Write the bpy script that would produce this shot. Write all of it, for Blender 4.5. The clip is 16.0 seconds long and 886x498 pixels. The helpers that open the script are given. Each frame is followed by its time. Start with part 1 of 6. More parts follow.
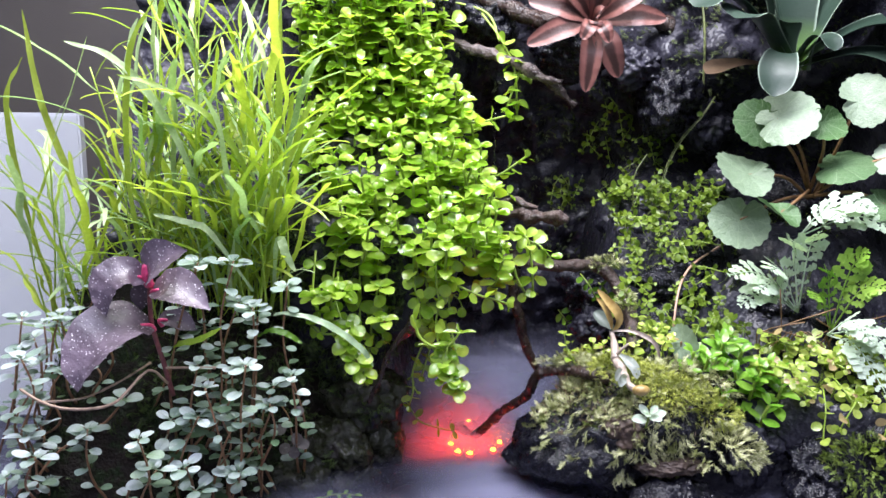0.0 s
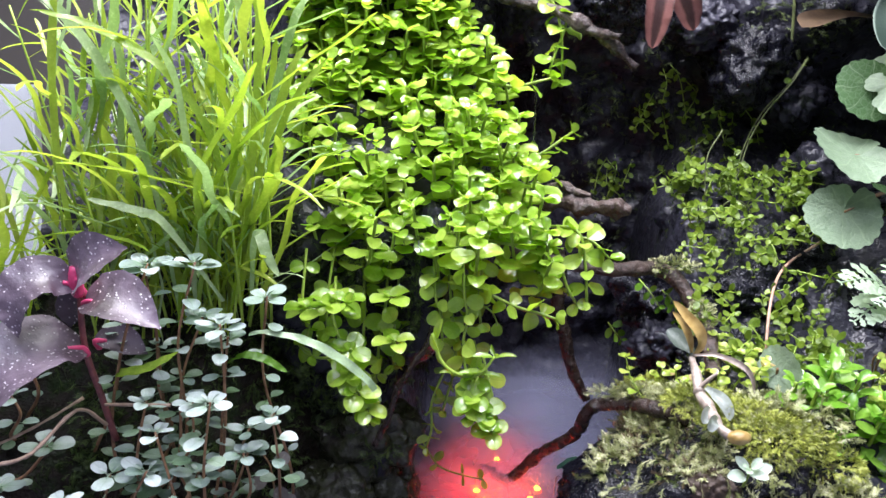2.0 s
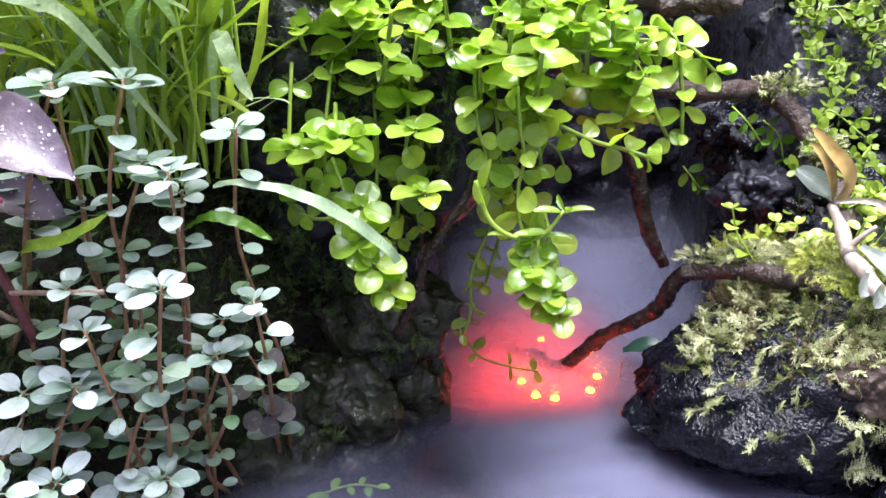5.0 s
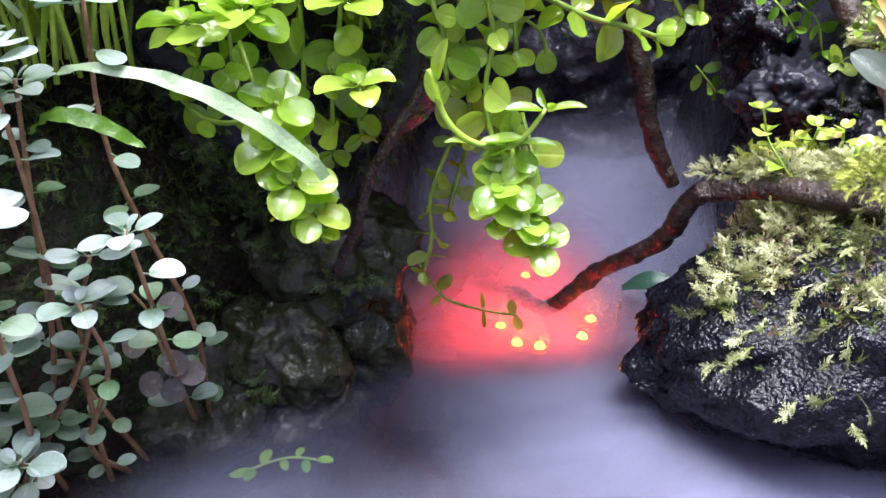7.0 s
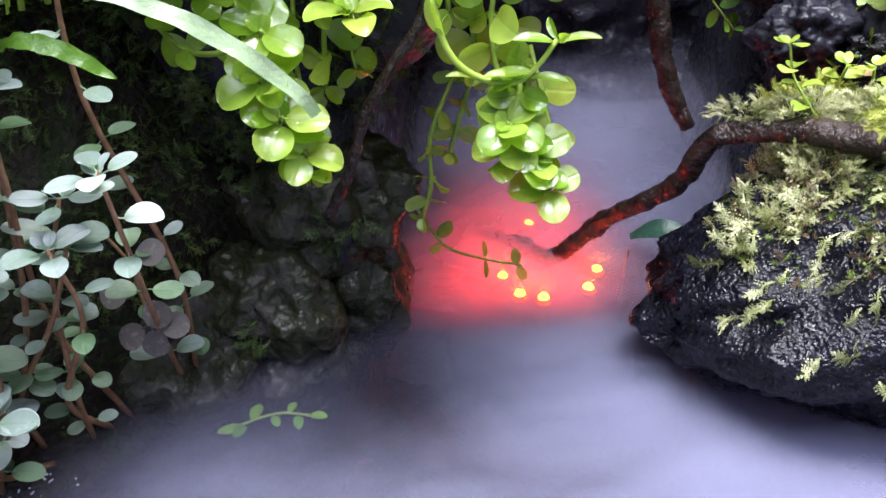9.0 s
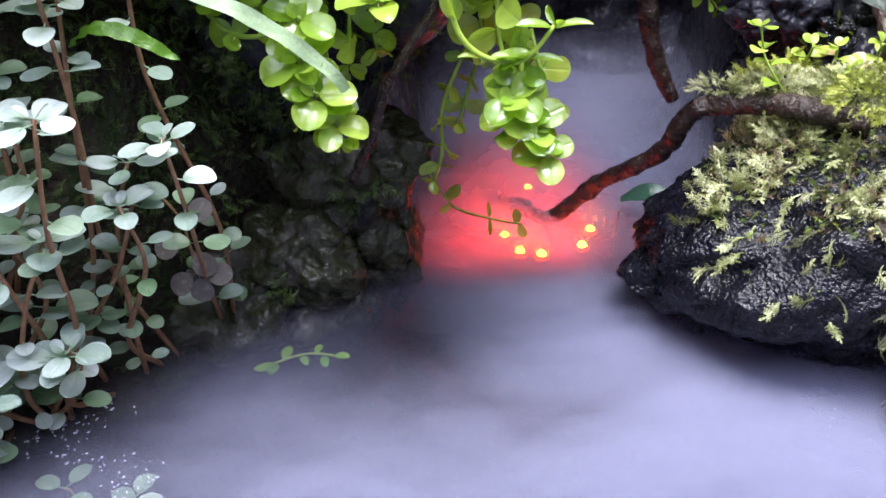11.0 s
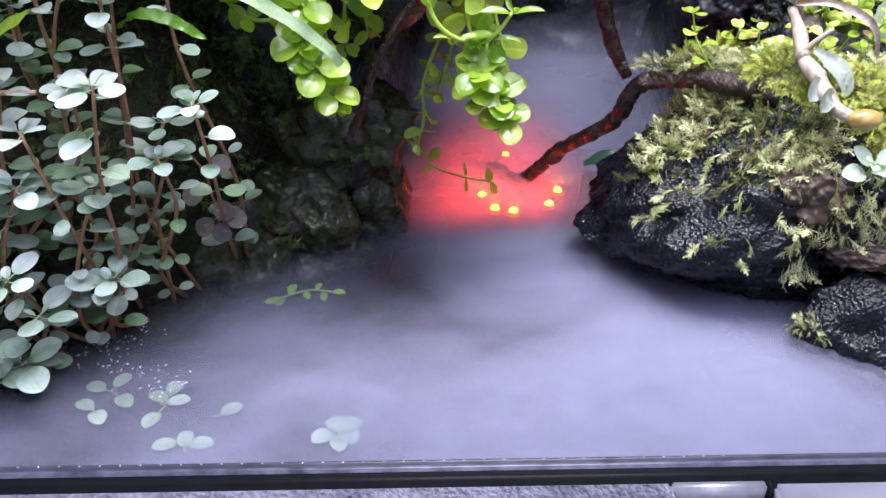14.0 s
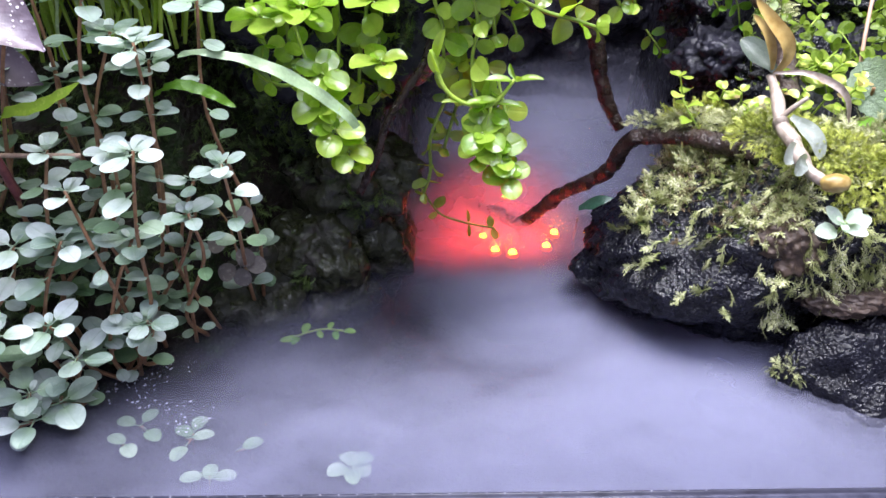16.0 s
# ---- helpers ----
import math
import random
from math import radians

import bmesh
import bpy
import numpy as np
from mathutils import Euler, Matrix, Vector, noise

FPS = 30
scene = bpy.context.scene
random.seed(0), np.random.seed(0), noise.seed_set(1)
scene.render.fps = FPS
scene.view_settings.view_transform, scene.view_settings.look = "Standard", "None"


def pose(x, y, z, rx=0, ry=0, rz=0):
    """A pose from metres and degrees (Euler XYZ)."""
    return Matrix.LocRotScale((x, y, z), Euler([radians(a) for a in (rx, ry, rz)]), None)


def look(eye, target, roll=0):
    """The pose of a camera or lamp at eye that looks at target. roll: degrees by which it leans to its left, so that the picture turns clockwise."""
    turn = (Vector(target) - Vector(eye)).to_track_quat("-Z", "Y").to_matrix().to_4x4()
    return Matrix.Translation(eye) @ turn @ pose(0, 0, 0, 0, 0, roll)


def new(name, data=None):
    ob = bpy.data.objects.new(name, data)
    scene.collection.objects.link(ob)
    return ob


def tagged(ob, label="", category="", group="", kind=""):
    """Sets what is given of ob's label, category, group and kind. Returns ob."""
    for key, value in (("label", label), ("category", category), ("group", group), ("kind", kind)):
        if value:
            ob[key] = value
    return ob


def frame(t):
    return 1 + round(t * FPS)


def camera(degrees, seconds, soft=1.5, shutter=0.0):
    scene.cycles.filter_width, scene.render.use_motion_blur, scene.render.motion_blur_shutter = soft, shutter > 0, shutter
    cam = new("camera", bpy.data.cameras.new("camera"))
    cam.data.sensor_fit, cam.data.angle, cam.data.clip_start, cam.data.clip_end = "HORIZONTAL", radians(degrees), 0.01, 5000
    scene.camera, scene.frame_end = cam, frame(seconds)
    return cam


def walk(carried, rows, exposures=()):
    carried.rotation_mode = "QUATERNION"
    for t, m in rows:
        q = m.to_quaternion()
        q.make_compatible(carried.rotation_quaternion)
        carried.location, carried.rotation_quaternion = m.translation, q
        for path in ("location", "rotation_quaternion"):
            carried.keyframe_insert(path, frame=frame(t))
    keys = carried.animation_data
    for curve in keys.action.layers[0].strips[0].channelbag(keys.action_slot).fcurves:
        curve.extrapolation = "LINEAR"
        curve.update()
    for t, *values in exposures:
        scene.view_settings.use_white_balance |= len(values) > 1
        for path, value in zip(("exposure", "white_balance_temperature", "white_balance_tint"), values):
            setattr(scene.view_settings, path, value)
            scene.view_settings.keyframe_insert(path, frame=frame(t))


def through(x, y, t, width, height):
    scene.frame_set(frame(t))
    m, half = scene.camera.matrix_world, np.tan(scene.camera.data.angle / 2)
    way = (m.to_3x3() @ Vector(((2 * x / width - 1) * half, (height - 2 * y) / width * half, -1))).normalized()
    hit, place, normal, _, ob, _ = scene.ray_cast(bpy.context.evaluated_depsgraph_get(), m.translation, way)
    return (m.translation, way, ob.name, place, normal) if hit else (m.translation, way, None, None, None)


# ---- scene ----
cam = camera(54.14, 16.0)
PATH = [
    (0, (-0.00447, 0.00008, 0.29280), (0.0143, 1.9606, -0.1023), 0.76),
    (0.5, (-0.00592, 0.02175, 0.29621), (0.0108, 1.9854, -0.0828), 0.80),
    (1, (-0.01000, 0.05765, 0.28301), (0.0047, 2.0237, -0.0837), 0.81),
    (1.5, (-0.01428, 0.09352, 0.27546), (-0.0017, 2.0586, -0.0963), 0.94),
    (2, (-0.01712, 0.13533, 0.26553), (-0.0051, 2.0949, -0.1344), 1.00),
    (2.5, (-0.02076, 0.14649, 0.25759), (-0.0094, 2.0955, -0.1911), 0.95),
    (3, (-0.02618, 0.15160, 0.25726), (-0.0012, 2.0854, -0.2525), 0.94),
    (3.5, (-0.03035, 0.17071, 0.24782), (0.0065, 2.0893, -0.3157), 0.83),
    (4, (-0.03668, 0.20114, 0.23888), (0.0134, 2.1016, -0.3822), 0.70),
    (4.2, (-0.03787, 0.21290, 0.23737), (0.0117, 2.1076, -0.4011), 0.52),
    (6.3, (-0.02880, 0.31375, 0.19581), (0.0021, 2.1486, -0.5993), -0.67),
    (6.5, (-0.02560, 0.31754, 0.19599), (0.0075, 2.1463, -0.6130), -0.68),
    (7, (-0.02106, 0.32728, 0.18957), (0.0194, 2.1392, -0.6562), -0.62),
    (7.5, (-0.01993, 0.33539, 0.18583), (0.0265, 2.1341, -0.6873), -0.54),
    (8, (-0.01880, 0.34035, 0.18401), (0.0297, 2.1244, -0.7186), -0.43),
    (8.5, (-0.01983, 0.34250, 0.18239), (0.0264, 2.1138, -0.7451), -0.40),
    (9, (-0.02157, 0.34282, 0.18100), (0.0224, 2.1016, -0.7702), -0.34),
    (11.5, (-0.02657, 0.30173, 0.19797), (0.0201, 2.0182, -0.8275), -0.16),
    (12, (-0.02587, 0.29649, 0.19870), (0.0198, 2.0074, -0.8360), -0.21),
    (12.5, (-0.02297, 0.29254, 0.19883), (0.0207, 1.9991, -0.8431), -0.20),
    (13, (-0.01951, 0.28372, 0.20114), (0.0240, 1.9867, -0.8466), -0.13),
    (13.5, (-0.01756, 0.26901, 0.20701), (0.0196, 1.9715, -0.8419), -0.17),
    (14, (-0.01811, 0.25570, 0.21237), (0.0178, 1.9585, -0.8361), -0.06),
    (14.5, (-0.02096, 0.25273, 0.21890), (0.0170, 1.9593, -0.8232), 0.10),
    (15, (-0.02438, 0.25070, 0.22466), (0.0194, 1.9603, -0.8123), 0.35),
    (15.5, (-0.02293, 0.24688, 0.22957), (0.0228, 1.9625, -0.7973), 0.42),
    (16, (-0.02317, 0.23989, 0.23684), (0.0264, 1.9603, -0.7818), 0.54),
]
walk(cam, [(t, look(eye, target, roll)) for t, eye, target, roll in PATH], [(0.0, -0.16), (2.0, -0.13), (3.5, 0.03), (6.5, 0.32), (9.0, 0.18), (12.0, 0.08), (16.0, 0.05)])

# ---------------------------------------------------------------- light
world = bpy.data.worlds.new("room_light")
scene.world = world
world.use_nodes = True
world.node_tree.nodes["Background"].inputs[0].default_value = (0.60, 0.62, 0.90, 1)
world.node_tree.nodes["Background"].inputs[1].default_value = 0.10


def area(name, eye, target, size_x, size_y, watts, colour):
    lamp = bpy.data.lights.new(name, "AREA")
    lamp.shape, lamp.size, lamp.size_y = "RECTANGLE", size_x, size_y
    lamp.energy, lamp.color = watts, colour
    ob = new(name, lamp)
    ob.matrix_world = look(eye, target)
    return ob


area("tank_lamp", (0.02, 0.558, 0.66), (0.02, 0.600, 0.08), 0.60, 0.18, 13.4, (0.95, 0.94, 1.0))
# unseen fill lamp, added to give the room's bluish ambient light
area("room_fill_lamp", (0.0, -0.1, 1.56), (0.0, -0.1, 0.0), 1.5, 1.2, 44.0, (0.74, 0.76, 1.0))
LIGHTS = [(0.010, 0.645), (0.0155, 0.631), (0.0245, 0.628), (0.0430, 0.635), (0.0490, 0.649), (0.0260, 0.692)]  # of the mist maker
for x, y, watts in [(0.012, 0.648, 0.55), (0.032, 0.642, 0.38), (0.020, 0.675, 0.50), (-0.006, 0.638, 0.20)]:
    glow = bpy.data.lights.new("mist_maker_glow", "SPOT")
    glow.energy, glow.color, glow.shadow_soft_size = watts, (1.0, 0.032, 0.016), 0.006
    glow.spot_size, glow.spot_blend = math.radians(118), 1.0
    ob = new("mist_maker_glow", glow)
    ob.matrix_world = Matrix.Translation((x, y, -0.022)) @ Matrix.Rotation(math.pi, 4, "X")

# ---------------------------------------------------------------- helpers
from mathutils.bvhtree import BVHTree

UP = Vector((0, 0, 1))
rnd = random.Random(7)


def thing(name, label, category, base, group="", kind=""):
    ob = new(name)
    ob.empty_display_size = 0.01
    ob.location = base
    return tagged(ob, label, category, group, kind)


def finish(bm, name, material, smooth=True):
    mesh = bpy.data.meshes.new(name)
    bm.normal_update()
    bm.to_mesh(mesh)
    bm.free()
    if material:
        mesh.materials.append(material)
    if smooth:
        mesh.polygons.foreach_set("use_smooth", [True] * len(mesh.polygons))
    return mesh


def origin(parent):
    p = Vector()
    while parent:
        p += parent.location
        parent = parent.parent
    return p


def part(name, bm, material, parent, label="", smooth=True):
    """One mesh, built in world coordinates, under a thing or a part."""
    ob = new(name, finish(bm, name, material, smooth))
    ob.parent = parent
    ob.location = -origin(parent)
    return tagged(ob, label)


def placed(name, mesh, parent, m, label=""):
    """One shared mesh at the world pose m under a thing."""
    ob = new(name, mesh)
    ob.parent = parent
    ob.matrix_basis = Matrix.Translation(-origin(parent)) @ m
    return tagged(ob, label)


def single(name, bm, material, label, category, kind="", smooth=True, group=""):
    return tagged(new(name, finish(bm, name, material, smooth)), label, category, group, kind)


def smooth_step(a, b, x):
    t = min(1.0, max(0.0, (x - a) / (b - a)))
    return t * t * (3 - 2 * t)


def spline(points, steps=6):
    """Catmull-Rom through the points."""
    pts = [Vector(p) for p in points]
    pts = [2 * pts[0] - pts[1]] + pts + [2 * pts[-1] - pts[-2]]
    out = []
    for i in range(1, len(pts) - 2):
        a, b, c, d = pts[i - 1:i + 3]
        for k in range(steps):
            t = k / steps
            out.append(0.5 * (2 * b + (c - a) * t + (2 * a - 5 * b + 4 * c - d) * t * t + (3 * b - a - 3 * c + d) * t ** 3))
    return out + [pts[-2]]


def tube(bm, pts, radius, sides=6, rough=0.0, scale=120, seed=0.0):
    """A tapering stem: radius is a number or a function of 0..1 along it."""
    rings, n = [], len(pts)
    side = None
    for i, p in enumerate(pts):
        d = (pts[min(i + 1, n - 1)] - pts[max(i - 1, 0)]).normalized()
        side = d.orthogonal().normalized() if side is None else (side - d * side.dot(d)).normalized()
        other = d.cross(side)
        r = radius(i / (n - 1)) if callable(radius) else radius
        ring = []
        for k in range(sides):
            a = 2 * math.pi * k / sides
            w = side * math.cos(a) + other * math.sin(a)
            q = p + w * r
            if rough:
                q += w * r * rough * noise.fractal((q + Vector((seed, seed, 0))) * scale, 1.0, 2.0, 3)
            ring.append(bm.verts.new(q))
        rings.append(ring)
    for a, b in zip(rings, rings[1:]):
        for k in range(sides):
            bm.faces.new((a[k], a[(k + 1) % sides], b[(k + 1) % sides], b[k]))
    bm.faces.new(rings[0][::-1])
    bm.faces.new(rings[-1])


def basis(pos, along, normal, size=1.0, sx=1.0):
    """Pose with y along the leaf, z out of its face."""
    y = Vector(along).normalized()
    z = Vector(normal)
    z = (z - y * z.dot(y))
    z = z.normalized() if z.length > 1e-6 else y.orthogonal().normalized()
    x = y.cross(z)
    m = Matrix((x, y, z)).transposed().to_4x4()
    return Matrix.Translation(pos) @ m @ Matrix.Diagonal((size * sx, size, size, 1))


def jitter(a):
    return Vector((rnd.uniform(-a, a), rnd.uniform(-a, a), rnd.uniform(-a, a)))


# ---------------------------------------------------------------- materials
class Nodes:
    def __init__(self, name):
        self.mat = bpy.data.materials.new(name)
        self.mat.use_nodes = True
        self.tree = self.mat.node_tree
        self.tree.nodes.clear()
        self.out = self.add("ShaderNodeOutputMaterial")

    def add(self, kind):
        return self.tree.nodes.new(kind)

    def set(self, socket, value):
        if hasattr(value, "is_output"):
            self.tree.links.new(value, socket)
        else:
            socket.default_value = value

    def coords(self, which="Object"):
        return self.add("ShaderNodeTexCoord").outputs[which]

    def place(self):
        return self.add("ShaderNodeNewGeometry").outputs["Position"]

    def noise(self, scale, detail=4.0, rough=0.55, vector=None, dim="3D", w=None):
        n = self.add("ShaderNodeTexNoise")
        n.noise_dimensions = dim
        self.set(n.inputs["Scale"], scale)
        self.set(n.inputs["Detail"], detail)
        self.set(n.inputs["Roughness"], rough)
        if vector is not None:
            self.set(n.inputs["Vector"], vector)
        if w is not None:
            self.set(n.inputs["W"], w)
        return n.outputs["Fac"]

    def ramp(self, fac, stops):
        n = self.add("ShaderNodeValToRGB")
        while len(n.color_ramp.elements) < len(stops):
            n.color_ramp.elements.new(0.5)
        for e, (p, c) in zip(n.color_ramp.elements, stops):
            e.position = p
            e.color = (*c, 1) if len(c) == 3 else c
        self.set(n.inputs[0], fac)
        return n.outputs[0]

    def math(self, op, a, b=0.0, clamp=False):
        n = self.add("ShaderNodeMath")
        n.operation, n.use_clamp = op, clamp
        self.set(n.inputs[0], a)
        self.set(n.inputs[1], b)
        return n.outputs[0]

    def mix(self, fac, a, b, blend="MIX"):
        n = self.add("ShaderNodeMix")
        n.data_type, n.blend_type = "RGBA", blend
        self.set(n.inputs["Factor"], fac)
        self.set(n.inputs["A"], a if hasattr(a, "is_output") else (*a, 1))
        self.set(n.inputs["B"], b if hasattr(b, "is_output") else (*b, 1))
        return n.outputs["Result"]

    def bump(self, height, strength=0.5, distance=0.001):
        n = self.add("ShaderNodeBump")
        n.inputs["Strength"].default_value = strength
        n.inputs["Distance"].default_value = distance
        self.set(n.inputs["Height"], height)
        return n.outputs[0]

    def principled(self, colour, rough=0.5, normal=None, **more):
        n = self.add("ShaderNodeBsdfPrincipled")
        self.set(n.inputs["Base Color"], colour if hasattr(colour, "is_output") else (*colour, 1))
        self.set(n.inputs["Roughness"], rough)
        if normal is not None:
            self.set(n.inputs["Normal"], normal)
        for key, value in more.items():
            self.set(n.inputs[key.replace("_", " ")], value)
        return n.outputs[0]

    def blend(self, fac, a, b):
        n = self.add("ShaderNodeMixShader")
        self.set(n.inputs[0], fac)
        self.set(n.inputs[1], a)
        self.set(n.inputs[2], b)
        return n.outputs[0]

    def done(self, shader):
        self.tree.links.new(shader, self.out.inputs[0])
        return self.mat


def leaf_material(name, dark, light, through=0.3, rough=0.35, detail=500, tint=(1.0, 1.12, 0.65), old=None, pale=0.4, relief=0.45, gloss=0.5, rib=None, heart=0.0):
    """Living leaf: colour differs leaf by leaf, fine blotches, painted flecks of sheen, light comes through; rib tints
    its middle and foot.
    """
    n = Nodes(name)
    r = n.add("ShaderNodeObjectInfo").outputs["Random"]
    colour = n.mix(r, dark, light)
    blot = n.noise(detail, 3, 0.6, n.place())
    colour = n.mix(n.math("MULTIPLY", blot, 0.5), colour, tuple(0.45 * c for c in dark))
    if old:
        pick = n.math("GREATER_THAN", n.math("FRACT", n.math("MULTIPLY", r, 37.7)), 0.9)
        colour = n.mix(n.math("MULTIPLY", pick, 0.75), colour, old)
    # wet sheen put into the colour as light flecks, as strong as pale
    sheen_fleck = n.ramp(n.noise(detail * 0.9, 4, 0.7, n.place()), [(0.53, (0,) * 3), (0.66, (1,) * 3)])
    colour = n.mix(n.math("MULTIPLY", sheen_fleck, pale), colour, tuple(min(0.85, 1.3 * c + 0.03) for c in light))
    height = n.noise(detail * 1.6, 3, 0.6, n.place())
    if rib:
        at = n.add("ShaderNodeSeparateXYZ")
        n.set(at.inputs[0], n.coords("Object"))
        mid = n.math("ABSOLUTE", at.outputs["X"])
        foot = n.math("MULTIPLY", n.ramp(n.math("ADD", at.outputs["Y"], n.math("MULTIPLY", mid, 0.9)), [(0.32, (1,) * 3), (0.85, (0,) * 3)]), heart)
        line = n.math("MULTIPLY", n.ramp(mid, [(0.006, (1,) * 3), (0.030, (0,) * 3)]), 0.22)
        colour = n.mix(n.math("MAXIMUM", foot, line), colour, rib)
        height = n.math("SUBTRACT", height, n.math("MULTIPLY", n.ramp(mid, [(0.0, (1,) * 3), (0.07, (0,) * 3)]), 0.6))
    bump = n.bump(height, relief, 0.0007)
    body = n.principled(colour, rough, bump, Specular_IOR_Level=gloss)
    t = n.add("ShaderNodeBsdfTranslucent")
    n.set(t.inputs[0], n.mix(1.0, colour, tint, "MULTIPLY"))
    return n.done(n.blend(through, body, t.outputs[0]))


def stone_material(name, dark, light, scale=60, wet=0.25, bump=0.9, moss=None, moss_amount=0.5, dry=0.75, gloss=0.5):
    n = Nodes(name)
    p = n.place()
    big = n.noise(scale * 0.35, 4, 0.6, p)
    fine = n.noise(scale * 6, 5, 0.65, p)
    colour = n.ramp(n.math("ADD", n.math("MULTIPLY", big, 0.6), n.math("MULTIPLY", fine, 0.4)), [(0.35, dark), (0.65, light)])
    if moss:
        m = n.ramp(n.noise(scale * 0.6, 5, 0.7, p), [(moss_amount, (0, 0, 0)), (moss_amount + 0.12, (1, 1, 1))])
        colour = n.mix(m, colour, moss)
    rough = n.ramp(n.noise(scale * 1.5, 4, 0.6, p), [(0.35, (wet,) * 3), (0.7, (dry,) * 3)])
    pits = n.add("ShaderNodeTexVoronoi")
    pits.inputs["Scale"].default_value = scale * 4
    n.set(pits.inputs["Vector"], p)
    h = n.math("ADD", n.math("MULTIPLY", n.noise(scale * 3.5, 2, 0.5, p), 0.9), n.math("MULTIPLY", pits.outputs["Distance"], 0.3))
    return n.done(n.principled(colour, rough, n.bump(h, bump, 0.0022), Specular_IOR_Level=gloss))


def plain_material(name, dark, light, scale=200, rough=0.5, bump=0.3, metal=0.0, depth=0.0008):
    n = Nodes(name)
    p = n.place()
    f = n.noise(scale, 5, 0.6, p)
    colour = n.ramp(f, [(0.3, dark), (0.7, light)])
    return n.done(n.principled(colour, rough, n.bump(n.noise(scale * 3, 4, 0.6, p), bump, depth), Metallic=metal))


ROCK_DARK = stone_material("black_wet_rock", (0.011, 0.011, 0.016), (0.032, 0.031, 0.044), 55, 0.15, 0.9, (0.010, 0.016, 0.004), 0.6, 0.6, 0.26)
ROCK_LAVA = stone_material("black_lava_rock", (0.002, 0.002, 0.004), (0.007, 0.007, 0.013), 165, 0.12, 0.7, None, 0.5, 0.5, 0.36)
ROCK_GREY = stone_material("grey_wet_stone", (0.014, 0.012, 0.012), (0.125, 0.108, 0.098), 85, 0.14, 0.7, (0.024, 0.026, 0.012), 0.36, 0.65, 0.45)
ROCK_BROWN = stone_material("brown_stone", (0.030, 0.018, 0.013), (0.095, 0.062, 0.044), 80, 0.4, 0.8, (0.06, 0.08, 0.02), 0.66)
SOIL = stone_material("dark_soil", (0.004, 0.003, 0.002), (0.022, 0.015, 0.011), 110, 0.45, 1.0, (0.010, 0.020, 0.004), 0.5, 0.85, 0.22)
def bark_material(name, dark, light, wet, dry):
    n = Nodes(name)
    p = n.place()
    f = n.noise(150, 6, 0.65, p)
    colour = n.ramp(n.math("ADD", n.math("MULTIPLY", f, 0.6), n.math("MULTIPLY", n.noise(700, 4, 0.6, p), 0.4)), [(0.36, dark), (0.66, light)])
    h = n.math("ADD", n.noise(170, 4, 0.6, p), n.math("MULTIPLY", n.noise(900, 3, 0.6, p), 0.35))
    return n.done(n.principled(colour, n.ramp(n.noise(220, 3, 0.5, p), [(0.35, (wet,) * 3), (0.65, (dry,) * 3)]), n.bump(h, 1.0, 0.0026), Specular_IOR_Level=0.5))


BARK = bark_material("dark_wet_bark", (0.008, 0.004, 0.003), (0.045, 0.024, 0.018), 0.15, 0.45)
BARK_PALE = bark_material("grey_brown_bark", (0.012, 0.008, 0.007), (0.090, 0.058, 0.048), 0.3, 0.6)
BARK_GREY = bark_material("dark_grey_bark", (0.018, 0.013, 0.012), (0.13, 0.095, 0.09), 0.15, 0.4)
LIME = leaf_material("lime_leaf", (0.20, 0.40, 0.02), (0.54, 0.71, 0.13), 0.47, 0.23, tint=(1.22, 1.22, 0.5), pale=0.12, relief=0.35, detail=240, gloss=1.0, rib=(0.34, 0.52, 0.06), heart=0.3)
GRASS_STEM = plain_material("grass_stem", (0.26, 0.42, 0.04), (0.46, 0.60, 0.09), 200, 0.4)
DULL_STEM = plain_material("dull_green_stem", (0.05, 0.065, 0.02), (0.13, 0.15, 0.05), 300, 0.5)
LIME_STEM = plain_material("lime_stem", (0.14, 0.24, 0.02), (0.28, 0.38, 0.05), 300, 0.4)
SILVER = leaf_material("silvery_leaf", (0.27, 0.37, 0.30), (0.75, 0.81, 0.80), 0.14, 0.36, tint=(0.8, 1.1, 0.6), pale=0.15, detail=260, relief=0.3, gloss=0.6, rib=(0.20, 0.32, 0.15), heart=0.6)
SILVER_DARK = leaf_material("darker_silvery_leaf", (0.15, 0.26, 0.13), (0.46, 0.56, 0.44), 0.18, 0.36, tint=(0.8, 1.1, 0.6), pale=0.15, detail=260, relief=0.3, gloss=0.6, rib=(0.14, 0.25, 0.10), heart=0.6)
RED_STEM = plain_material("red_brown_stem", (0.17, 0.075, 0.035), (0.34, 0.19, 0.10), 300, 0.45)
GRASS = leaf_material("grass_blade", (0.27, 0.43, 0.045), (0.60, 0.71, 0.13), 0.48, 0.22, tint=(1.12, 1.14, 0.6), pale=0.2, gloss=0.7)
GRASS_PALE = leaf_material("pale_grass_blade", (0.30, 0.46, 0.17), (0.58, 0.70, 0.40), 0.34, 0.2, tint=(0.9, 1.1, 0.6))

# ---------------------------------------------------------------- tank and room
def box(bm, x0, x1, y0, y1, z0, z1, bevel=0.0):
    r = bmesh.ops.create_cube(bm, size=1, matrix=Matrix.Translation(((x0 + x1) / 2, (y0 + y1) / 2, (z0 + z1) / 2)) @ Matrix.Diagonal((x1 - x0, y1 - y0, z1 - z0, 1)))
    if bevel:
        edges = list({e for v in r["verts"] for e in v.link_edges})
        bmesh.ops.bevel(bm, geom=edges, offset=bevel, segments=2, affect="EDGES")
    return bm


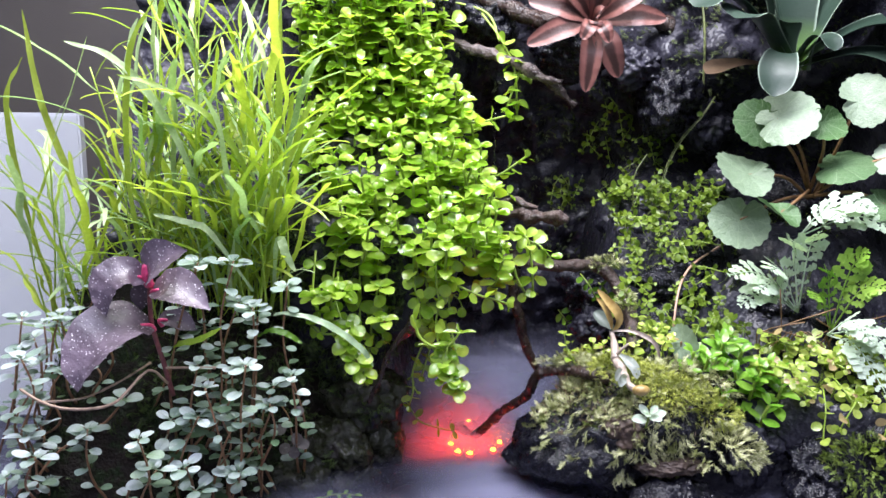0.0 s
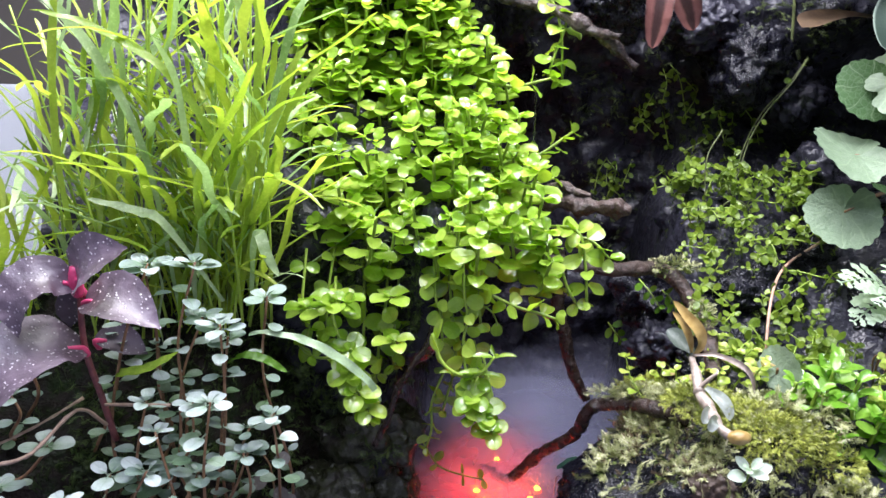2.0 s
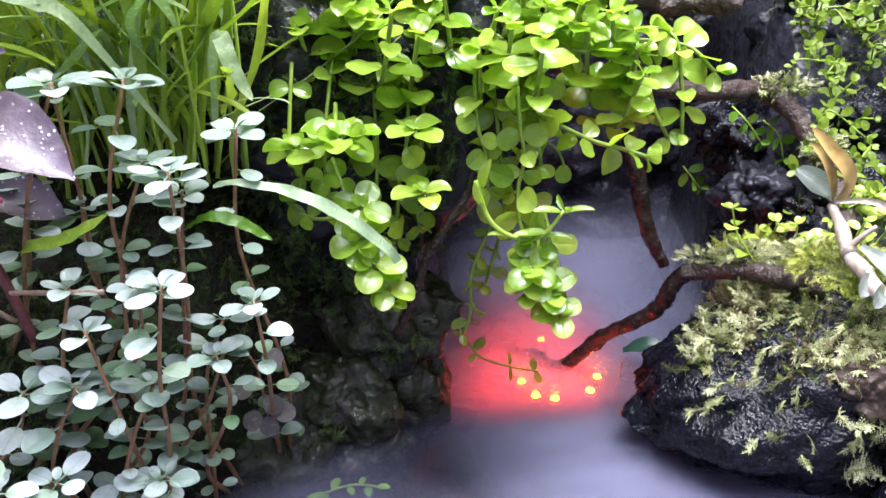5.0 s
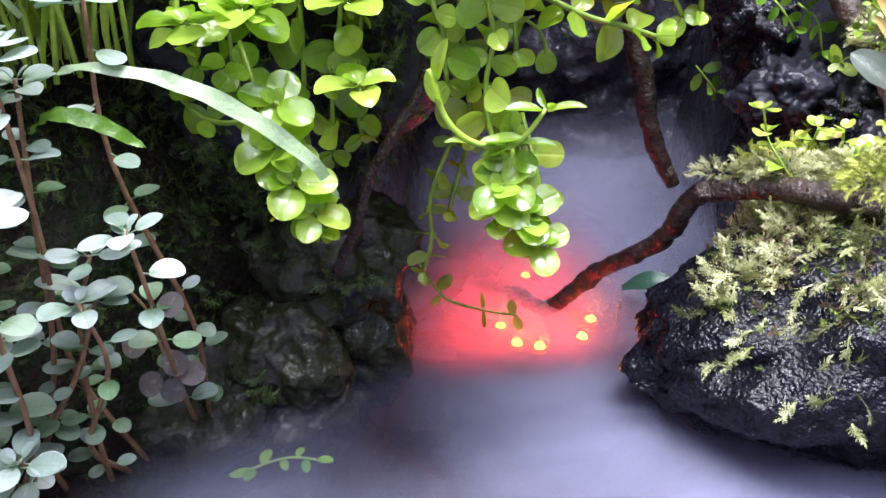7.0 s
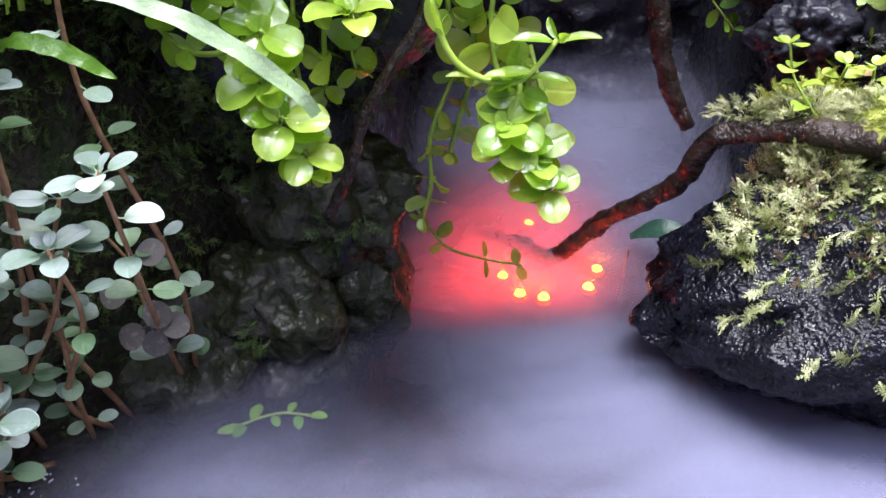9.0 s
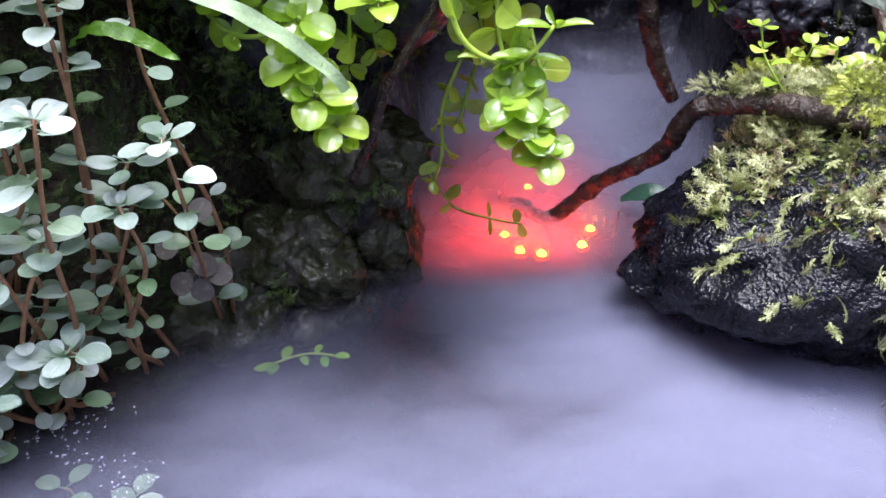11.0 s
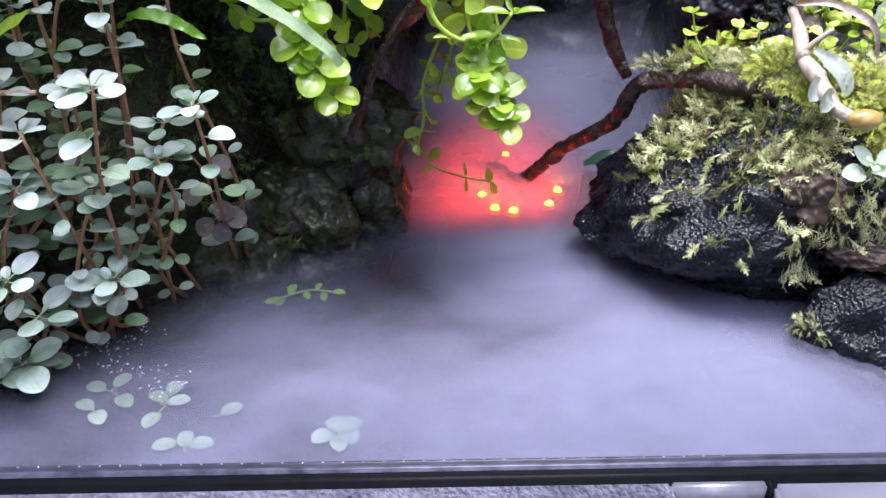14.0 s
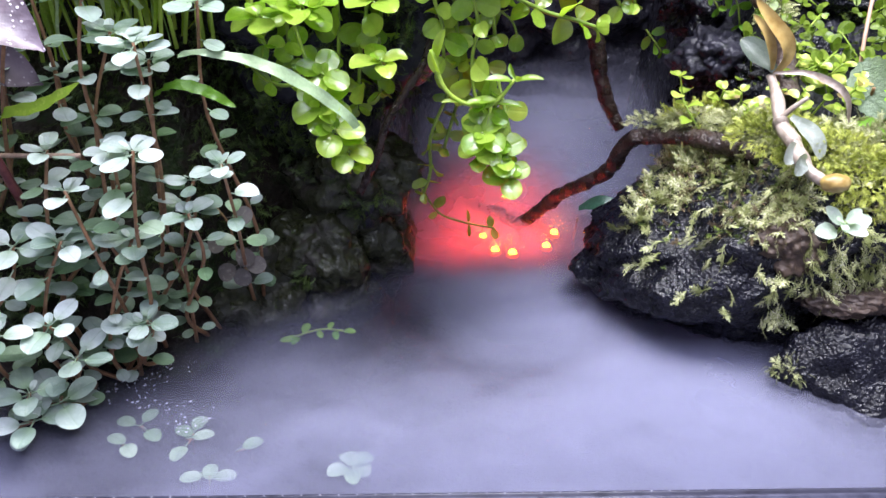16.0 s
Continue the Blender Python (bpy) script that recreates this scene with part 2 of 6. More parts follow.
def sheet(fn, nu, nv):
    """A grid whose point (u, v) in 0..1 lies at fn(u, v)."""
    bm = bmesh.new()
    rows = [[bm.verts.new(fn(i / nu, j / nv)) for i in range(nu + 1)] for j in range(nv + 1)]
    for a, b in zip(rows, rows[1:]):
        for i in range(nu):
            bm.faces.new((a[i], a[i + 1], b[i + 1], b[i]))
    return bm


WALL_TAUPE = plain_material("taupe_wall_paint", (0.17, 0.145, 0.13), (0.21, 0.18, 0.16), 6, 0.8, 0.1)
WHITE = plain_material("white_board", (0.72, 0.72, 0.76), (0.8, 0.8, 0.84), 12, 0.5, 0.05)
n = Nodes("black_plastic_trim")
TRIM = n.done(n.principled(n.mix(n.noise(200, 4, 0.6, n.place()), (0.003, 0.003, 0.004), (0.009, 0.009, 0.012)), 0.35, n.bump(n.noise(600, 3, 0.6, n.place()), 0.2, 0.0005), Specular_IOR_Level=0.05))
TABLE = stone_material("speckled_worktop", (0.05, 0.05, 0.09), (0.22, 0.22, 0.31), 130, 0.15, 0.5)
GRAVEL = stone_material("pond_gravel", (0.05, 0.045, 0.04), (0.16, 0.15, 0.14), 120, 0.4, 0.9)

n = Nodes("tank_glass")
g = n.add("ShaderNodeBsdfGlossy")
g.inputs["Roughness"].default_value = 0.03
tr = n.add("ShaderNodeBsdfTransparent")
tr.inputs[0].default_value = (0.94, 0.96, 0.96, 1)
lw = n.add("ShaderNodeLayerWeight")
lw.inputs["Blend"].default_value = 0.5
GLASS = n.done(n.blend(n.math("ADD", n.math("MULTIPLY", n.math("POWER", lw.outputs["Facing"], 4.0), 0.5), 0.03), tr.outputs[0], g.outputs[0]))

single("wall_north", box(bmesh.new(), -1.6, 1.6, 1.30, 1.36, -0.7, 1.6), WALL_TAUPE, "plain taupe painted room wall behind the tank", "wall", "structure")
# unseen side walls, south wall and ceiling, assumed pale to bounce the fill light
ROOM_WHITE = plain_material("pale_room_paint", (0.74, 0.75, 0.80), (0.80, 0.81, 0.86), 6, 0.8, 0.1)
single("wall_west", box(bmesh.new(), -1.66, -1.60, -1.36, 1.36, -0.7, 1.6), ROOM_WHITE, "plain pale room wall", "wall", "structure")
single("wall_east", box(bmesh.new(), 1.60, 1.66, -1.36, 1.36, -0.7, 1.6), ROOM_WHITE, "plain pale room wall", "wall", "structure")
single("wall_south", box(bmesh.new(), -1.6, 1.6, -1.36, -1.30, -0.7, 1.6), ROOM_WHITE, "plain pale room wall", "wall", "structure")
single("ceiling", box(bmesh.new(), -1.66, 1.66, -1.36, 1.36, 1.6, 1.66), ROOM_WHITE, "plain pale room ceiling", "ceiling", "structure")
single("floor", box(bmesh.new(), -1.66, 1.66, -1.36, 1.36, -0.76, -0.7), WALL_TAUPE, "plain room floor", "floor", "structure")
bm = box(bmesh.new(), -0.62, 0.62, 0.10, 0.95, -0.11, -0.075, 0.003)
single("worktop", bm, TABLE, "speckled grey wet worktop under the tank", "worktop", "structure")
single("white_board", box(bmesh.new(), -0.62, -0.365, 0.885, 0.9, -0.075, 0.249, 0.002), WHITE, "plain white board standing behind the tank", "board", smooth=False)

tank = thing("glass_tank", "open-fronted glass tank with low front pane and black trim", "tank", (0, 0.46, -0.075))
part("base_plate", box(bmesh.new(), -0.32, 0.37, 0.452, 0.86, -0.075, -0.069), TRIM, tank, smooth=False)
part("front_pane", box(bmesh.new(), -0.314, 0.364, 0.4570, 0.4605, -0.069, -0.0205), GLASS, tank, "low clear front pane", smooth=False).visible_shadow = False
part("side_pane", box(bmesh.new(), -0.32, -0.315, 0.452, 0.86, -0.069, 0.50), GLASS, tank, smooth=False).visible_shadow = False
part("side_pane", box(bmesh.new(), 0.365, 0.370, 0.452, 0.86, -0.069, 0.50), GLASS, tank, smooth=False).visible_shadow = False
part("back_pane", box(bmesh.new(), -0.3145, 0.3645, 0.855, 0.86, -0.069, 0.50), GLASS, tank, smooth=False).visible_shadow = False
part("front_trim", box(bmesh.new(), -0.33, 0.38, 0.4532, 0.4583, -0.069, 0.0030, 0.0005), TRIM, tank, "black plastic front trim")
LIP = plain_material("grey_lip", (0.02, 0.02, 0.032), (0.055, 0.055, 0.085), 100, 0.4)
part("trim_lip", box(bmesh.new(), -0.33, 0.38, 0.4606, 0.4625, -0.02, 0.0040, 0.0004), LIP, tank, "dark grey lip along the pane")
part("wet_strip", box(bmesh.new(), -0.33, 0.38, 0.4585, 0.4604, -0.02, 0.0036, 0.0003), plain_material("wet_grey_strip", (0.02, 0.02, 0.035), (0.10, 0.10, 0.15), 120, 0.35), tank, "pale wet strip between lip and trim")
bm = bmesh.new()
bmesh.ops.create_icosphere(bm, subdivisions=2, radius=0.00036)
STUD = finish(bm, "stud", plain_material("white_stud", (0.16, 0.16, 0.22), (0.36, 0.36, 0.44), 100, 0.2))
for k in range(44):
    placed("stud", STUD, tank, Matrix.Translation((-0.205 + k * 0.0066, 0.4616, 0.0040)))
single("front_ledge", box(bmesh.new(), -0.60, 0.0595, 0.12, 0.4526, -0.075, 0.0024, 0.0012), TABLE, "pale speckled wet ledge before the tank", "ledge", "structure")
single("plain_ledge", box(bmesh.new(), 0.0925, 0.60, 0.12, 0.4526, -0.075, 0.0022, 0.0020), plain_material("pale_grey_ledge", (0.15, 0.15, 0.21), (0.24, 0.24, 0.31), 30, 0.35, 0.2), "plain pale grey ledge before the tank", "ledge", "structure")
# the shade down in the gap is a black block above the worktop
single("dark_gap", box(bmesh.new(), 0.0597, 0.0923, 0.12, 0.4490, -0.075, -0.010), TRIM, "black block standing in for the shade between the two ledges", "recess", "structure")
bar = thing("metal_bar", "silver metal bar bridging the ledges beside the trim", "bar", (0.076, 0.451, -0.010))
part("rail", box(bmesh.new(), 0.0598, 0.0898, 0.4493, 0.4526, -0.010, 0.0022, 0.0005), plain_material("dull_silver", (0.22, 0.22, 0.27), (0.34, 0.34, 0.40), 150, 0.4, 0.1, 0.6), bar)
part("end_cap", box(bmesh.new(), 0.0900, 0.0922, 0.4491, 0.4526, -0.010, 0.0026, 0.0005), TRIM, bar, "black end cap")
single("pond_bed", box(bmesh.new(), -0.314, 0.364, 0.461, 0.854, -0.069, -0.045), GRAVEL, "grey gravel bed under shallow water", "pond bed", "structure")

# ---------------------------------------------------------------- rock wall and banks
def wall_depth(x, z):
    """How far back the rock face stands."""
    low = 1 - smooth_step(0.08, 0.13, z)
    recess = smooth_step(-0.005 - 0.040 * low, 0.035 - 0.052 * low, x) * (1 - smooth_step(0.125, 0.185, x))
    left = 0.60 + 0.015 * smooth_step(0.17, 0.22, z) + 0.075 * smooth_step(0.20, 0.30, z) - 0.02 * smooth_step(0.10, 0.16, z) * (1 - smooth_step(0.17, 0.22, z))
    left += 0.06 * (1 - smooth_step(-0.15, -0.09, x)) + 0.03 * smooth_step(-0.02, 0.01, x)
    right = 0.735 + 0.035 * smooth_step(0.18, 0.23, z) - 0.05 * smooth_step(0.24, 0.30, z) * smooth_step(0.14, 0.2, x)
    side = smooth_step(0.0, 0.12, x)
    y = (1 - side) * left + side * right - 0.16 * smooth_step(0.325, 0.362, x)
    return y * (1 - recess) + recess * (0.80 - 0.04 * smooth_step(0.2, 0.36, z))


def rough(p, big, fine, seed=0.0):
    q = Vector(p) + Vector((seed, seed * 2, 0))
    return big * noise.fractal(q * 22, 1.0, 2.1, 4) + fine * noise.fractal(q * 95, 0.9, 2.1, 3)


def wall_point(u, v):
    x, z = -0.255 + u * 0.62, -0.06 + v * 0.56
    y = wall_depth(x, z)
    y -= 0.012 * abs(noise.fractal(Vector((x, y, z)) * 16, 1.0, 2.0, 4)) * 2 - 0.012
    y += rough((x, y, z), 0.010, 0.0035)
    return (x + 0.006 * noise.noise(Vector((x, z, 3)) * 40), min(y, 0.85), z)


wall_mesh = sheet(wall_point, 190, 170)
WALL = BVHTree.FromBMesh(wall_mesh)
single("rock_wall", wall_mesh, ROCK_DARK, "dark wet rock wall with cracks and dull moss", "rock wall", "structure")


def shore(x):
    """The water's edge on the left bank."""
    pts = [(-0.33, 0.475), (-0.25, 0.485), (-0.19, 0.500), (-0.14, 0.515), (-0.11, 0.550), (-0.085, 0.578), (-0.053, 0.602), (-0.042, 0.640), (-0.034, 0.74), (-0.024, 0.85)]
    for (a, ya), (b, yb) in zip(pts, pts[1:]):
        if x <= b:
            return ya + (yb - ya) * max(0, (x - a)) / (b - a)
    return 0.90


def left_height(x, y):
    d = y - shore(x)
    z = -0.045 + 0.045 * smooth_step(-0.03, 0.0, d) + 0.075 * smooth_step(0.0, 0.05, d) + 0.075 * smooth_step(0.04, 0.12, d)
    return -0.045 + (z + 0.045) * (0.12 + 0.88 * smooth_step(-0.305, -0.245, x))


def left_point(u, v):
    x, y = -0.313 + u * 0.325, 0.462 + v * 0.30
    z = left_height(x, y)
    return (x, y, z + rough((x, y, z), 0.008, 0.003, 3))


bank_mesh = sheet(left_point, 110, 100)
BANK = BVHTree.FromBMesh(bank_mesh)
single("bank_left", bank_mesh, SOIL, "dark damp soil bank with thin moss", "soil bank", "structure")


def right_height(x, y):
    front = 0.548 - 0.02 * smooth_step(0.22, 0.28, x)
    d = y - front
    z = -0.045 + 0.12 * smooth_step(-0.012, 0.02, d) + 0.015 * smooth_step(0.02, 0.06, d) + 0.09 * smooth_step(0.06, 0.17, d)
    edge = smooth_step(0.105, 0.145, x)
    return -0.045 + (z + 0.045) * edge


def right_point(u, v):
    x, y = 0.09 + u * 0.274, 0.50 + v * 0.30
    z = right_height(x, y)
    return (x, y, z + rough((x, y, z), 0.010, 0.004, 5))


single("bank_right", sheet(right_point, 110, 110), ROCK_DARK, "dark wet rocky bank under creeping plants", "rock bank", "structure")


def boulder(centre, size, seed, lump=0.25, fine=0.05, detail=4, turn=0.0, flat=0.0, tip=0.0, grain=0.0, belly=1.0):
    bm = bmesh.new()
    bmesh.ops.create_icosphere(bm, subdivisions=detail, radius=1)
    spin = Matrix.Rotation(turn, 3, "Z") @ Matrix.Rotation(tip, 3, "Y")
    for v in bm.verts:
        p = v.co.copy()
        q = p + Vector((seed * 7.1, seed * 3.3, seed))
        p *= 1 + lump * noise.fractal(q * 1.3, 1.0, 2.0, 3) + fine * noise.fractal(q * 6, 0.8, 2.1, 4)
        if grain:
            p *= 1 + grain * (abs(noise.noise(q * 19)) + 0.7 * abs(noise.noise(q * 38 + Vector((5, 1, 2)))))
        if p.z < 0:
            p.z *= belly
        if flat and p.z < -flat:
            p.z = -flat + (p.z + flat) * 0.2
        v.co = Vector(centre) + spin @ Vector((p.x * size[0], p.y * size[1], p.z * size[2]))
    return bm


SHORE = []
for c, sz, sd in [((-0.098, 0.592, 0.006), (0.030, 0.024, 0.030), 1), ((-0.072, 0.598, 0.026), (0.022, 0.020, 0.022), 2), ((-0.049, 0.614, 0.022), (0.020, 0.018, 0.026), 3),
                  ((-0.062, 0.594, 0.000), (0.020, 0.016, 0.016), 4), ((-0.044, 0.626, 0.012), (0.015, 0.018, 0.024), 5), ((-0.060, 0.612, 0.055), (0.034, 0.022, 0.024), 6)]:
    bm = boulder(c, sz, sd, 0.38, 0.06, 5, sd, 0, 0, 0.008)
    SHORE.append(BVHTree.FromBMesh(bm))
    single("shore_stone", bm, ROCK_GREY, "grey wet pitted stone at the water's edge", "stone", group="stones at the water's edge")

def under(x):
    """The lower side of the boulder, which overhangs the water."""
    pts = [(0.040, 0.031), (0.048, 0.024), (0.062, 0.019), (0.068, 0.013), (0.084, 0.009), (0.102, 0.011), (0.114, 0.006), (0.125, -0.010), (0.30, -0.02)]
    for (a, za), (b, zb) in zip(pts, pts[1:]):
        if x <= b:
            return za + (zb - za) * max(0.0, x - a) / (b - a)
    return -0.02


cap = boulder((0.126, 0.572, 0.049), (0.082, 0.050, 0.035), 11, 0.18, 0.050, 6, -0.12, 0.0, -0.36, 0.022, 1.30)
for v in cap.verts:
    low = under(v.co.x) + 0.004 * noise.noise(v.co * 90)
    if v.co.z < low:
        v.co.z = low + (v.co.z - low) * 0.12
    high = 0.035 + 0.78 * max(0.0, v.co.x - 0.044)
    if v.co.x < 0.085 and v.co.z > high:
        v.co.z = high + (v.co.z - high) * 0.25
    v.co.y += 0.6 * (1 - smooth_step(0.0, 0.02, v.co.z - low)) * max(0.0, 0.572 - v.co.y) * (1 - smooth_step(0.07, 0.12, v.co.x))
    v.co += (v.co - Vector((0.126, 0.572, 0.049))).normalized() * (0.0012 * noise.noise(v.co * 430) + 0.0015 * noise.noise(v.co * 210))
BOULDER = BVHTree.FromBMesh(cap)
single("mossy_boulder", cap, ROCK_LAVA, "black wet lava boulder capped with moss", "boulder")
single("foot_stone", boulder((0.156, 0.516, 0.001), (0.033, 0.026, 0.037), 12, 0.3, 0.09, 5, 0, 0, 0, 0.05), ROCK_LAVA, "black wet stone standing in the water", "stone")
single("brown_stone", boulder((0.121, 0.532, 0.065), (0.014, 0.011, 0.012), 13, 0.3, 0.16, 5), ROCK_BROWN, "brown crumbly stone under moss", "stone", group="brown stones")
single("brown_stone", boulder((0.149, 0.527, 0.045), (0.022, 0.013, 0.006), 14, 0.3, 0.14, 5), ROCK_BROWN, "flat brown stone slab under the moss edge", "stone", group="brown stones")
stones = random.Random(21)
for x, y, z, r in [(0.130, 0.668, 0.096, 0.022), (0.160, 0.645, 0.095, 0.024), (0.135, 0.705, 0.120, 0.030), (0.185, 0.665, 0.130, 0.024), (0.170, 0.720, 0.165, 0.032), (0.215, 0.690, 0.150, 0.026), (0.255, 0.655, 0.120, 0.026),
                   (0.300, 0.640, 0.110, 0.030), (0.240, 0.720, 0.195, 0.030), (0.290, 0.720, 0.190, 0.032), (0.190, 0.735, 0.275, 0.034), (0.160, 0.745, 0.300, 0.026), (0.225, 0.745, 0.255, 0.030), (0.155, 0.700, 0.060, 0.034),
                   (0.215, 0.562, 0.040, 0.026), (0.260, 0.548, 0.030, 0.028), (0.305, 0.545, 0.050, 0.034), (0.04, 0.735, 0.335, 0.03), (0.10, 0.745, 0.315, 0.028), (-0.02, 0.70, 0.345, 0.026)]:
    single("wall_stone", boulder((x, y, z), (r * stones.uniform(0.9, 1.3), r * stones.uniform(0.7, 0.9), r * stones.uniform(0.6, 0.85)), stones.uniform(20, 60), 0.4, 0.13, 5, stones.uniform(0, 3), 0, 0, 0.06), ROCK_LAVA if stones.random() < 0.5 else ROCK_DARK,
           "dark wet jagged stone set in the bank", "stone", group="stones of the bank")

# ---------------------------------------------------------------- water, fog and mist maker
n = Nodes("pond_water")
g = n.add("ShaderNodeBsdfGlossy")
g.inputs["Roughness"].default_value = 0.30
tr = n.add("ShaderNodeBsdfTransparent")
tr.inputs[0].default_value = (0.55, 0.57, 0.62, 1)
fr = n.add("ShaderNodeFresnel")
fr.inputs[0].default_value = 1.33
b = n.bump(n.noise(60, 3, 0.5, n.place()), 0.15, 0.002)
n.set(g.inputs["Normal"], b)
WATER = n.done(n.blend(fr.outputs[0], tr.outputs[0], g.outputs[0]))
single("water", sheet(lambda u, v: (-0.3143 + u * 0.6786, 0.4606 + v * 0.394, 0.0), 4, 4), WATER, "shallow still water under drifting mist", "water", "structure").visible_shadow = False

n = Nodes("drifting_mist")
p = n.place()
r = n.add("ShaderNodeObjectInfo").outputs["Random"]
sep = n.add("ShaderNodeSeparateXYZ")
n.set(sep.inputs[0], p)
swirl = n.add("ShaderNodeMapping")
n.set(swirl.inputs["Vector"], p)
swirl.inputs["Scale"].default_value = (0.9, 1.25, 1.0)
swirl.inputs["Rotation"].default_value = (0, 0, 0.3)
cloud = n.noise(15, 5, 0.55, swirl.outputs[0], "4D", n.math("MULTIPLY", r, 0.5))
cloud.node.inputs["Distortion"].default_value = 0.7
thick = n.ramp(cloud, [(0.37, (0.0,) * 3), (0.60, (1.0,) * 3)])
front = n.add("ShaderNodeMapRange")
n.set(front.inputs["Value"], sep.outputs["Y"])
for key, value in (("From Min", 0.61), ("From Max", 0.50), ("To Min", 0.50), ("To Max", 1.0)):
    front.inputs[key].default_value = value
curl = n.noise(46, 5, 0.62, swirl.outputs[0], "4D", n.math("MULTIPLY", r, 0.3))
curl.node.inputs["Distortion"].default_value = 1.2
dens = n.math("MULTIPLY", n.math("ADD", n.math("MULTIPLY", thick, 0.23), 0.065), front.outputs[0])
dens = n.math("MULTIPLY", dens, n.math("ADD", n.math("MULTIPLY", n.ramp(curl, [(0.30, (0,) * 3), (0.70, (1,) * 3)]), 0.35), 0.80))


def puff(cx, cy, radius):
    """Fades from 1 at a place to 0 at the radius."""
    v = n.add("ShaderNodeVectorMath")
    v.operation = "DISTANCE"
    flat = n.add("ShaderNodeCombineXYZ")
    n.set(flat.inputs[0], sep.outputs["X"])
    n.set(flat.inputs[1], sep.outputs["Y"])
    n.set(v.inputs[0], flat.outputs[0])
    v.inputs[1].default_value = (cx, cy, 0)
    m = n.add("ShaderNodeMapRange")
    m.interpolation_type = "SMOOTHSTEP"
    n.set(m.inputs["Value"], v.outputs["Value"])
    for key, value in (("From Min", radius), ("From Max", 0.0), ("To Min", 0.0), ("To Max", 1.0)):
        m.inputs[key].default_value = value
    return m.outputs[0]


dens = n.math("MULTIPLY", dens, n.math("SUBTRACT", 1.0, n.math("MULTIPLY", puff(-0.050, 0.590, 0.095), 0.62)))
dens = n.math("MULTIPLY", dens, n.math("SUBTRACT", 1.0, n.math("MULTIPLY", puff(-0.14, 0.535, 0.105), 0.8)))
dens = n.math("ADD", dens, n.math("MULTIPLY", n.math("MULTIPLY", puff(0.028, 0.680, 0.075), n.math("ADD", n.math("MULTIPLY", thick, 0.7), 0.35)), 0.45))
dens = n.math("ADD", dens, n.math("MULTIPLY", puff(0.06, 0.77, 0.13), 0.42))
dens = n.math("ADD", dens, n.math("MULTIPLY", n.math("MULTIPLY", puff(-0.018, 0.632, 0.045), n.math("ADD", thick, 0.35)), 0.30))
dens = n.math("ADD", dens, n.math("MULTIPLY", puff(0.090, 0.530, 0.075), 0.17))
dens = n.math("MULTIPLY", dens, n.math("SUBTRACT", 1.0, n.math("MULTIPLY", puff(-0.026, 0.556, 0.072), 0.72)))
dens = n.math("ADD", dens, n.math("MULTIPLY", n.math("MULTIPLY", puff(0.025, 0.585, 0.065), n.math("ADD", thick, 0.3)), 0.20))
thin = n.add("ShaderNodeMapRange")
thin.interpolation_type = "SMOOTHSTEP"
n.set(thin.inputs["Value"], sep.outputs["Z"])
for key, value in (("From Min", 0.008), ("From Max", 0.064), ("To Min", 1.0), ("To Max", 0.0)):
    thin.inputs[key].default_value = value
dens = n.math("MULTIPLY", dens, thin.outputs[0])
d = n.add("ShaderNodeBsdfDiffuse")
d.inputs[0].default_value = (0.412, 0.418, 0.575, 1)
t = n.add("ShaderNodeBsdfTranslucent")
t.inputs[0].default_value = (0.412, 0.418, 0.575, 1)
tr = n.add("ShaderNodeBsdfTransparent")
MIST = n.done(n.blend(dens, tr.outputs[0], n.blend(0.5, d.outputs[0], t.outputs[0])))
mist = thing("mist", "thin white mist lying in layers over the water", "mist", (0.02, 0.6, 0.0), kind="stuff")
for k in range(5):
    def mist_point(u, v, k=k):
        x, y = -0.3138 + u * 0.6776, 0.4608 + v * 0.390
        rise = smooth_step(0.68, 0.80, y)
        z = 0.0015 + k * (0.0032 + 0.020 * rise) + 0.003 * (0.3 + rise) * noise.noise(Vector((x * 14, y * 14, k * 3)))
        plume = max(0.0, 1 - math.hypot(x - 0.030, y - 0.690) / 0.060)
        z += 0.005 * k * rise * noise.noise(Vector((x * 34, y * 20, k * 5)))
        z += k * 0.0050 * plume * plume * (3 - 2 * plume)
        z *= 0.15 + 0.85 * smooth_step(0.460, 0.480, y)
        return (x, y, max(0.0008, z))
    part("mist_layer", sheet(mist_point, 72, 44), MIST, mist)

maker = thing("mist_maker", "small round mist maker with glowing red and yellow lights", "mist maker", (0.028, 0.656, -0.045))
bm = bmesh.new()
bmesh.ops.create_cone(bm, cap_ends=True, segments=32, radius1=0.042, radius2=0.040, depth=0.018, matrix=Matrix.Translation((0.028, 0.656, -0.036)))
part("body", bm, TRIM, maker)
n = Nodes("amber_light")
e = n.add("ShaderNodeEmission")
e.inputs[0].default_value = (1.0, 0.26, 0.008, 1)
e.inputs[1].default_value = 48
LED = n.done(e.outputs[0])
# the red bloom round each amber light is an added glowing dome
n = Nodes("red_halo")
e = n.add("ShaderNodeEmission")
e.inputs[0].default_value = (1.0, 0.075, 0.003, 1)
e.inputs[1].default_value = 2.2
DOME = n.done(e.outputs[0])
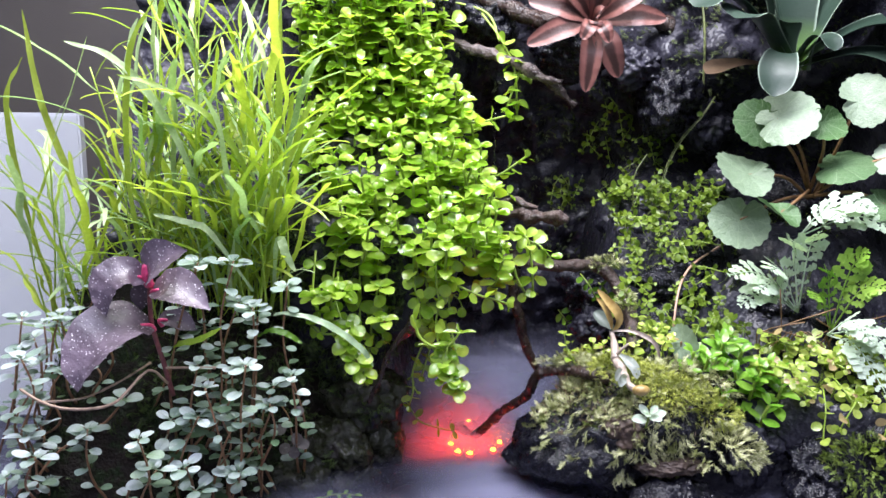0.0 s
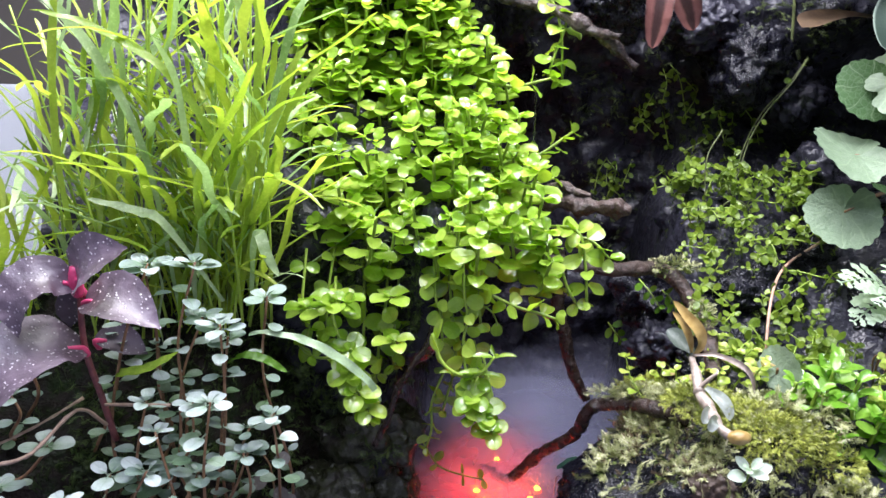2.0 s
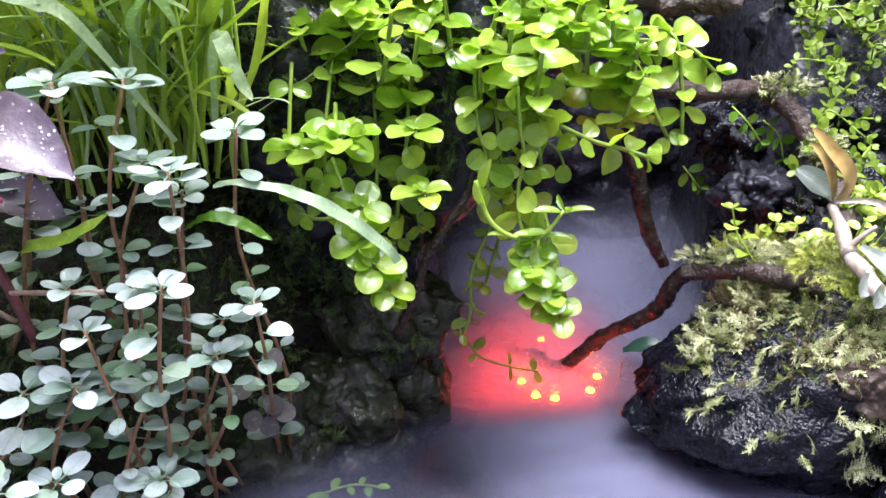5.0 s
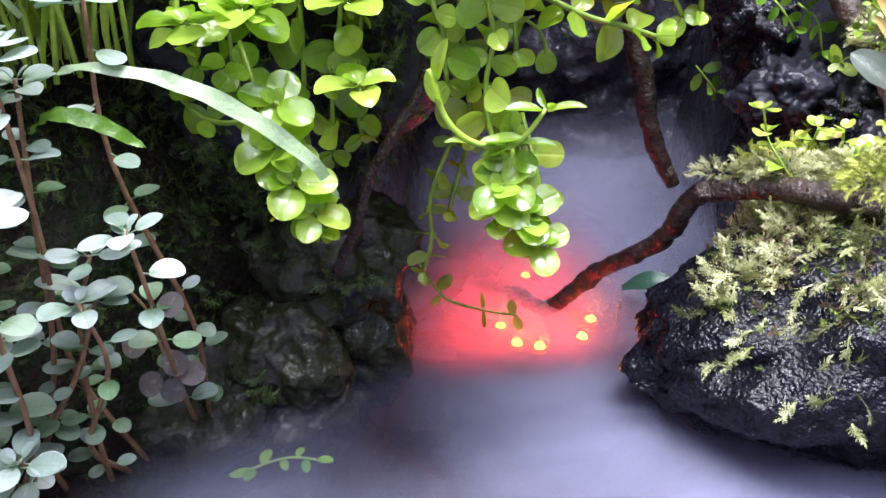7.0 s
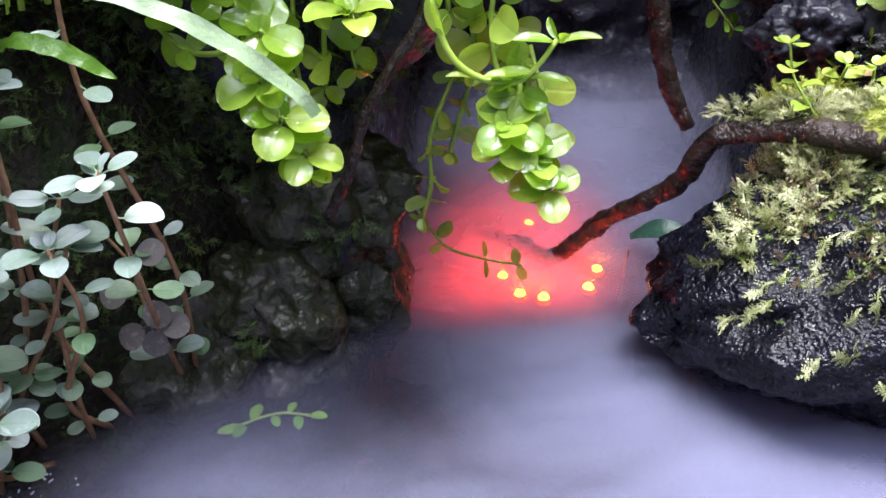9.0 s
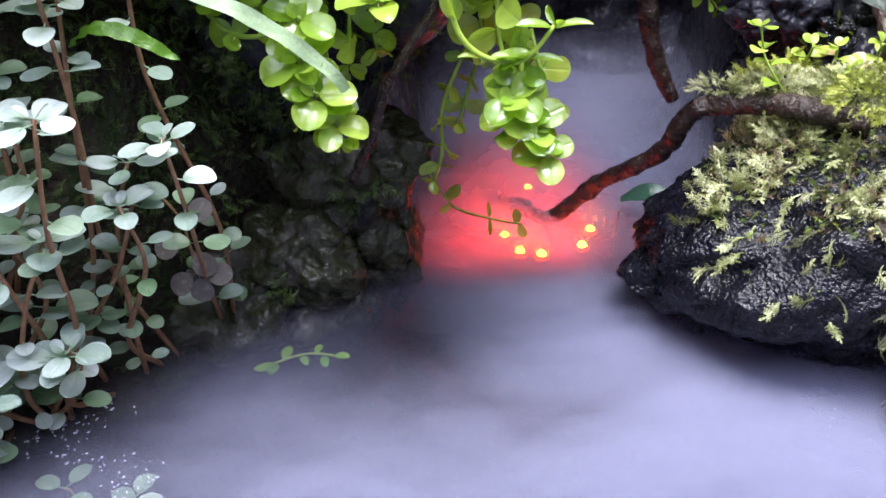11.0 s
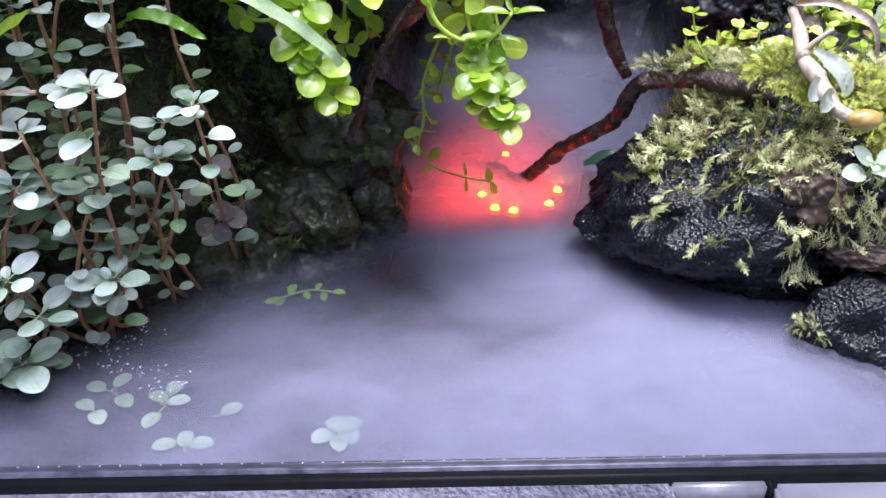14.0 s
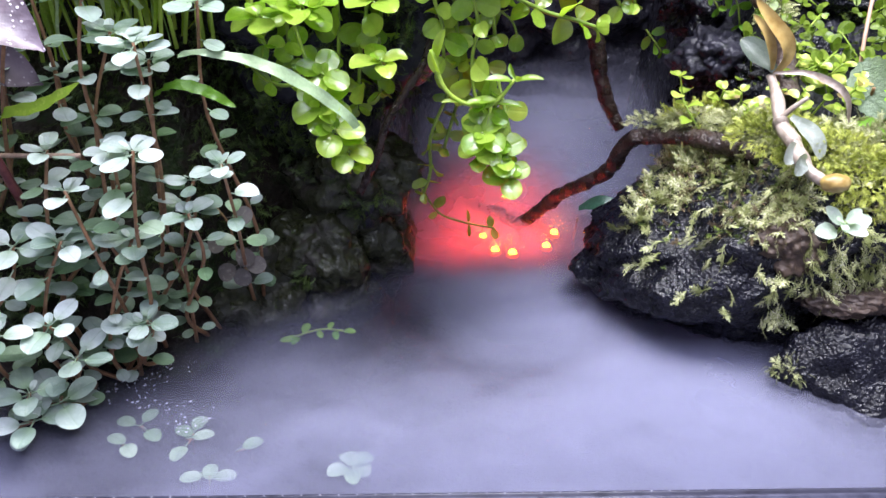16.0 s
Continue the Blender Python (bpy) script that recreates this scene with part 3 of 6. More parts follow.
for x, y in LIGHTS:
    bm = bmesh.new()
    bmesh.ops.create_cone(bm, cap_ends=True, segments=14, radius1=0.00012, radius2=0.00015, depth=0.030, matrix=Matrix.Translation((x, y, -0.0115)))
    socket = part("light_socket", bm, TRIM, maker)
    bm = bmesh.new()
    bmesh.ops.create_uvsphere(bm, u_segments=18, v_segments=12, radius=0.0032, matrix=Matrix.Translation((x, y, 0.0034)) @ Matrix.Diagonal((1, 1, 0.5, 1)))
    part("lens_dome", bm, DOME, socket, "red halo of the light, made as a glowing dome")
    bm = bmesh.new()
    bmesh.ops.create_uvsphere(bm, u_segments=14, v_segments=10, radius=0.0021, matrix=Matrix.Translation((x, y, 0.0044)))
    part("light", bm, LED, socket, "glowing amber light")

# ---------------------------------------------------------------- driftwood
def branch(name, label, pts, radius, material=BARK, roughness=0.35, seed=0.0, parent=None, sides=18):
    bm = bmesh.new()
    path = spline(pts, 16)
    path = [p + noise.noise_vector(p * 70 + Vector((seed, 0, 0))) * 0.0022 * roughness for p in path]
    thick = [0.90 + 0.32 * abs(noise.noise(p * 75 + Vector((seed, 3, 0)))) + 0.10 * noise.noise(p * 260) for p in path]
    n = len(path) - 1
    tube(bm, path, lambda s: radius(s) * thick[round(s * n)], sides, roughness * 0.6, 130, seed)
    if parent:
        return part(name, bm, material, parent, label)
    return single(name, bm, material, label, "branch")


drift = thing("driftwood_branch", "dark wet bent branch leaning from boulder into the mist", "branch", (0.12, 0.575, 0.085))
branch("limb", "",
       [(-0.004, 0.674, 0.010), (0.005, 0.668, 0.012), (0.016, 0.658, 0.0125), (0.028, 0.646, 0.0125), (0.036, 0.640, 0.021), (0.044, 0.635, 0.032), (0.055, 0.622, 0.047), (0.066, 0.612, 0.060), (0.0695, 0.606, 0.072), (0.073, 0.603, 0.079), (0.080, 0.599, 0.083), (0.088, 0.592, 0.086), (0.098, 0.582, 0.088), (0.108, 0.572, 0.089), (0.116, 0.562, 0.090)],
       lambda s: 0.0008 + 0.0022 * smooth_step(0.0, 0.15, s) + 0.0014 * s, seed=1.0, parent=drift)
branch("knot", "small broken knot on the branch", [(0.076, 0.608, 0.075), (0.0755, 0.604, 0.080), (0.075, 0.602, 0.083)], lambda s: 0.0022 - 0.0012 * s, seed=9.0, parent=drift)
branch("twig_stump", "short stump at the branch's bend", [(0.026, 0.650, 0.011), (0.030, 0.648, 0.005), (0.031, 0.648, -0.004)], lambda s: 0.0024 - 0.001 * s, seed=8.0, parent=drift)
branch("hanging_twig", "dark wet twig hanging over the mist", [(0.055, 0.650, 0.162), (0.057, 0.648, 0.150), (0.057, 0.646, 0.127), (0.062, 0.645, 0.107), (0.066, 0.645, 0.091), (0.070, 0.645, 0.079), (0.077, 0.644, 0.067)],
       lambda s: 0.0048 - 0.0014 * s, seed=2.0)
branch("mossy_branch", "brown branch reaching from the plants to the bank", [(0.02, 0.65, 0.162), (0.055, 0.645, 0.155), (0.090, 0.642, 0.151), (0.124, 0.660, 0.147), (0.140, 0.647, 0.128), (0.143, 0.622, 0.113), (0.140, 0.60, 0.100)],
       lambda s: 0.0042 + 0.001 * s, BARK_PALE, seed=3.0)
branch("broken_stub", "broken grey-brown branch stub with frayed bark", [(0.018, 0.672, 0.186), (0.045, 0.650, 0.190), (0.058, 0.643, 0.192), (0.076, 0.631, 0.190), (0.092, 0.621, 0.190)],
       lambda s: 0.0066 - 0.0026 * s + 0.0014 * math.sin(s * 23), BARK_PALE, 1.0, 4.0, None, 26)
branch("broken_stub", "short splintered stub beside the broken branch", [(0.040, 0.652, 0.197), (0.052, 0.645, 0.200), (0.064, 0.639, 0.199), (0.072, 0.636, 0.197)], lambda s: 0.0040 - 0.0026 * s, BARK_PALE, 1.1, 14.0)
branch("upper_branch", "dark wet branch with forked broken end", [(-0.03, 0.71, 0.333), (-0.011, 0.70, 0.324), (0.042, 0.69, 0.307), (0.077, 0.68, 0.290), (0.103, 0.678, 0.270)],
       lambda s: 0.0048 - 0.0016 * s + 0.0008 * math.sin(s * 31), BARK_GREY, 0.9, 5.0)
branch("broken_fork", "short broken side fork of the dark branch", [(0.066, 0.684, 0.297), (0.080, 0.676, 0.291), (0.090, 0.672, 0.288)], lambda s: 0.0036 - 0.0014 * s, BARK_GREY, 0.9, 7.0)
branch("top_branch", "dark wet branch below the roof of the tank", [(0.02, 0.72, 0.36), (0.05, 0.71, 0.345), (0.09, 0.71, 0.335), (0.15, 0.73, 0.345), (0.21, 0.745, 0.325), (0.24, 0.75, 0.30)],
       lambda s: 0.007, BARK, 0.5, 6.0)

# ---------------------------------------------------------------- leaves
def round_leaf(name, material, width=0.85, cup=0.12, point=0.0, fold=0.0, seg=10, stalk=0.08, wave=0.0, droop=0.0):
    """A leaf of unit length along y, from its stalk at the origin; point 0 is round, 1 is drawn out to a tip."""
    bm = bmesh.new()
    rows = []
    for i in range(seg + 1):
        a = math.pi * i / seg
        t = 0.5 - 0.5 * math.cos(a)
        w = 0.5 * width * math.sin(a) ** (1.0 + 0.35 * point) * (1.0 + (0.12 - 0.35 * point) * (2 * t - 1))
        y = stalk + t * (1 - 0.15 * droop * t)
        z = -cup * 0.5 * (2 * t - 1) ** 2 - droop * t * t
        row = []
        for k in (-1, -0.8, -0.45, 0, 0.45, 0.8, 1):
            row.append(bm.verts.new((k * w, y, z + (cup + fold) * k * k * w * 0.8 + wave * abs(k) * math.sin(t * 11 + k))))
        rows.append(row)
    for a, b in zip(rows, rows[1:]):
        for k in range(6):
            bm.faces.new((a[k], a[k + 1], b[k + 1], b[k]))
    bmesh.ops.remove_doubles(bm, verts=bm.verts, dist=1e-5)
    tube(bm, [Vector((0, 0, 0)), Vector((0, stalk * 0.6, -cup * 0.35)), Vector((0, stalk + 0.12, -cup * 0.45 - 0.015))], 0.028, 4)
    return finish(bm, name, material)


LIME_LEAVES = [round_leaf("lime_leaf", LIME, w, c, p, f, 12, 0.08, v) for w, c, f, p, v in ((0.88, 0.10, 0.16, 0.0, 0.02), (0.80, 0.04, 0.22, 0.15, 0.03), (0.94, 0.20, 0.10, 0.0, 0.015), (0.84, -0.14, 0.18, 0.0, 0.03), (0.86, 0.26, 0.16, 0.1, 0.02), (0.78, 0.12, 0.34, 0.1, 0.03), (0.90, -0.06, 0.10, 0.05, 0.035))]
SLIM_LEAVES = [round_leaf("slim_leaf", LIME, w, c, p, f, 12) for w, c, f, p in ((0.42, 0.10, 0.3, 0.5), (0.34, 0.15, 0.4, 0.6))]
SILVER_LEAVES, DARK_LEAVES = [[round_leaf("silver_leaf", m, w, c, p, f, stalk=k) for w, c, f, p, k in ((0.78, 0.10, 0.16, 0.2, 0.26), (0.72, 0.04, 0.14, 0.3, 0.34), (0.86, 0.14, 0.12, 0.05, 0.22), (0.80, -0.08, 0.16, 0.15, 0.28))] for m in (SILVER, SILVER_DARK)]


def stem(points, radius, material, parent, sides=5, steps=5):
    bm = bmesh.new()
    path = spline(points, steps)
    tube(bm, path, radius, sides)
    part("stem", bm, material, parent)
    return path


def along(path, s):
    f = max(0.0, min(0.9999, s)) * (len(path) - 1)
    i = int(f)
    p = path[i].lerp(path[i + 1], f - i)
    return p, (path[i + 1] - path[i]).normalized()


def leafy(points, radius, material, parent, leaves, size, gap, upness=0.7, tip=True, start=0.25, droop=0.0, turn=0.0, facing=(0, 0, 0)):
    """A stem with opposite leaf pairs, each pair turned across the last."""
    path = stem(points, radius, material, parent)
    total = sum((b - a).length for a, b in zip(path, path[1:]))
    n = max(2, int(total * (1 - start) / gap))
    spin = turn + rnd.uniform(0, 3.1)
    for i in range(n + 1):
        s = start + (1 - start) * i / n
        p, d = along(path, s)
        side = d.cross(Vector((0.3, 1, 0.2))).normalized()
        grow = size * (0.70 + 0.40 * rnd.random()) * (0.7 if i == n else 1.0)
        for k in range(2):
            if i < n and rnd.random() < 0.06:
                continue
            w = Matrix.Rotation(spin + math.pi * k + rnd.uniform(-0.45, 0.45), 3, d) @ side
            w = (w + d * (0.35 if i < n else 0.6) - UP * droop).normalized()
            nrm = (d * (1 - upness) + UP * upness + Vector(facing) + jitter(0.24)).normalized()
            if upness > 0.75:
                w = (w - nrm * w.dot(nrm) * 0.85).normalized()
            placed("leaf", rnd.choice(leaves), parent, basis(p, w, nrm, grow))
        spin += math.pi / 2
    if tip:
        p, d = along(path, 1.0)
        for k in range(2):
            w = Matrix.Rotation(spin + math.pi * k, 3, d) @ d.orthogonal()
            placed("leaf", rnd.choice(leaves), parent, basis(p, (w + d).normalized(), d + UP * upness * 0.5, size * 0.55))


# ---------------------------------------------------------------- lime creeping plants
def span(table, z):
    for (za, *a), (zb, *b) in zip(table, table[1:]):
        if z <= zb:
            f = max(0.0, (z - za) / (zb - za))
            return [p + (q - p) * f for p, q in zip(a, b)]
    return table[-1][1:]


MOUND = [(0.10, -0.080, 0.025, 0.572), (0.13, -0.085, 0.040, 0.562), (0.15, -0.090, 0.055, 0.560), (0.18, -0.092, 0.042, 0.560), (0.21, -0.092, 0.038, 0.578), (0.23, -0.093, 0.034, 0.600),
         (0.26, -0.098, 0.024, 0.628), (0.30, -0.104, 0.004, 0.648), (0.38, -0.110, -0.008, 0.662)]


def mound_y(x, z):
    a, b, y = span(MOUND, z)
    c = (x - (a + b) / 2) / ((b - a) / 2)
    return y + 0.022 * c * c


for k in range(16):
    plant, base = None, None
    lane = (k % 4) / 4
    for i in range(15):
        z = 0.375 - 0.235 * ((k // 4) + (i + rnd.random()) / 15) / 4
        a, b, y0 = span(MOUND, z)
        x = a + (b - a) * min(0.99, max(0.01, (lane + rnd.random() * 0.27)))
        tip = Vector((x, mound_y(x, z) + rnd.uniform(-0.009, 0.022), z))
        if z < 0.182 and x < -0.012 and rnd.random() < 0.93:
            continue
        if plant is not None and rnd.random() < 0.92 * (1 - smooth_step(0.150, 0.200, z)):
            continue
        if plant is None:
            base = Vector((x, tip.y + 0.05, z - 0.03))
            plant = thing("creeping_plant", "lime green creeping plant with small glossy round leaves", "plant", base, "lime creeping plants")
        root = tip + Vector((rnd.uniform(-0.015, 0.015), 0.040, -0.026 + rnd.uniform(-0.008, 0.008)))
        mid = (root + tip) / 2 + Vector((0, -0.006, -0.010))
        leafy([root, mid, tip], 0.0009, LIME_STEM, plant, LIME_LEAVES, (0.0120 + 0.0020 * smooth_step(0.17, 0.22, z)) * rnd.uniform(0.85, 1.12), 0.0098, 0.9, True, 0.25, facing=(0, -0.30, 0))

TRAILS = [  # path, leaf size, gap, up, to the front
    ([(-0.058, 0.596, 0.175), (-0.056, 0.585, 0.150), (-0.056, 0.585, 0.135), (-0.057, 0.585, 0.115), (-0.056, 0.585, 0.101)], 0.0125, 0.0095, 0.3, 0.8),
    ([(-0.044, 0.594, 0.175), (-0.044, 0.583, 0.149), (-0.046, 0.583, 0.135), (-0.048, 0.583, 0.122), (-0.049, 0.583, 0.104)], 0.0125, 0.0095, 0.3, 0.8),
    ([(-0.037, 0.596, 0.170), (-0.039, 0.585, 0.138), (-0.041, 0.585, 0.120), (-0.040, 0.585, 0.109)], 0.0115, 0.0100, 0.3, 0.8),
    ([(-0.071, 0.585, 0.178), (-0.074, 0.575, 0.152), (-0.075, 0.575, 0.137), (-0.074, 0.575, 0.126)], 0.0118, 0.0095, 0.5, 0.6),
    ([(-0.085, 0.575, 0.175), (-0.086, 0.565, 0.151), (-0.086, 0.565, 0.142), (-0.082, 0.563, 0.136)], 0.0112, 0.0090, 0.6, 0.5),
    ([(-0.072, 0.574, 0.140), (-0.066, 0.562, 0.127), (-0.061, 0.555, 0.118), (-0.059, 0.549, 0.110), (-0.055, 0.548, 0.101), (-0.050, 0.548, 0.093)], 0.0108, 0.0078, 0.7, 0.45),
    ([(-0.092, 0.574, 0.126), (-0.083, 0.565, 0.121), (-0.075, 0.562, 0.120), (-0.067, 0.562, 0.122), (-0.060, 0.562, 0.125)], 0.0105, 0.0085, 0.5, 0.6),
    ([(-0.019, 0.582, 0.172), (-0.018, 0.572, 0.152), (-0.015, 0.572, 0.142), (-0.014, 0.572, 0.128)], 0.0110, 0.0090, 0.35, 0.75),
    ([(-0.004, 0.578, 0.175), (-0.003, 0.568, 0.153), (-0.001, 0.568, 0.141), (-0.003, 0.568, 0.129), (-0.002, 0.566, 0.116), (0.002, 0.562, 0.104)], 0.0122, 0.0100, 0.35, 0.75),
    ([(-0.001, 0.568, 0.112), (0.002, 0.562, 0.106), (0.005, 0.559, 0.097), (0.009, 0.557, 0.089), (0.013, 0.556, 0.081)], 0.0108, 0.0058, 0.6, 0.55),
    ([(0.006, 0.572, 0.118), (0.004, 0.562, 0.108), (0.001, 0.557, 0.098), (0.000, 0.556, 0.092)], 0.0108, 0.0062, 0.6, 0.55),
    ([(0.008, 0.574, 0.118), (0.011, 0.566, 0.106), (0.013, 0.562, 0.096), (0.010, 0.560, 0.088)], 0.0105, 0.0062, 0.5, 0.6),
    ([(-0.012, 0.590, 0.170), (-0.010, 0.582, 0.150), (-0.008, 0.580, 0.130), (-0.006, 0.580, 0.110)], 0.0120, 0.0090, 0.35, 0.75),
    ([(0.007, 0.585, 0.170), (0.005, 0.575, 0.150), (0.006, 0.575, 0.136)], 0.0125, 0.0095, 0.35, 0.75),
    ([(0.003, 0.580, 0.125), (0.006, 0.572, 0.112), (0.009, 0.568, 0.100)], 0.0112, 0.0085, 0.5, 0.6),
    ([(-0.008, 0.592, 0.112), (-0.012, 0.590, 0.105), (-0.019, 0.590, 0.086), (-0.019, 0.590, 0.070), (-0.022, 0.592, 0.058)], 0.0088, 0.0090, 0.1, 0.8),
    ([(-0.002, 0.600, 0.115), (-0.008, 0.594, 0.098), (-0.013, 0.592, 0.080)], 0.0088, 0.0085, 0.2, 0.8),
]
for pts, size, gap, up, out in TRAILS:
    plant = thing("trailing_plant", "lime green trailing shoot with round leaves hanging down", "plant", pts[0], "lime trailing shoots")
    leafy(pts, 0.0008, LIME_STEM, plant, LIME_LEAVES, size * 0.86, gap * 0.94, up, True, 0.10, 0.0, facing=(0, -out, 0.25))


def leaf_cross(pos, size, up=(0, -0.3, 1), spin=0.4, leaves=LIME_LEAVES):
    """A shoot that ends in two crossed leaf pairs."""
    pos, up = Vector(pos), Vector(up).normalized()
    root = pos + Vector((rnd.uniform(-0.006, 0.006), 0.024, -0.008))
    plant = thing("leafy_shoot", "lime green shoot ending in a cross of leaves", "plant", root, "lime shoot tips")
    stem([root, root.lerp(pos, 0.5) + Vector((0, 0, -0.003)), pos], 0.0008, LIME_STEM, plant)
    side = up.orthogonal().normalized()
    for k in range(6):
        w = Matrix.Rotation(spin + k * math.pi / 2 + rnd.uniform(-0.2, 0.2), 3, up) @ side
        low = k < 4
        placed("leaf", rnd.choice(leaves), plant, basis(pos - up * (0.0 if k % 2 else 0.0012), w + up * (0.08 if low else 0.7), up - w * (0.0 if low else 0.6) + jitter(0.12), size * (rnd.uniform(0.85, 1.1) if low else 0.45)))


for p, size in [((-0.066, 0.552, 0.154), 0.0125), ((-0.038, 0.557, 0.132), 0.0105), ((-0.041, 0.565, 0.153), 0.0105), ((-0.082, 0.556, 0.149), 0.0110)]:
    leaf_cross(p, size, spin=rnd.uniform(0, 1.5))
for p, size in [((-0.061, 0.551, 0.117), 0.0105), ((-0.056, 0.547, 0.108), 0.0105), ((-0.051, 0.547, 0.099), 0.0095), ((0.001, 0.557, 0.102), 0.0100), ((0.007, 0.556, 0.095), 0.0105), ((0.012, 0.555, 0.085), 0.0095), ((-0.060, 0.553, 0.128), 0.0100)]:
    leaf_cross(p, size, (rnd.uniform(-0.3, 0.3), -0.65, 0.75), rnd.uniform(0, 1.5))
bright = thing("trailing_plant", "thin yellow-green shoot with slim pointed young leaves", "plant", (-0.019, 0.563, 0.134), "lime trailing shoots")
path = stem([(-0.019, 0.563, 0.134), (-0.015, 0.561, 0.121), (-0.008, 0.561, 0.114), (0.002, 0.560, 0.112), (0.008, 0.560, 0.116), (0.013, 0.560, 0.123)], lambda s: 0.0011 - 0.0004 * s, GRASS_STEM, bright, 6)
for s, d, size in [(0.06, (0.25, -0.3, 1), 0.013), (0.16, (-0.3, -0.2, 0.8), 0.011), (0.42, (-0.9, -0.3, 0.15), 0.008), (0.45, (0.9, -0.3, 0.25), 0.012), (0.72, (-1, -0.2, 0.1), 0.011), (0.72, (1, -0.2, -0.05), 0.010), (1.0, (-1, -0.25, 0.12), 0.011), (1.0, (1, -0.25, 0.16), 0.0105), (1.0, (0.2, -0.8, 0.35), 0.007), (1.0, (-0.2, 0.6, 0.5), 0.007)]:
    p, _ = along(path, s)
    placed("leaf", rnd.choice(SLIM_LEAVES), bright, basis(p, d, (0, -0.35, 1) if abs(d[0]) > 0.4 else (-0.5, -0.7, 0.2), size))

# ---------------------------------------------------------------- silvery creeping plants
def silver_shoot(base, tip, plant):
    """An upright stem with flat, long-stalked opposite leaf pairs and a cross of leaves on top."""
    path = stem([base, base.lerp(tip, 0.35) + Vector((rnd.uniform(-0.010, 0.010), rnd.uniform(-0.010, 0.004), -0.003)), base.lerp(tip, 0.7) + Vector((rnd.uniform(-0.007, 0.007), rnd.uniform(-0.008, 0.002), 0)), tip], lambda s: 0.0010 - 0.0004 * s, RED_STEM, plant, 6)
    total = sum((b - a).length for a, b in zip(path, path[1:]))
    spin, s = rnd.uniform(0, 3.1), 1.0
    size = (0.0096 + 0.0016 * (1 - smooth_step(0.505, 0.53, tip.y))) * rnd.uniform(0.88, 1.1)
    while s > 0.15:
        p, d = along(path, s)
        axis = (d * 0.25 + UP * 0.9 + Vector((0, -0.16, 0)) + jitter(0.10)).normalized()
        side = axis.orthogonal().normalized()
        grow = size * rnd.uniform(0.72, 1.1) * (0.95 if s > 0.97 else 0.72 + 0.30 * s)
        for k in range(2):
            if s < 0.9 and rnd.random() < 0.15:
                continue
            w = Matrix.Rotation(spin + math.pi * k + rnd.uniform(-0.25, 0.25), 3, axis) @ side
            tilt = rnd.uniform(-0.18, 0.14) if s < 0.9 else rnd.uniform(0.0, 0.2)
            # the darker, greener leaf is picked more often towards the stem's foot
            placed("leaf", rnd.choice(DARK_LEAVES if rnd.random() > 0.12 + 0.88 * s else SILVER_LEAVES), plant, basis(p, w + axis * tilt, axis + w * -tilt + jitter(0.14), grow * rnd.uniform(0.9, 1.1)))
        spin += math.pi / 2 + rnd.uniform(-0.25, 0.25)
        s -= (0.0016 if s > 0.985 else rnd.uniform(0.0115, 0.0170)) / total
    p, d = along(path, 1.0)
    for k in range(2):
        w = Matrix.Rotation(spin + math.pi * k, 3, UP) @ Vector((1, 0, 0))
        placed("leaf", SILVER_LEAVES[0], plant, basis(p, w + UP * 0.9, UP - w * 0.6, size * 0.40))


TIPS = [(-0.152, 0.530, 0.176), (-0.130, 0.530, 0.177), (-0.097, 0.530, 0.161), (-0.128, 0.532, 0.150), (-0.116, 0.530, 0.141), (-0.153, 0.540, 0.133), (-0.095, 0.525, 0.104), (-0.131, 0.520, 0.112), (-0.151, 0.515, 0.114),
        (-0.146, 0.510, 0.101), (-0.149, 0.505, 0.084), (-0.128, 0.515, 0.079), (-0.166, 0.505, 0.082), (-0.178, 0.480, 0.080), (-0.127, 0.510, 0.046), (-0.155, 0.493, 0.056), (-0.170, 0.485, 0.058), (-0.108, 0.530, 0.082), (-0.107, 0.530, 0.095)]
TIPS += [(-0.158, 0.492, 0.022), (-0.150, 0.497, 0.039), (-0.166, 0.488, 0.030), (-0.129, 0.510, 0.044), (-0.155, 0.515, 0.074), (-0.138, 0.515, 0.080), (-0.263, 0.540, 0.122), (-0.240, 0.530, 0.136), (-0.255, 0.505, 0.120), (-0.221, 0.545, 0.155), (-0.239, 0.480, 0.068), (-0.218, 0.505, 0.075), (-0.159, 0.545, 0.170)]
TIPS += [(-0.267, 0.535, 0.138), (-0.251, 0.530, 0.135), (-0.241, 0.530, 0.141), (-0.267, 0.525, 0.118), (-0.250, 0.520, 0.113), (-0.237, 0.520, 0.108), (-0.255, 0.515, 0.096), (-0.254, 0.500, 0.073), (-0.221, 0.500, 0.072), (-0.224, 0.535, 0.108), (-0.201, 0.520, 0.089), (-0.260, 0.485, 0.052)]
TIPS += [(-0.117, 0.520, 0.150), (-0.120, 0.510, 0.116)]
for x, y, z in list(TIPS):
    if rnd.random() < 0.12:
        TIPS.append((x + rnd.uniform(-0.016, 0.012), y + rnd.uniform(-0.006, 0.012), max(0.02, z - rnd.uniform(0.008, 0.04))))
for k in range(2):
    TIPS.append((rnd.uniform(-0.275, -0.195), rnd.uniform(0.482, 0.535), rnd.uniform(0.035, 0.10)))
for i, (x, y, z) in enumerate(TIPS):
    foot = x + rnd.uniform(-0.034, 0.012)
    base = Vector((foot, max(y + 0.008, shore(foot) + 0.010), 0))
    base.z = max(0.0, min(left_height(base.x, base.y), z - 0.02))
    plant = thing("silver_leaf_plant", "small plant with silvery green leaves on red-brown stem", "plant", base, "silvery leaved plants")
    silver_shoot(base, Vector((x, y, z)), plant)

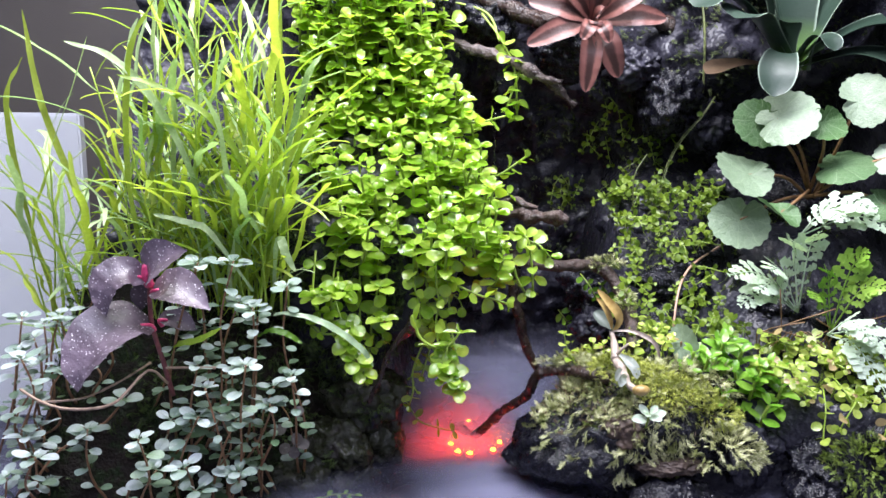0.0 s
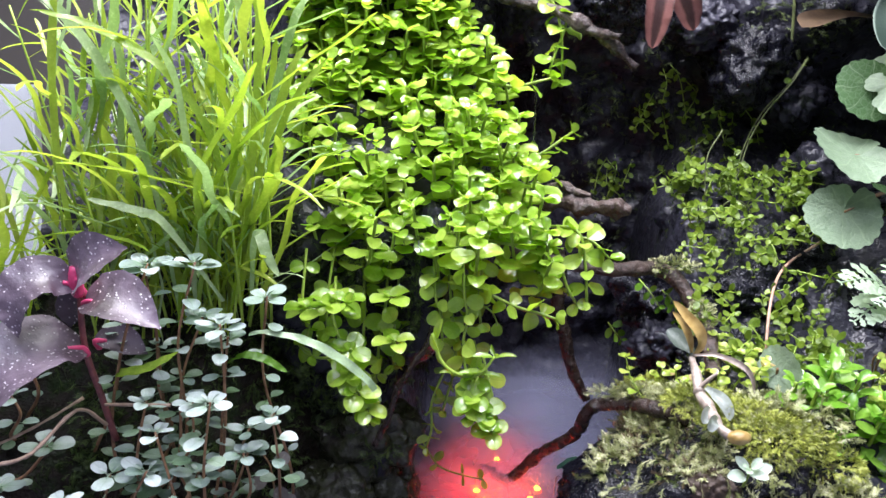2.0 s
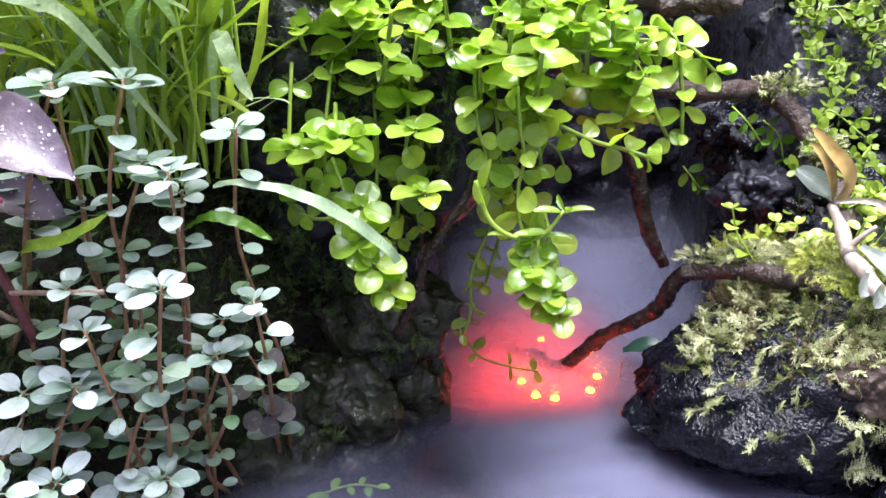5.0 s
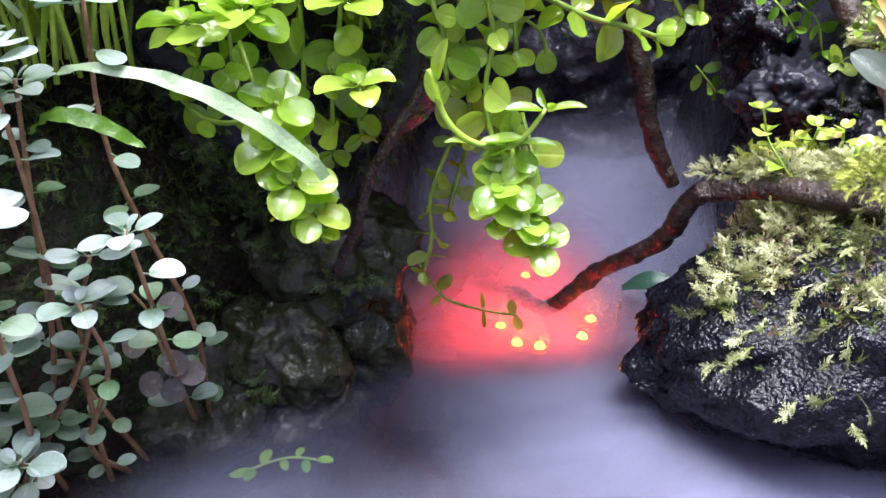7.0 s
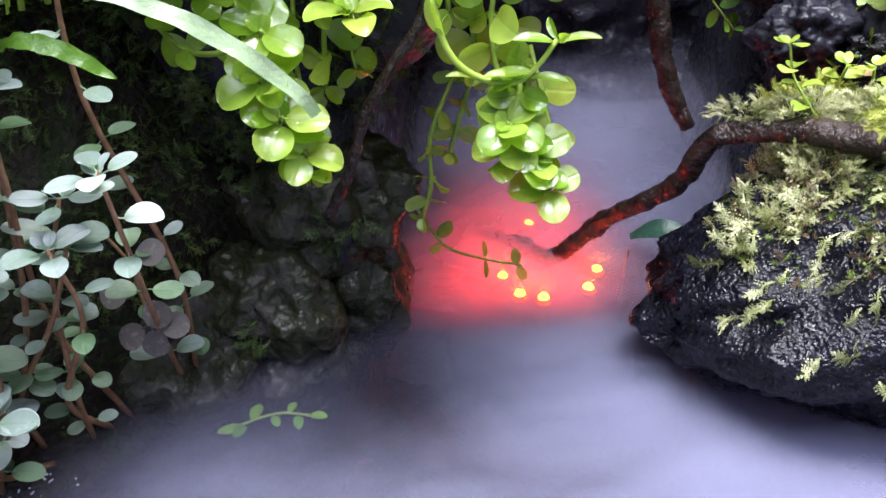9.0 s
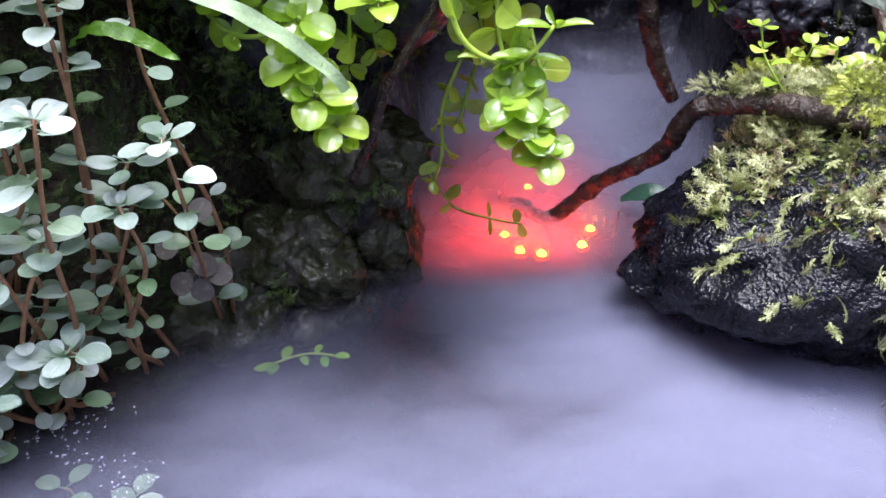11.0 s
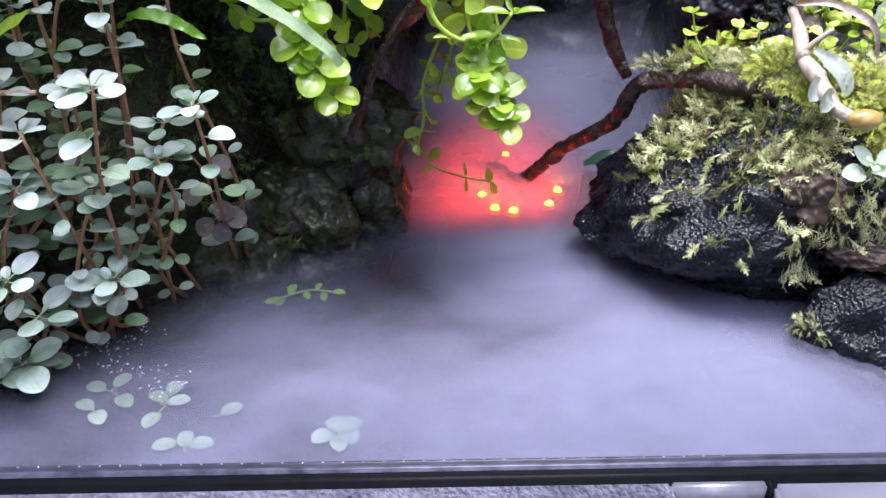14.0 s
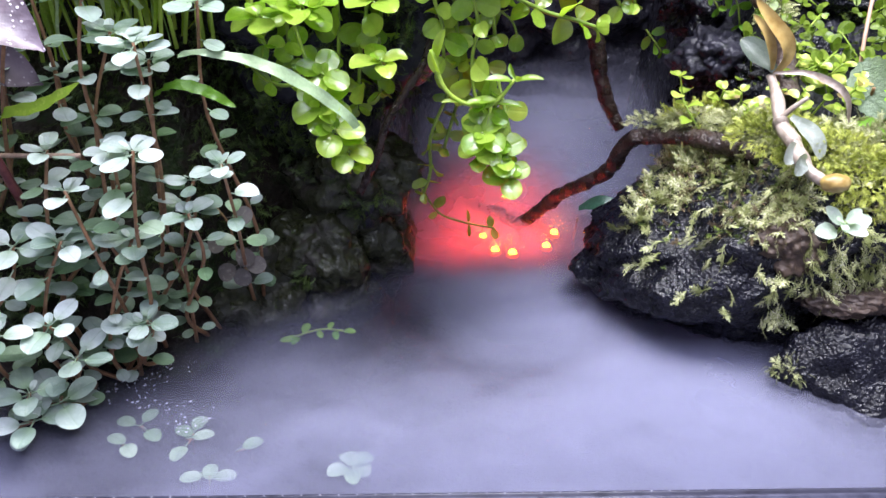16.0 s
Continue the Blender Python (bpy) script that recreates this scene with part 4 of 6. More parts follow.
# ---------------------------------------------------------------- grass
def blade(name, material, seed, curl, width=0.03, seg=20):
    """A unit-length arching blade along z that falls towards y."""
    bm = bmesh.new()
    r = random.Random(seed)
    rows = []
    phase = r.uniform(0, 6)
    for i in range(seg + 1):
        t = i / seg
        ang = curl * t * t
        y, z = (rows[-1][1] + math.sin(ang) / seg, rows[-1][2] + math.cos(ang) / seg) if rows else (0, 0)
        w = width * (0.40 + 0.60 * smooth_step(0, 0.3, t)) * (1 if t < 0.86 else math.sqrt(max(0.03, 1 - ((t - 0.86) / 0.14) ** 2)))
        w *= 1 + 0.12 * math.sin(t * 26 + phase) + 0.07 * math.sin(t * 47 + phase)
        x = 0.07 * math.sin(t * 4 + phase) * t + 0.015 * math.sin(t * 13 + phase * 2)
        trio = [bm.verts.new((x + k * w / 2, y - abs(k) * w * 0.18 * math.cos(ang), z + abs(k) * w * 0.18 * math.sin(ang))) for k in (-1, 0, 1)]
        rows.append((trio, y, z))
    for (a, *_), (b, *_) in zip(rows, rows[1:]):
        bm.faces.new((a[0], a[1], b[1], b[0]))
        bm.faces.new((a[1], a[2], b[2], b[1]))
    return finish(bm, name, material)


BLADES = [blade("blade", GRASS if k % 3 else GRASS_PALE, k, -0.3 + 0.2 * (k % 8), 0.036 + 0.010 * (k % 4)) for k in range(24)]
LONG_BLADES = [blade("long_blade", GRASS if k % 4 else GRASS_PALE, 40 + k, 0.3 + 0.26 * (k % 7), 0.022 + 0.007 * (k % 3)) for k in range(14)]


def reed(base, height, lean):
    """An upright stem with narrow leaves on alternate sides."""
    base = Vector(base)
    plant = thing("grass_plant", "upright bright green plant with narrow ribbon-like leaves", "grass", base, "grass plants")
    top = base + Vector((lean[0], lean[1], height))
    path = stem([base, base.lerp(top, 0.5) + jitter(0.006), top], lambda s: 0.0009 - 0.0004 * s, GRASS_STEM, plant, 6)
    a = rnd.uniform(0, 6.28)
    count = int(height / 0.0105)
    for i in range(count):
        s = 0.12 + 0.88 * (i + rnd.random() * 0.5) / count
        p, d = along(path, s)
        a += math.pi + rnd.uniform(-0.9, 0.9)
        tilt = rnd.uniform(0.3, 1.25) * (1.0 if s < 0.9 else 0.4)
        size = rnd.uniform(0.040, 0.086)
        placed("blade", rnd.choice(BLADES), plant, Matrix.Translation(p) @ Matrix.Rotation(a, 4, "Z") @ Matrix.Rotation(-tilt, 4, "X") @ Matrix.Scale(size, 4))


def tuft(base, count, low, high, spread=0.02):
    plant = thing("grass_tuft", "tuft of bright green ribbon-like grass blades", "grass", base, "grass tufts")
    for i in range(count):
        p = Vector(base) + Vector((rnd.uniform(-spread, spread), rnd.uniform(-spread, spread) * 0.7, 0))
        a = rnd.uniform(0, 2 * math.pi)
        tilt = rnd.uniform(0.1, 0.95) * (0.4 if math.cos(a) < 0.1 else 1.0)
        placed("blade", rnd.choice(LONG_BLADES), plant, Matrix.Translation(p) @ Matrix.Rotation(a, 4, "Z") @ Matrix.Rotation(-tilt, 4, "X") @ Matrix.Scale(rnd.uniform(low, high), 4))


for x, y, z, c in [(-0.270, 0.60, 0.09, 3), (-0.240, 0.58, 0.10, 3), (-0.210, 0.60, 0.12, 4), (-0.180, 0.58, 0.125, 6), (-0.155, 0.60, 0.13, 7), (-0.135, 0.58, 0.13, 7), (-0.118, 0.590, 0.13, 6), (-0.195, 0.63, 0.14, 5), (-0.245, 0.64, 0.11, 2)]:
    tuft((x, y, z), 2 * c - 3, 0.06, 0.17)
    for k in range(c - 1):
        reed((x + rnd.uniform(-0.016, 0.016), y + rnd.uniform(-0.022, 0.022), z), rnd.uniform(0.07, 0.24), (rnd.uniform(-0.03, 0.03), rnd.uniform(-0.035, 0.015)))

# ---------------------------------------------------------------- ribbons and straps
def ribbon(points, width, face, steps=7, channel=0.15, wave=0.0, cols=(-1, -0.5, 0, 0.5, 1)):
    """A flat leaf along a curve; width is a function of 0..1, face the side it shows."""
    bm = bmesh.new()
    uv = bm.loops.layers.uv.new("across")
    path = spline(points, steps)
    rows, n = [], len(path)
    for i, p in enumerate(path):
        t = i / (n - 1)
        d = (path[min(i + 1, n - 1)] - path[max(i - 1, 0)]).normalized()
        side = d.cross(Vector(face)).normalized()
        up = side.cross(d)
        w = width(t) / 2
        rows.append([(bm.verts.new(p + side * k * w + up * (channel * w * k * k + wave * abs(k) * math.sin(t * 40 + k))), (0.5 + k / 2, t)) for k in cols])
    for a, b in zip(rows, rows[1:]):
        for k in range(len(cols) - 1):
            q = (a[k], a[k + 1], b[k + 1], b[k])
            f = bm.faces.new([v for v, _ in q])
            for loop, (_, c) in zip(f.loops, q):
                loop[uv].uv = c
    return bm


def lance(w, peak=0.4, end=0.04):
    """A width that swells to w at peak and closes towards the tip."""
    return lambda t: w * max(end, (smooth_step(0, peak, t) * 0.65 + 0.35) if t < peak else math.sqrt(max(0.0, 1 - ((t - peak) / (1 - peak)) ** 2)))


def across(n):
    sep = n.add("ShaderNodeSeparateXYZ")
    u = n.add("ShaderNodeUVMap")
    u.uv_map = "across"
    n.set(sep.inputs[0], u.outputs[0])
    return n.math("ABSOLUTE", n.math("SUBTRACT", n.math("MULTIPLY", sep.outputs["X"], 2.0), 1.0)), sep.outputs["Y"]


FRONT = Vector((0, -0.75, 0.65))
BRIGHT_BLADE = leaf_material("deep_green_blade", (0.09, 0.22, 0.02), (0.15, 0.32, 0.03), 0.3, 0.25)

STRAP = leaf_material("grey_green_blade", (0.33, 0.50, 0.24), (0.48, 0.63, 0.38), 0.25, 0.3, pale=0.2, gloss=0.6)

# long silver-green leaves that lean out of the grass
for pts, w, mat in [
    ([(-0.106, 0.530, 0.142), (-0.100, 0.530, 0.1435), (-0.086, 0.533, 0.1405), (-0.074, 0.536, 0.135), (-0.061, 0.541, 0.125), (-0.050, 0.546, 0.113), (-0.0445, 0.549, 0.102)], 0.0046, STRAP),
    ([(-0.112, 0.565, 0.150), (-0.108, 0.555, 0.180), (-0.104, 0.550, 0.187), (-0.100, 0.546, 0.178), (-0.094, 0.545, 0.167)], 0.0058, GRASS_PALE),
    ([(-0.118, 0.570, 0.150), (-0.104, 0.560, 0.220), (-0.094, 0.560, 0.250), (-0.087, 0.558, 0.268), (-0.080, 0.556, 0.277)], 0.0046, GRASS),
    ([(-0.120, 0.575, 0.150), (-0.112, 0.570, 0.210), (-0.106, 0.568, 0.270), (-0.105, 0.575, 0.355)], 0.0042, GRASS),
    ([(-0.112, 0.570, 0.160), (-0.097, 0.565, 0.231), (-0.085, 0.563, 0.255), (-0.072, 0.563, 0.271)], 0.0044, GRASS),
    ([(-0.118, 0.575, 0.170), (-0.100, 0.572, 0.250), (-0.088, 0.570, 0.290), (-0.078, 0.572, 0.305)], 0.0046, GRASS_PALE),
    ([(-0.130, 0.565, 0.150), (-0.125, 0.560, 0.220), (-0.145, 0.552, 0.262), (-0.176, 0.545, 0.283), (-0.200, 0.54, 0.290)], 0.0045, GRASS),
    ([(-0.125, 0.560, 0.150), (-0.146, 0.540, 0.192), (-0.158, 0.538, 0.199), (-0.181, 0.536, 0.205)], 0.0048, GRASS_PALE),
    ([(-0.150, 0.570, 0.140), (-0.160, 0.560, 0.220), (-0.180, 0.555, 0.270), (-0.205, 0.55, 0.300), (-0.235, 0.55, 0.310)], 0.0050, GRASS_PALE),
    ([(-0.230, 0.590, 0.120), (-0.242, 0.580, 0.200), (-0.262, 0.575, 0.270), (-0.270, 0.575, 0.330)], 0.0046, GRASS),
    ([(-0.265, 0.590, 0.110), (-0.280, 0.580, 0.200), (-0.285, 0.575, 0.270), (-0.270, 0.570, 0.300)], 0.0042, GRASS),
    ([(-0.190, 0.560, 0.130), (-0.200, 0.552, 0.220), (-0.195, 0.550, 0.300), (-0.178, 0.550, 0.335)], 0.0042, GRASS),
    ([(-0.118, 0.535, 0.126), (-0.108, 0.527, 0.133), (-0.098, 0.527, 0.131), (-0.088, 0.529, 0.124)], 0.0042, BRIGHT_BLADE),
    ([(-0.175, 0.540, 0.110), (-0.165, 0.520, 0.125), (-0.150, 0.515, 0.130), (-0.135, 0.515, 0.138)], 0.0045, GRASS),
]:
    base = Vector(pts[0])
    plant = thing("long_leaf", "single long ribbon-like green leaf leaning out of the grass", "leaf", base, "long leaves")
    part("blade", ribbon(pts, lance(w, 0.55), FRONT, 9, 0.10, 0.0005), mat, plant)

# ---------------------------------------------------------------- purple spotted plant
n = Nodes("purple_spotted_leaf")
p = n.place()
v = n.add("ShaderNodeTexVoronoi")
v.inputs["Scale"].default_value = 440
n.set(v.inputs["Vector"], p)
spots = n.ramp(v.outputs["Distance"], [(0.15, (1, 1, 1)), (0.27, (0, 0, 0))])
spots = n.math("MULTIPLY", spots, n.ramp(n.noise(120, 3, 0.6, p), [(0.36, (0.15,) * 3), (0.55, (1, 1, 1))]))
base_c = n.mix(n.ramp(n.noise(38, 4, 0.6, p), [(0.36, (0,) * 3), (0.62, (1,) * 3)]), (0.042, 0.027, 0.038), (0.16, 0.12, 0.155))
col = n.mix(n.math("MULTIPLY", spots, 0.8), base_c, (0.72, 0.66, 0.70))
PURPLE = n.done(n.principled(col, 0.40, n.bump(n.math("ADD", n.noise(180, 3, 0.5, p), n.math("MULTIPLY", spots, 0.4)), 0.6, 0.0012), Specular_IOR_Level=0.7))
PINK = plain_material("pink_stalk", (0.55, 0.03, 0.12), (0.75, 0.10, 0.24), 250, 0.35)
RED_WOOD = plain_material("dull_red_stem", (0.12, 0.03, 0.035), (0.28, 0.085, 0.085), 250, 0.4)
plant = thing("purple_leaf_plant", "purple leaved plant with pale spots on a red stem", "plant", (-0.172, 0.530, 0.09))
stem([(-0.172, 0.530, 0.088), (-0.175, 0.524, 0.112), (-0.179, 0.518, 0.139), (-0.178, 0.514, 0.172)], lambda s: 0.0018 - 0.0004 * s, RED_WOOD, plant, 8)
bm = bmesh.new()
tube(bm, spline([(-0.1785, 0.515, 0.164), (-0.179, 0.513, 0.171), (-0.179, 0.512, 0.178)], 4), lambda s: 0.0026 + 0.0034 * s - 0.0042 * s * s, 8)
part("shoot_tip", bm, PINK, plant, "bright pink shoot tip")
for pts, w, face in [
    ([(-0.179, 0.513, 0.169), (-0.173, 0.505, 0.179), (-0.162, 0.499, 0.186), (-0.149, 0.497, 0.190)], 0.027, (-0.5, -0.75, 0.45)),
    ([(-0.180, 0.513, 0.169), (-0.189, 0.506, 0.174), (-0.197, 0.500, 0.170), (-0.200, 0.498, 0.160), (-0.199, 0.498, 0.149)], 0.024, (-0.2, -0.75, 0.6)),
    ([(-0.176, 0.513, 0.161), (-0.164, 0.508, 0.165), (-0.151, 0.505, 0.161), (-0.139, 0.504, 0.152)], 0.027, (0.1, -0.6, 0.8)),
    ([(-0.179, 0.515, 0.139), (-0.190, 0.502, 0.143), (-0.202, 0.490, 0.136), (-0.210, 0.482, 0.122), (-0.211, 0.479, 0.109)], 0.042, (-0.35, -0.75, 0.6)),
    ([(-0.179, 0.518, 0.166), (-0.185, 0.520, 0.156), (-0.186, 0.521, 0.147)], 0.014, (0.0, -0.9, 0.3)),
    ([(-0.176, 0.523, 0.140), (-0.166, 0.530, 0.138), (-0.156, 0.535, 0.130)], 0.016, (0.1, -0.7, 0.7)),
]:
    part("leaf", ribbon(pts, lambda t, w=w: w * max(0.03, math.sin(math.pi * min(1.0, 0.06 + 0.94 * t) ** 0.85)), face, 9, 0.30, 0.0004, (-1, -0.7, -0.4, -0.12, 0, 0.12, 0.4, 0.7, 1)), PURPLE, plant)
    a, b = Vector(pts[0]), Vector(pts[1])
    bm = bmesh.new()
    tube(bm, spline([a + Vector((0.001, 0.003, -0.004)), a, a.lerp(b, 0.4)], 4), lambda s: 0.0019 - 0.0009 * s, 6)
    part("leaf_stalk", bm, PINK, plant, "bright pink leaf stalk")
for pts, r in [([(-0.245, 0.480, 0.110), (-0.232, 0.478, 0.103), (-0.213, 0.475, 0.100), (-0.191, 0.480, 0.102), (-0.177, 0.500, 0.115), (-0.172, 0.52, 0.10)], 0.0009),
               ([(-0.240, 0.490, 0.098), (-0.215, 0.492, 0.100), (-0.195, 0.497, 0.108), (-0.180, 0.515, 0.115)], 0.0007), ([(-0.172, 0.52, 0.110), (-0.155, 0.515, 0.112), (-0.140, 0.515, 0.112)], 0.0009)]:
    bm = bmesh.new()
    tube(bm, spline(pts, 8), r, 7, 0.4, 300)
    single("aerial_root", bm, plain_material("tan_root", (0.20, 0.13, 0.09), (0.42, 0.30, 0.22), 300, 0.5), "thin tan root arching over the small leaves", "root", group="aerial roots")

# ---------------------------------------------------------------- green rosette
n = Nodes("rosette_leaf")
u, along_leaf = across(n)
r = n.add("ShaderNodeObjectInfo").outputs["Random"]
col = n.mix(r, (0.016, 0.031, 0.021), (0.033, 0.052, 0.039))
col = n.mix(n.math("MULTIPLY", n.noise(90, 4, 0.6, n.place()), 0.7), col, (0.016, 0.032, 0.022))
col = n.mix(n.ramp(along_leaf, [(0.02, (1, 1, 1)), (0.20, (0, 0, 0))]), col, (0.10, 0.19, 0.04))
col = n.mix(n.ramp(u, [(0.88, (0, 0, 0)), (0.97, (1, 1, 1))]), col, (0.20, 0.25, 0.20))
ROSETTE = n.done(n.principled(col, 0.42, n.bump(n.noise(300, 3, 0.5, n.place()), 0.3, 0.0008), Specular_IOR_Level=0.3))
WITHERED = plain_material("withered_leaf", (0.035, 0.018, 0.008), (0.12, 0.075, 0.04), 90, 0.6)
c = Vector((0.275, 0.702, 0.300))
rosette = thing("green_rosette", "large rosette of thick blue-green spoon-shaped leaves", "rosette plant", c)
for tip, w, lift, mat in [
    ((0.188, 0.672, 0.345), 0.028, 0.022, ROSETTE), ((0.214, 0.655, 0.336), 0.028, 0.014, ROSETTE), ((0.243, 0.646, 0.280), 0.021, 0.022, ROSETTE), ((0.203, 0.680, 0.296), 0.017, 0.006, WITHERED),
    ((0.240, 0.700, 0.388), 0.034, 0.012, ROSETTE), ((0.285, 0.715, 0.405), 0.038, 0.012, ROSETTE), ((0.332, 0.700, 0.388), 0.036, 0.012, ROSETTE), ((0.352, 0.665, 0.330), 0.030, 0.014, ROSETTE), ((0.350, 0.655, 0.296), 0.028, 0.014, ROSETTE),
    ((0.264, 0.682, 0.335), 0.014, 0.006, ROSETTE), ((0.294, 0.664, 0.314), 0.014, 0.016, ROSETTE), ((0.262, 0.730, 0.395), 0.036, 0.010, ROSETTE), ((0.312, 0.735, 0.398), 0.036, 0.010, ROSETTE)]:
    tip = Vector(tip)
    mid = c.lerp(tip, 0.5) + UP * lift
    q = c.lerp(tip, 0.82) + UP * lift * 0.75
    out = Vector((tip.x - c.x, tip.y - c.y, 0))
    face = UP * 0.8 - out * 4 + Vector((0, -0.25, 0))
    part("leaf", ribbon([c, mid, q, tip], lambda t, w=w: w * 1.35 * (0.62 + 0.38 * smooth_step(0.2, 0.7, t)) * (1 if t < 0.72 else math.sqrt(max(0.01, 1 - ((t - 0.72) / 0.28) ** 2))), face, 7, 0.22), mat, rosette)

# ---------------------------------------------------------------- red bromeliad
n = Nodes("red_striped_leaf")
u, along_leaf = across(n)
f = n.math("ADD", u, n.math("MULTIPLY", n.math("SUBTRACT", n.noise(90, 4, 0.6, n.place()), 0.5), 0.5))
col = n.ramp(f, [(0.0, (0.035, 0.013, 0.010)), (0.28, (0.045, 0.016, 0.013)), (0.5, (0.20, 0.080, 0.066)), (0.82, (0.16, 0.060, 0.050)), (1.0, (0.07, 0.026, 0.022))])
EARTH = n.done(n.principled(col, 0.5, n.bump(n.noise(400, 3, 0.5, n.place()), 0.4, 0.0008)))
c = Vector((0.112, 0.672, 0.333))
star = thing("red_bromeliad", "reddish brown star-shaped rosette with wavy striped leaves", "bromeliad", c)
for dx, dy, dz, length, w in [(-0.85, -0.35, -0.20, 0.056, 0.017), (-0.10, -0.35, -0.85, 0.050, 0.017), (0.35, -0.20, -0.60, 0.042, 0.020), (0.95, -0.15, 0.15, 0.056, 0.017), (-0.55, -0.2, 0.75, 0.060, 0.018), (0.15, -0.3, 0.85, 0.050, 0.018), (0.6, -0.35, 0.45, 0.048, 0.016),
                              (-0.35, -0.85, -0.25, 0.030, 0.012), (0.35, -0.85, -0.35, 0.028, 0.012), (0.1, -0.8, 0.35, 0.026, 0.011), (-0.75, -0.2, 0.3, 0.055, 0.017), (-0.05, -0.95, -0.1, 0.02, 0.01)]:
    d = Vector((dx, dy, dz)).normalized()
    a = c + d * length * 0.5 + Vector((0, -0.007, 0))
    b = c + d * length + Vector((0, 0.004, -0.006))
    part("leaf", ribbon([c, a, b], lance(w, 0.45, 0.02), (0.0, -1, 0.25), 14, 0.22, 0.0002, (-1, -0.85, -0.5, 0, 0.5, 0.85, 1)), EARTH, star)

# ---------------------------------------------------------------- round veined leaves
n = Nodes("veined_round_leaf")
co = n.coords("Object")
sep = n.add("ShaderNodeSeparateXYZ")
n.set(sep.inputs[0], co)
ang = n.math("ARCTAN2", sep.outputs["X"], sep.outputs["Y"])
ang = n.math("ADD", ang, n.math("MULTIPLY", n.math("SUBTRACT", n.noise(3, 3, 0.5, co), 0.5), 0.5))
vein = n.ramp(n.math("ABSOLUTE", n.math("SINE", n.math("MULTIPLY", ang, 4.0))), [(0.02, (1, 1, 1)), (0.16, (0, 0, 0))])
small = n.add("ShaderNodeTexVoronoi")
small.feature = "DISTANCE_TO_EDGE"
small.inputs["Scale"].default_value = 9
n.set(small.inputs["Vector"], co)
net = n.ramp(small.outputs["Distance"], [(0.0, (1, 1, 1)), (0.08, (0, 0, 0))])
r = n.add("ShaderNodeObjectInfo").outputs["Random"]
col = n.mix(n.math("POWER", r, 2.0), (0.06, 0.14, 0.04), (0.50, 0.56, 0.47))
col = n.mix(n.math("MULTIPLY", n.noise(7, 3, 0.6, co), 0.6), col, (0.05, 0.12, 0.03))
col = n.mix(n.math("MULTIPLY", n.math("MAXIMUM", vein, n.math("MULTIPLY", net, 0.5)), 0.42), col, (0.34, 0.44, 0.28))
body = n.principled(col, 0.42, n.bump(n.math("ADD", n.math("MULTIPLY", small.outputs["Distance"], 1.0), n.noise(30, 2, 0.5, co)), 0.5, 0.0012), Specular_IOR_Level=0.4)
t = n.add("ShaderNodeBsdfTranslucent")
n.set(t.inputs[0], col)
VEINED = n.done(n.blend(0.22, body, t.outputs[0]))


def veined_leaf(cup=0.1, teeth=18):
    bm = bmesh.new()
    centre = bm.verts.new((0, 0, -0.05))
    rings = []
    seg = teeth * 3
    for j in range(1, 7):
        f = j / 6
        ring = []
        for i in range(seg):
            a = 2 * math.pi * (i + 0.5) / seg - math.pi
            rad = 0.40 + 0.28 * (0.5 + 0.5 * math.cos(a)) ** 0.75
            notch = 1 - 0.40 * (1 - smooth_step(0.0, 0.22, math.pi - abs(a)))
            rad *= notch * f * (1 + (0.035 * math.cos(a * teeth) if j == 6 else 0))
            ring.append(bm.verts.new((rad * math.sin(a) * 1.18, rad * math.cos(a), cup * f * f * (0.6 + 0.5 * math.cos(2 * a)) + 0.010 * math.sin(a * 8) * f + 0.05 * math.sin(a * 2 + 1) * f * f - 0.05)))
        rings.append(ring)
    for i in range(seg):
        bm.faces.new((centre, rings[0][(i + 1) % seg], rings[0][i]))
    for a, b in zip(rings, rings[1:]):
        for i in range(seg):
            bm.faces.new((a[i], a[(i + 1) % seg], b[(i + 1) % seg], b[i]))
    return finish(bm, "veined_leaf", VEINED)


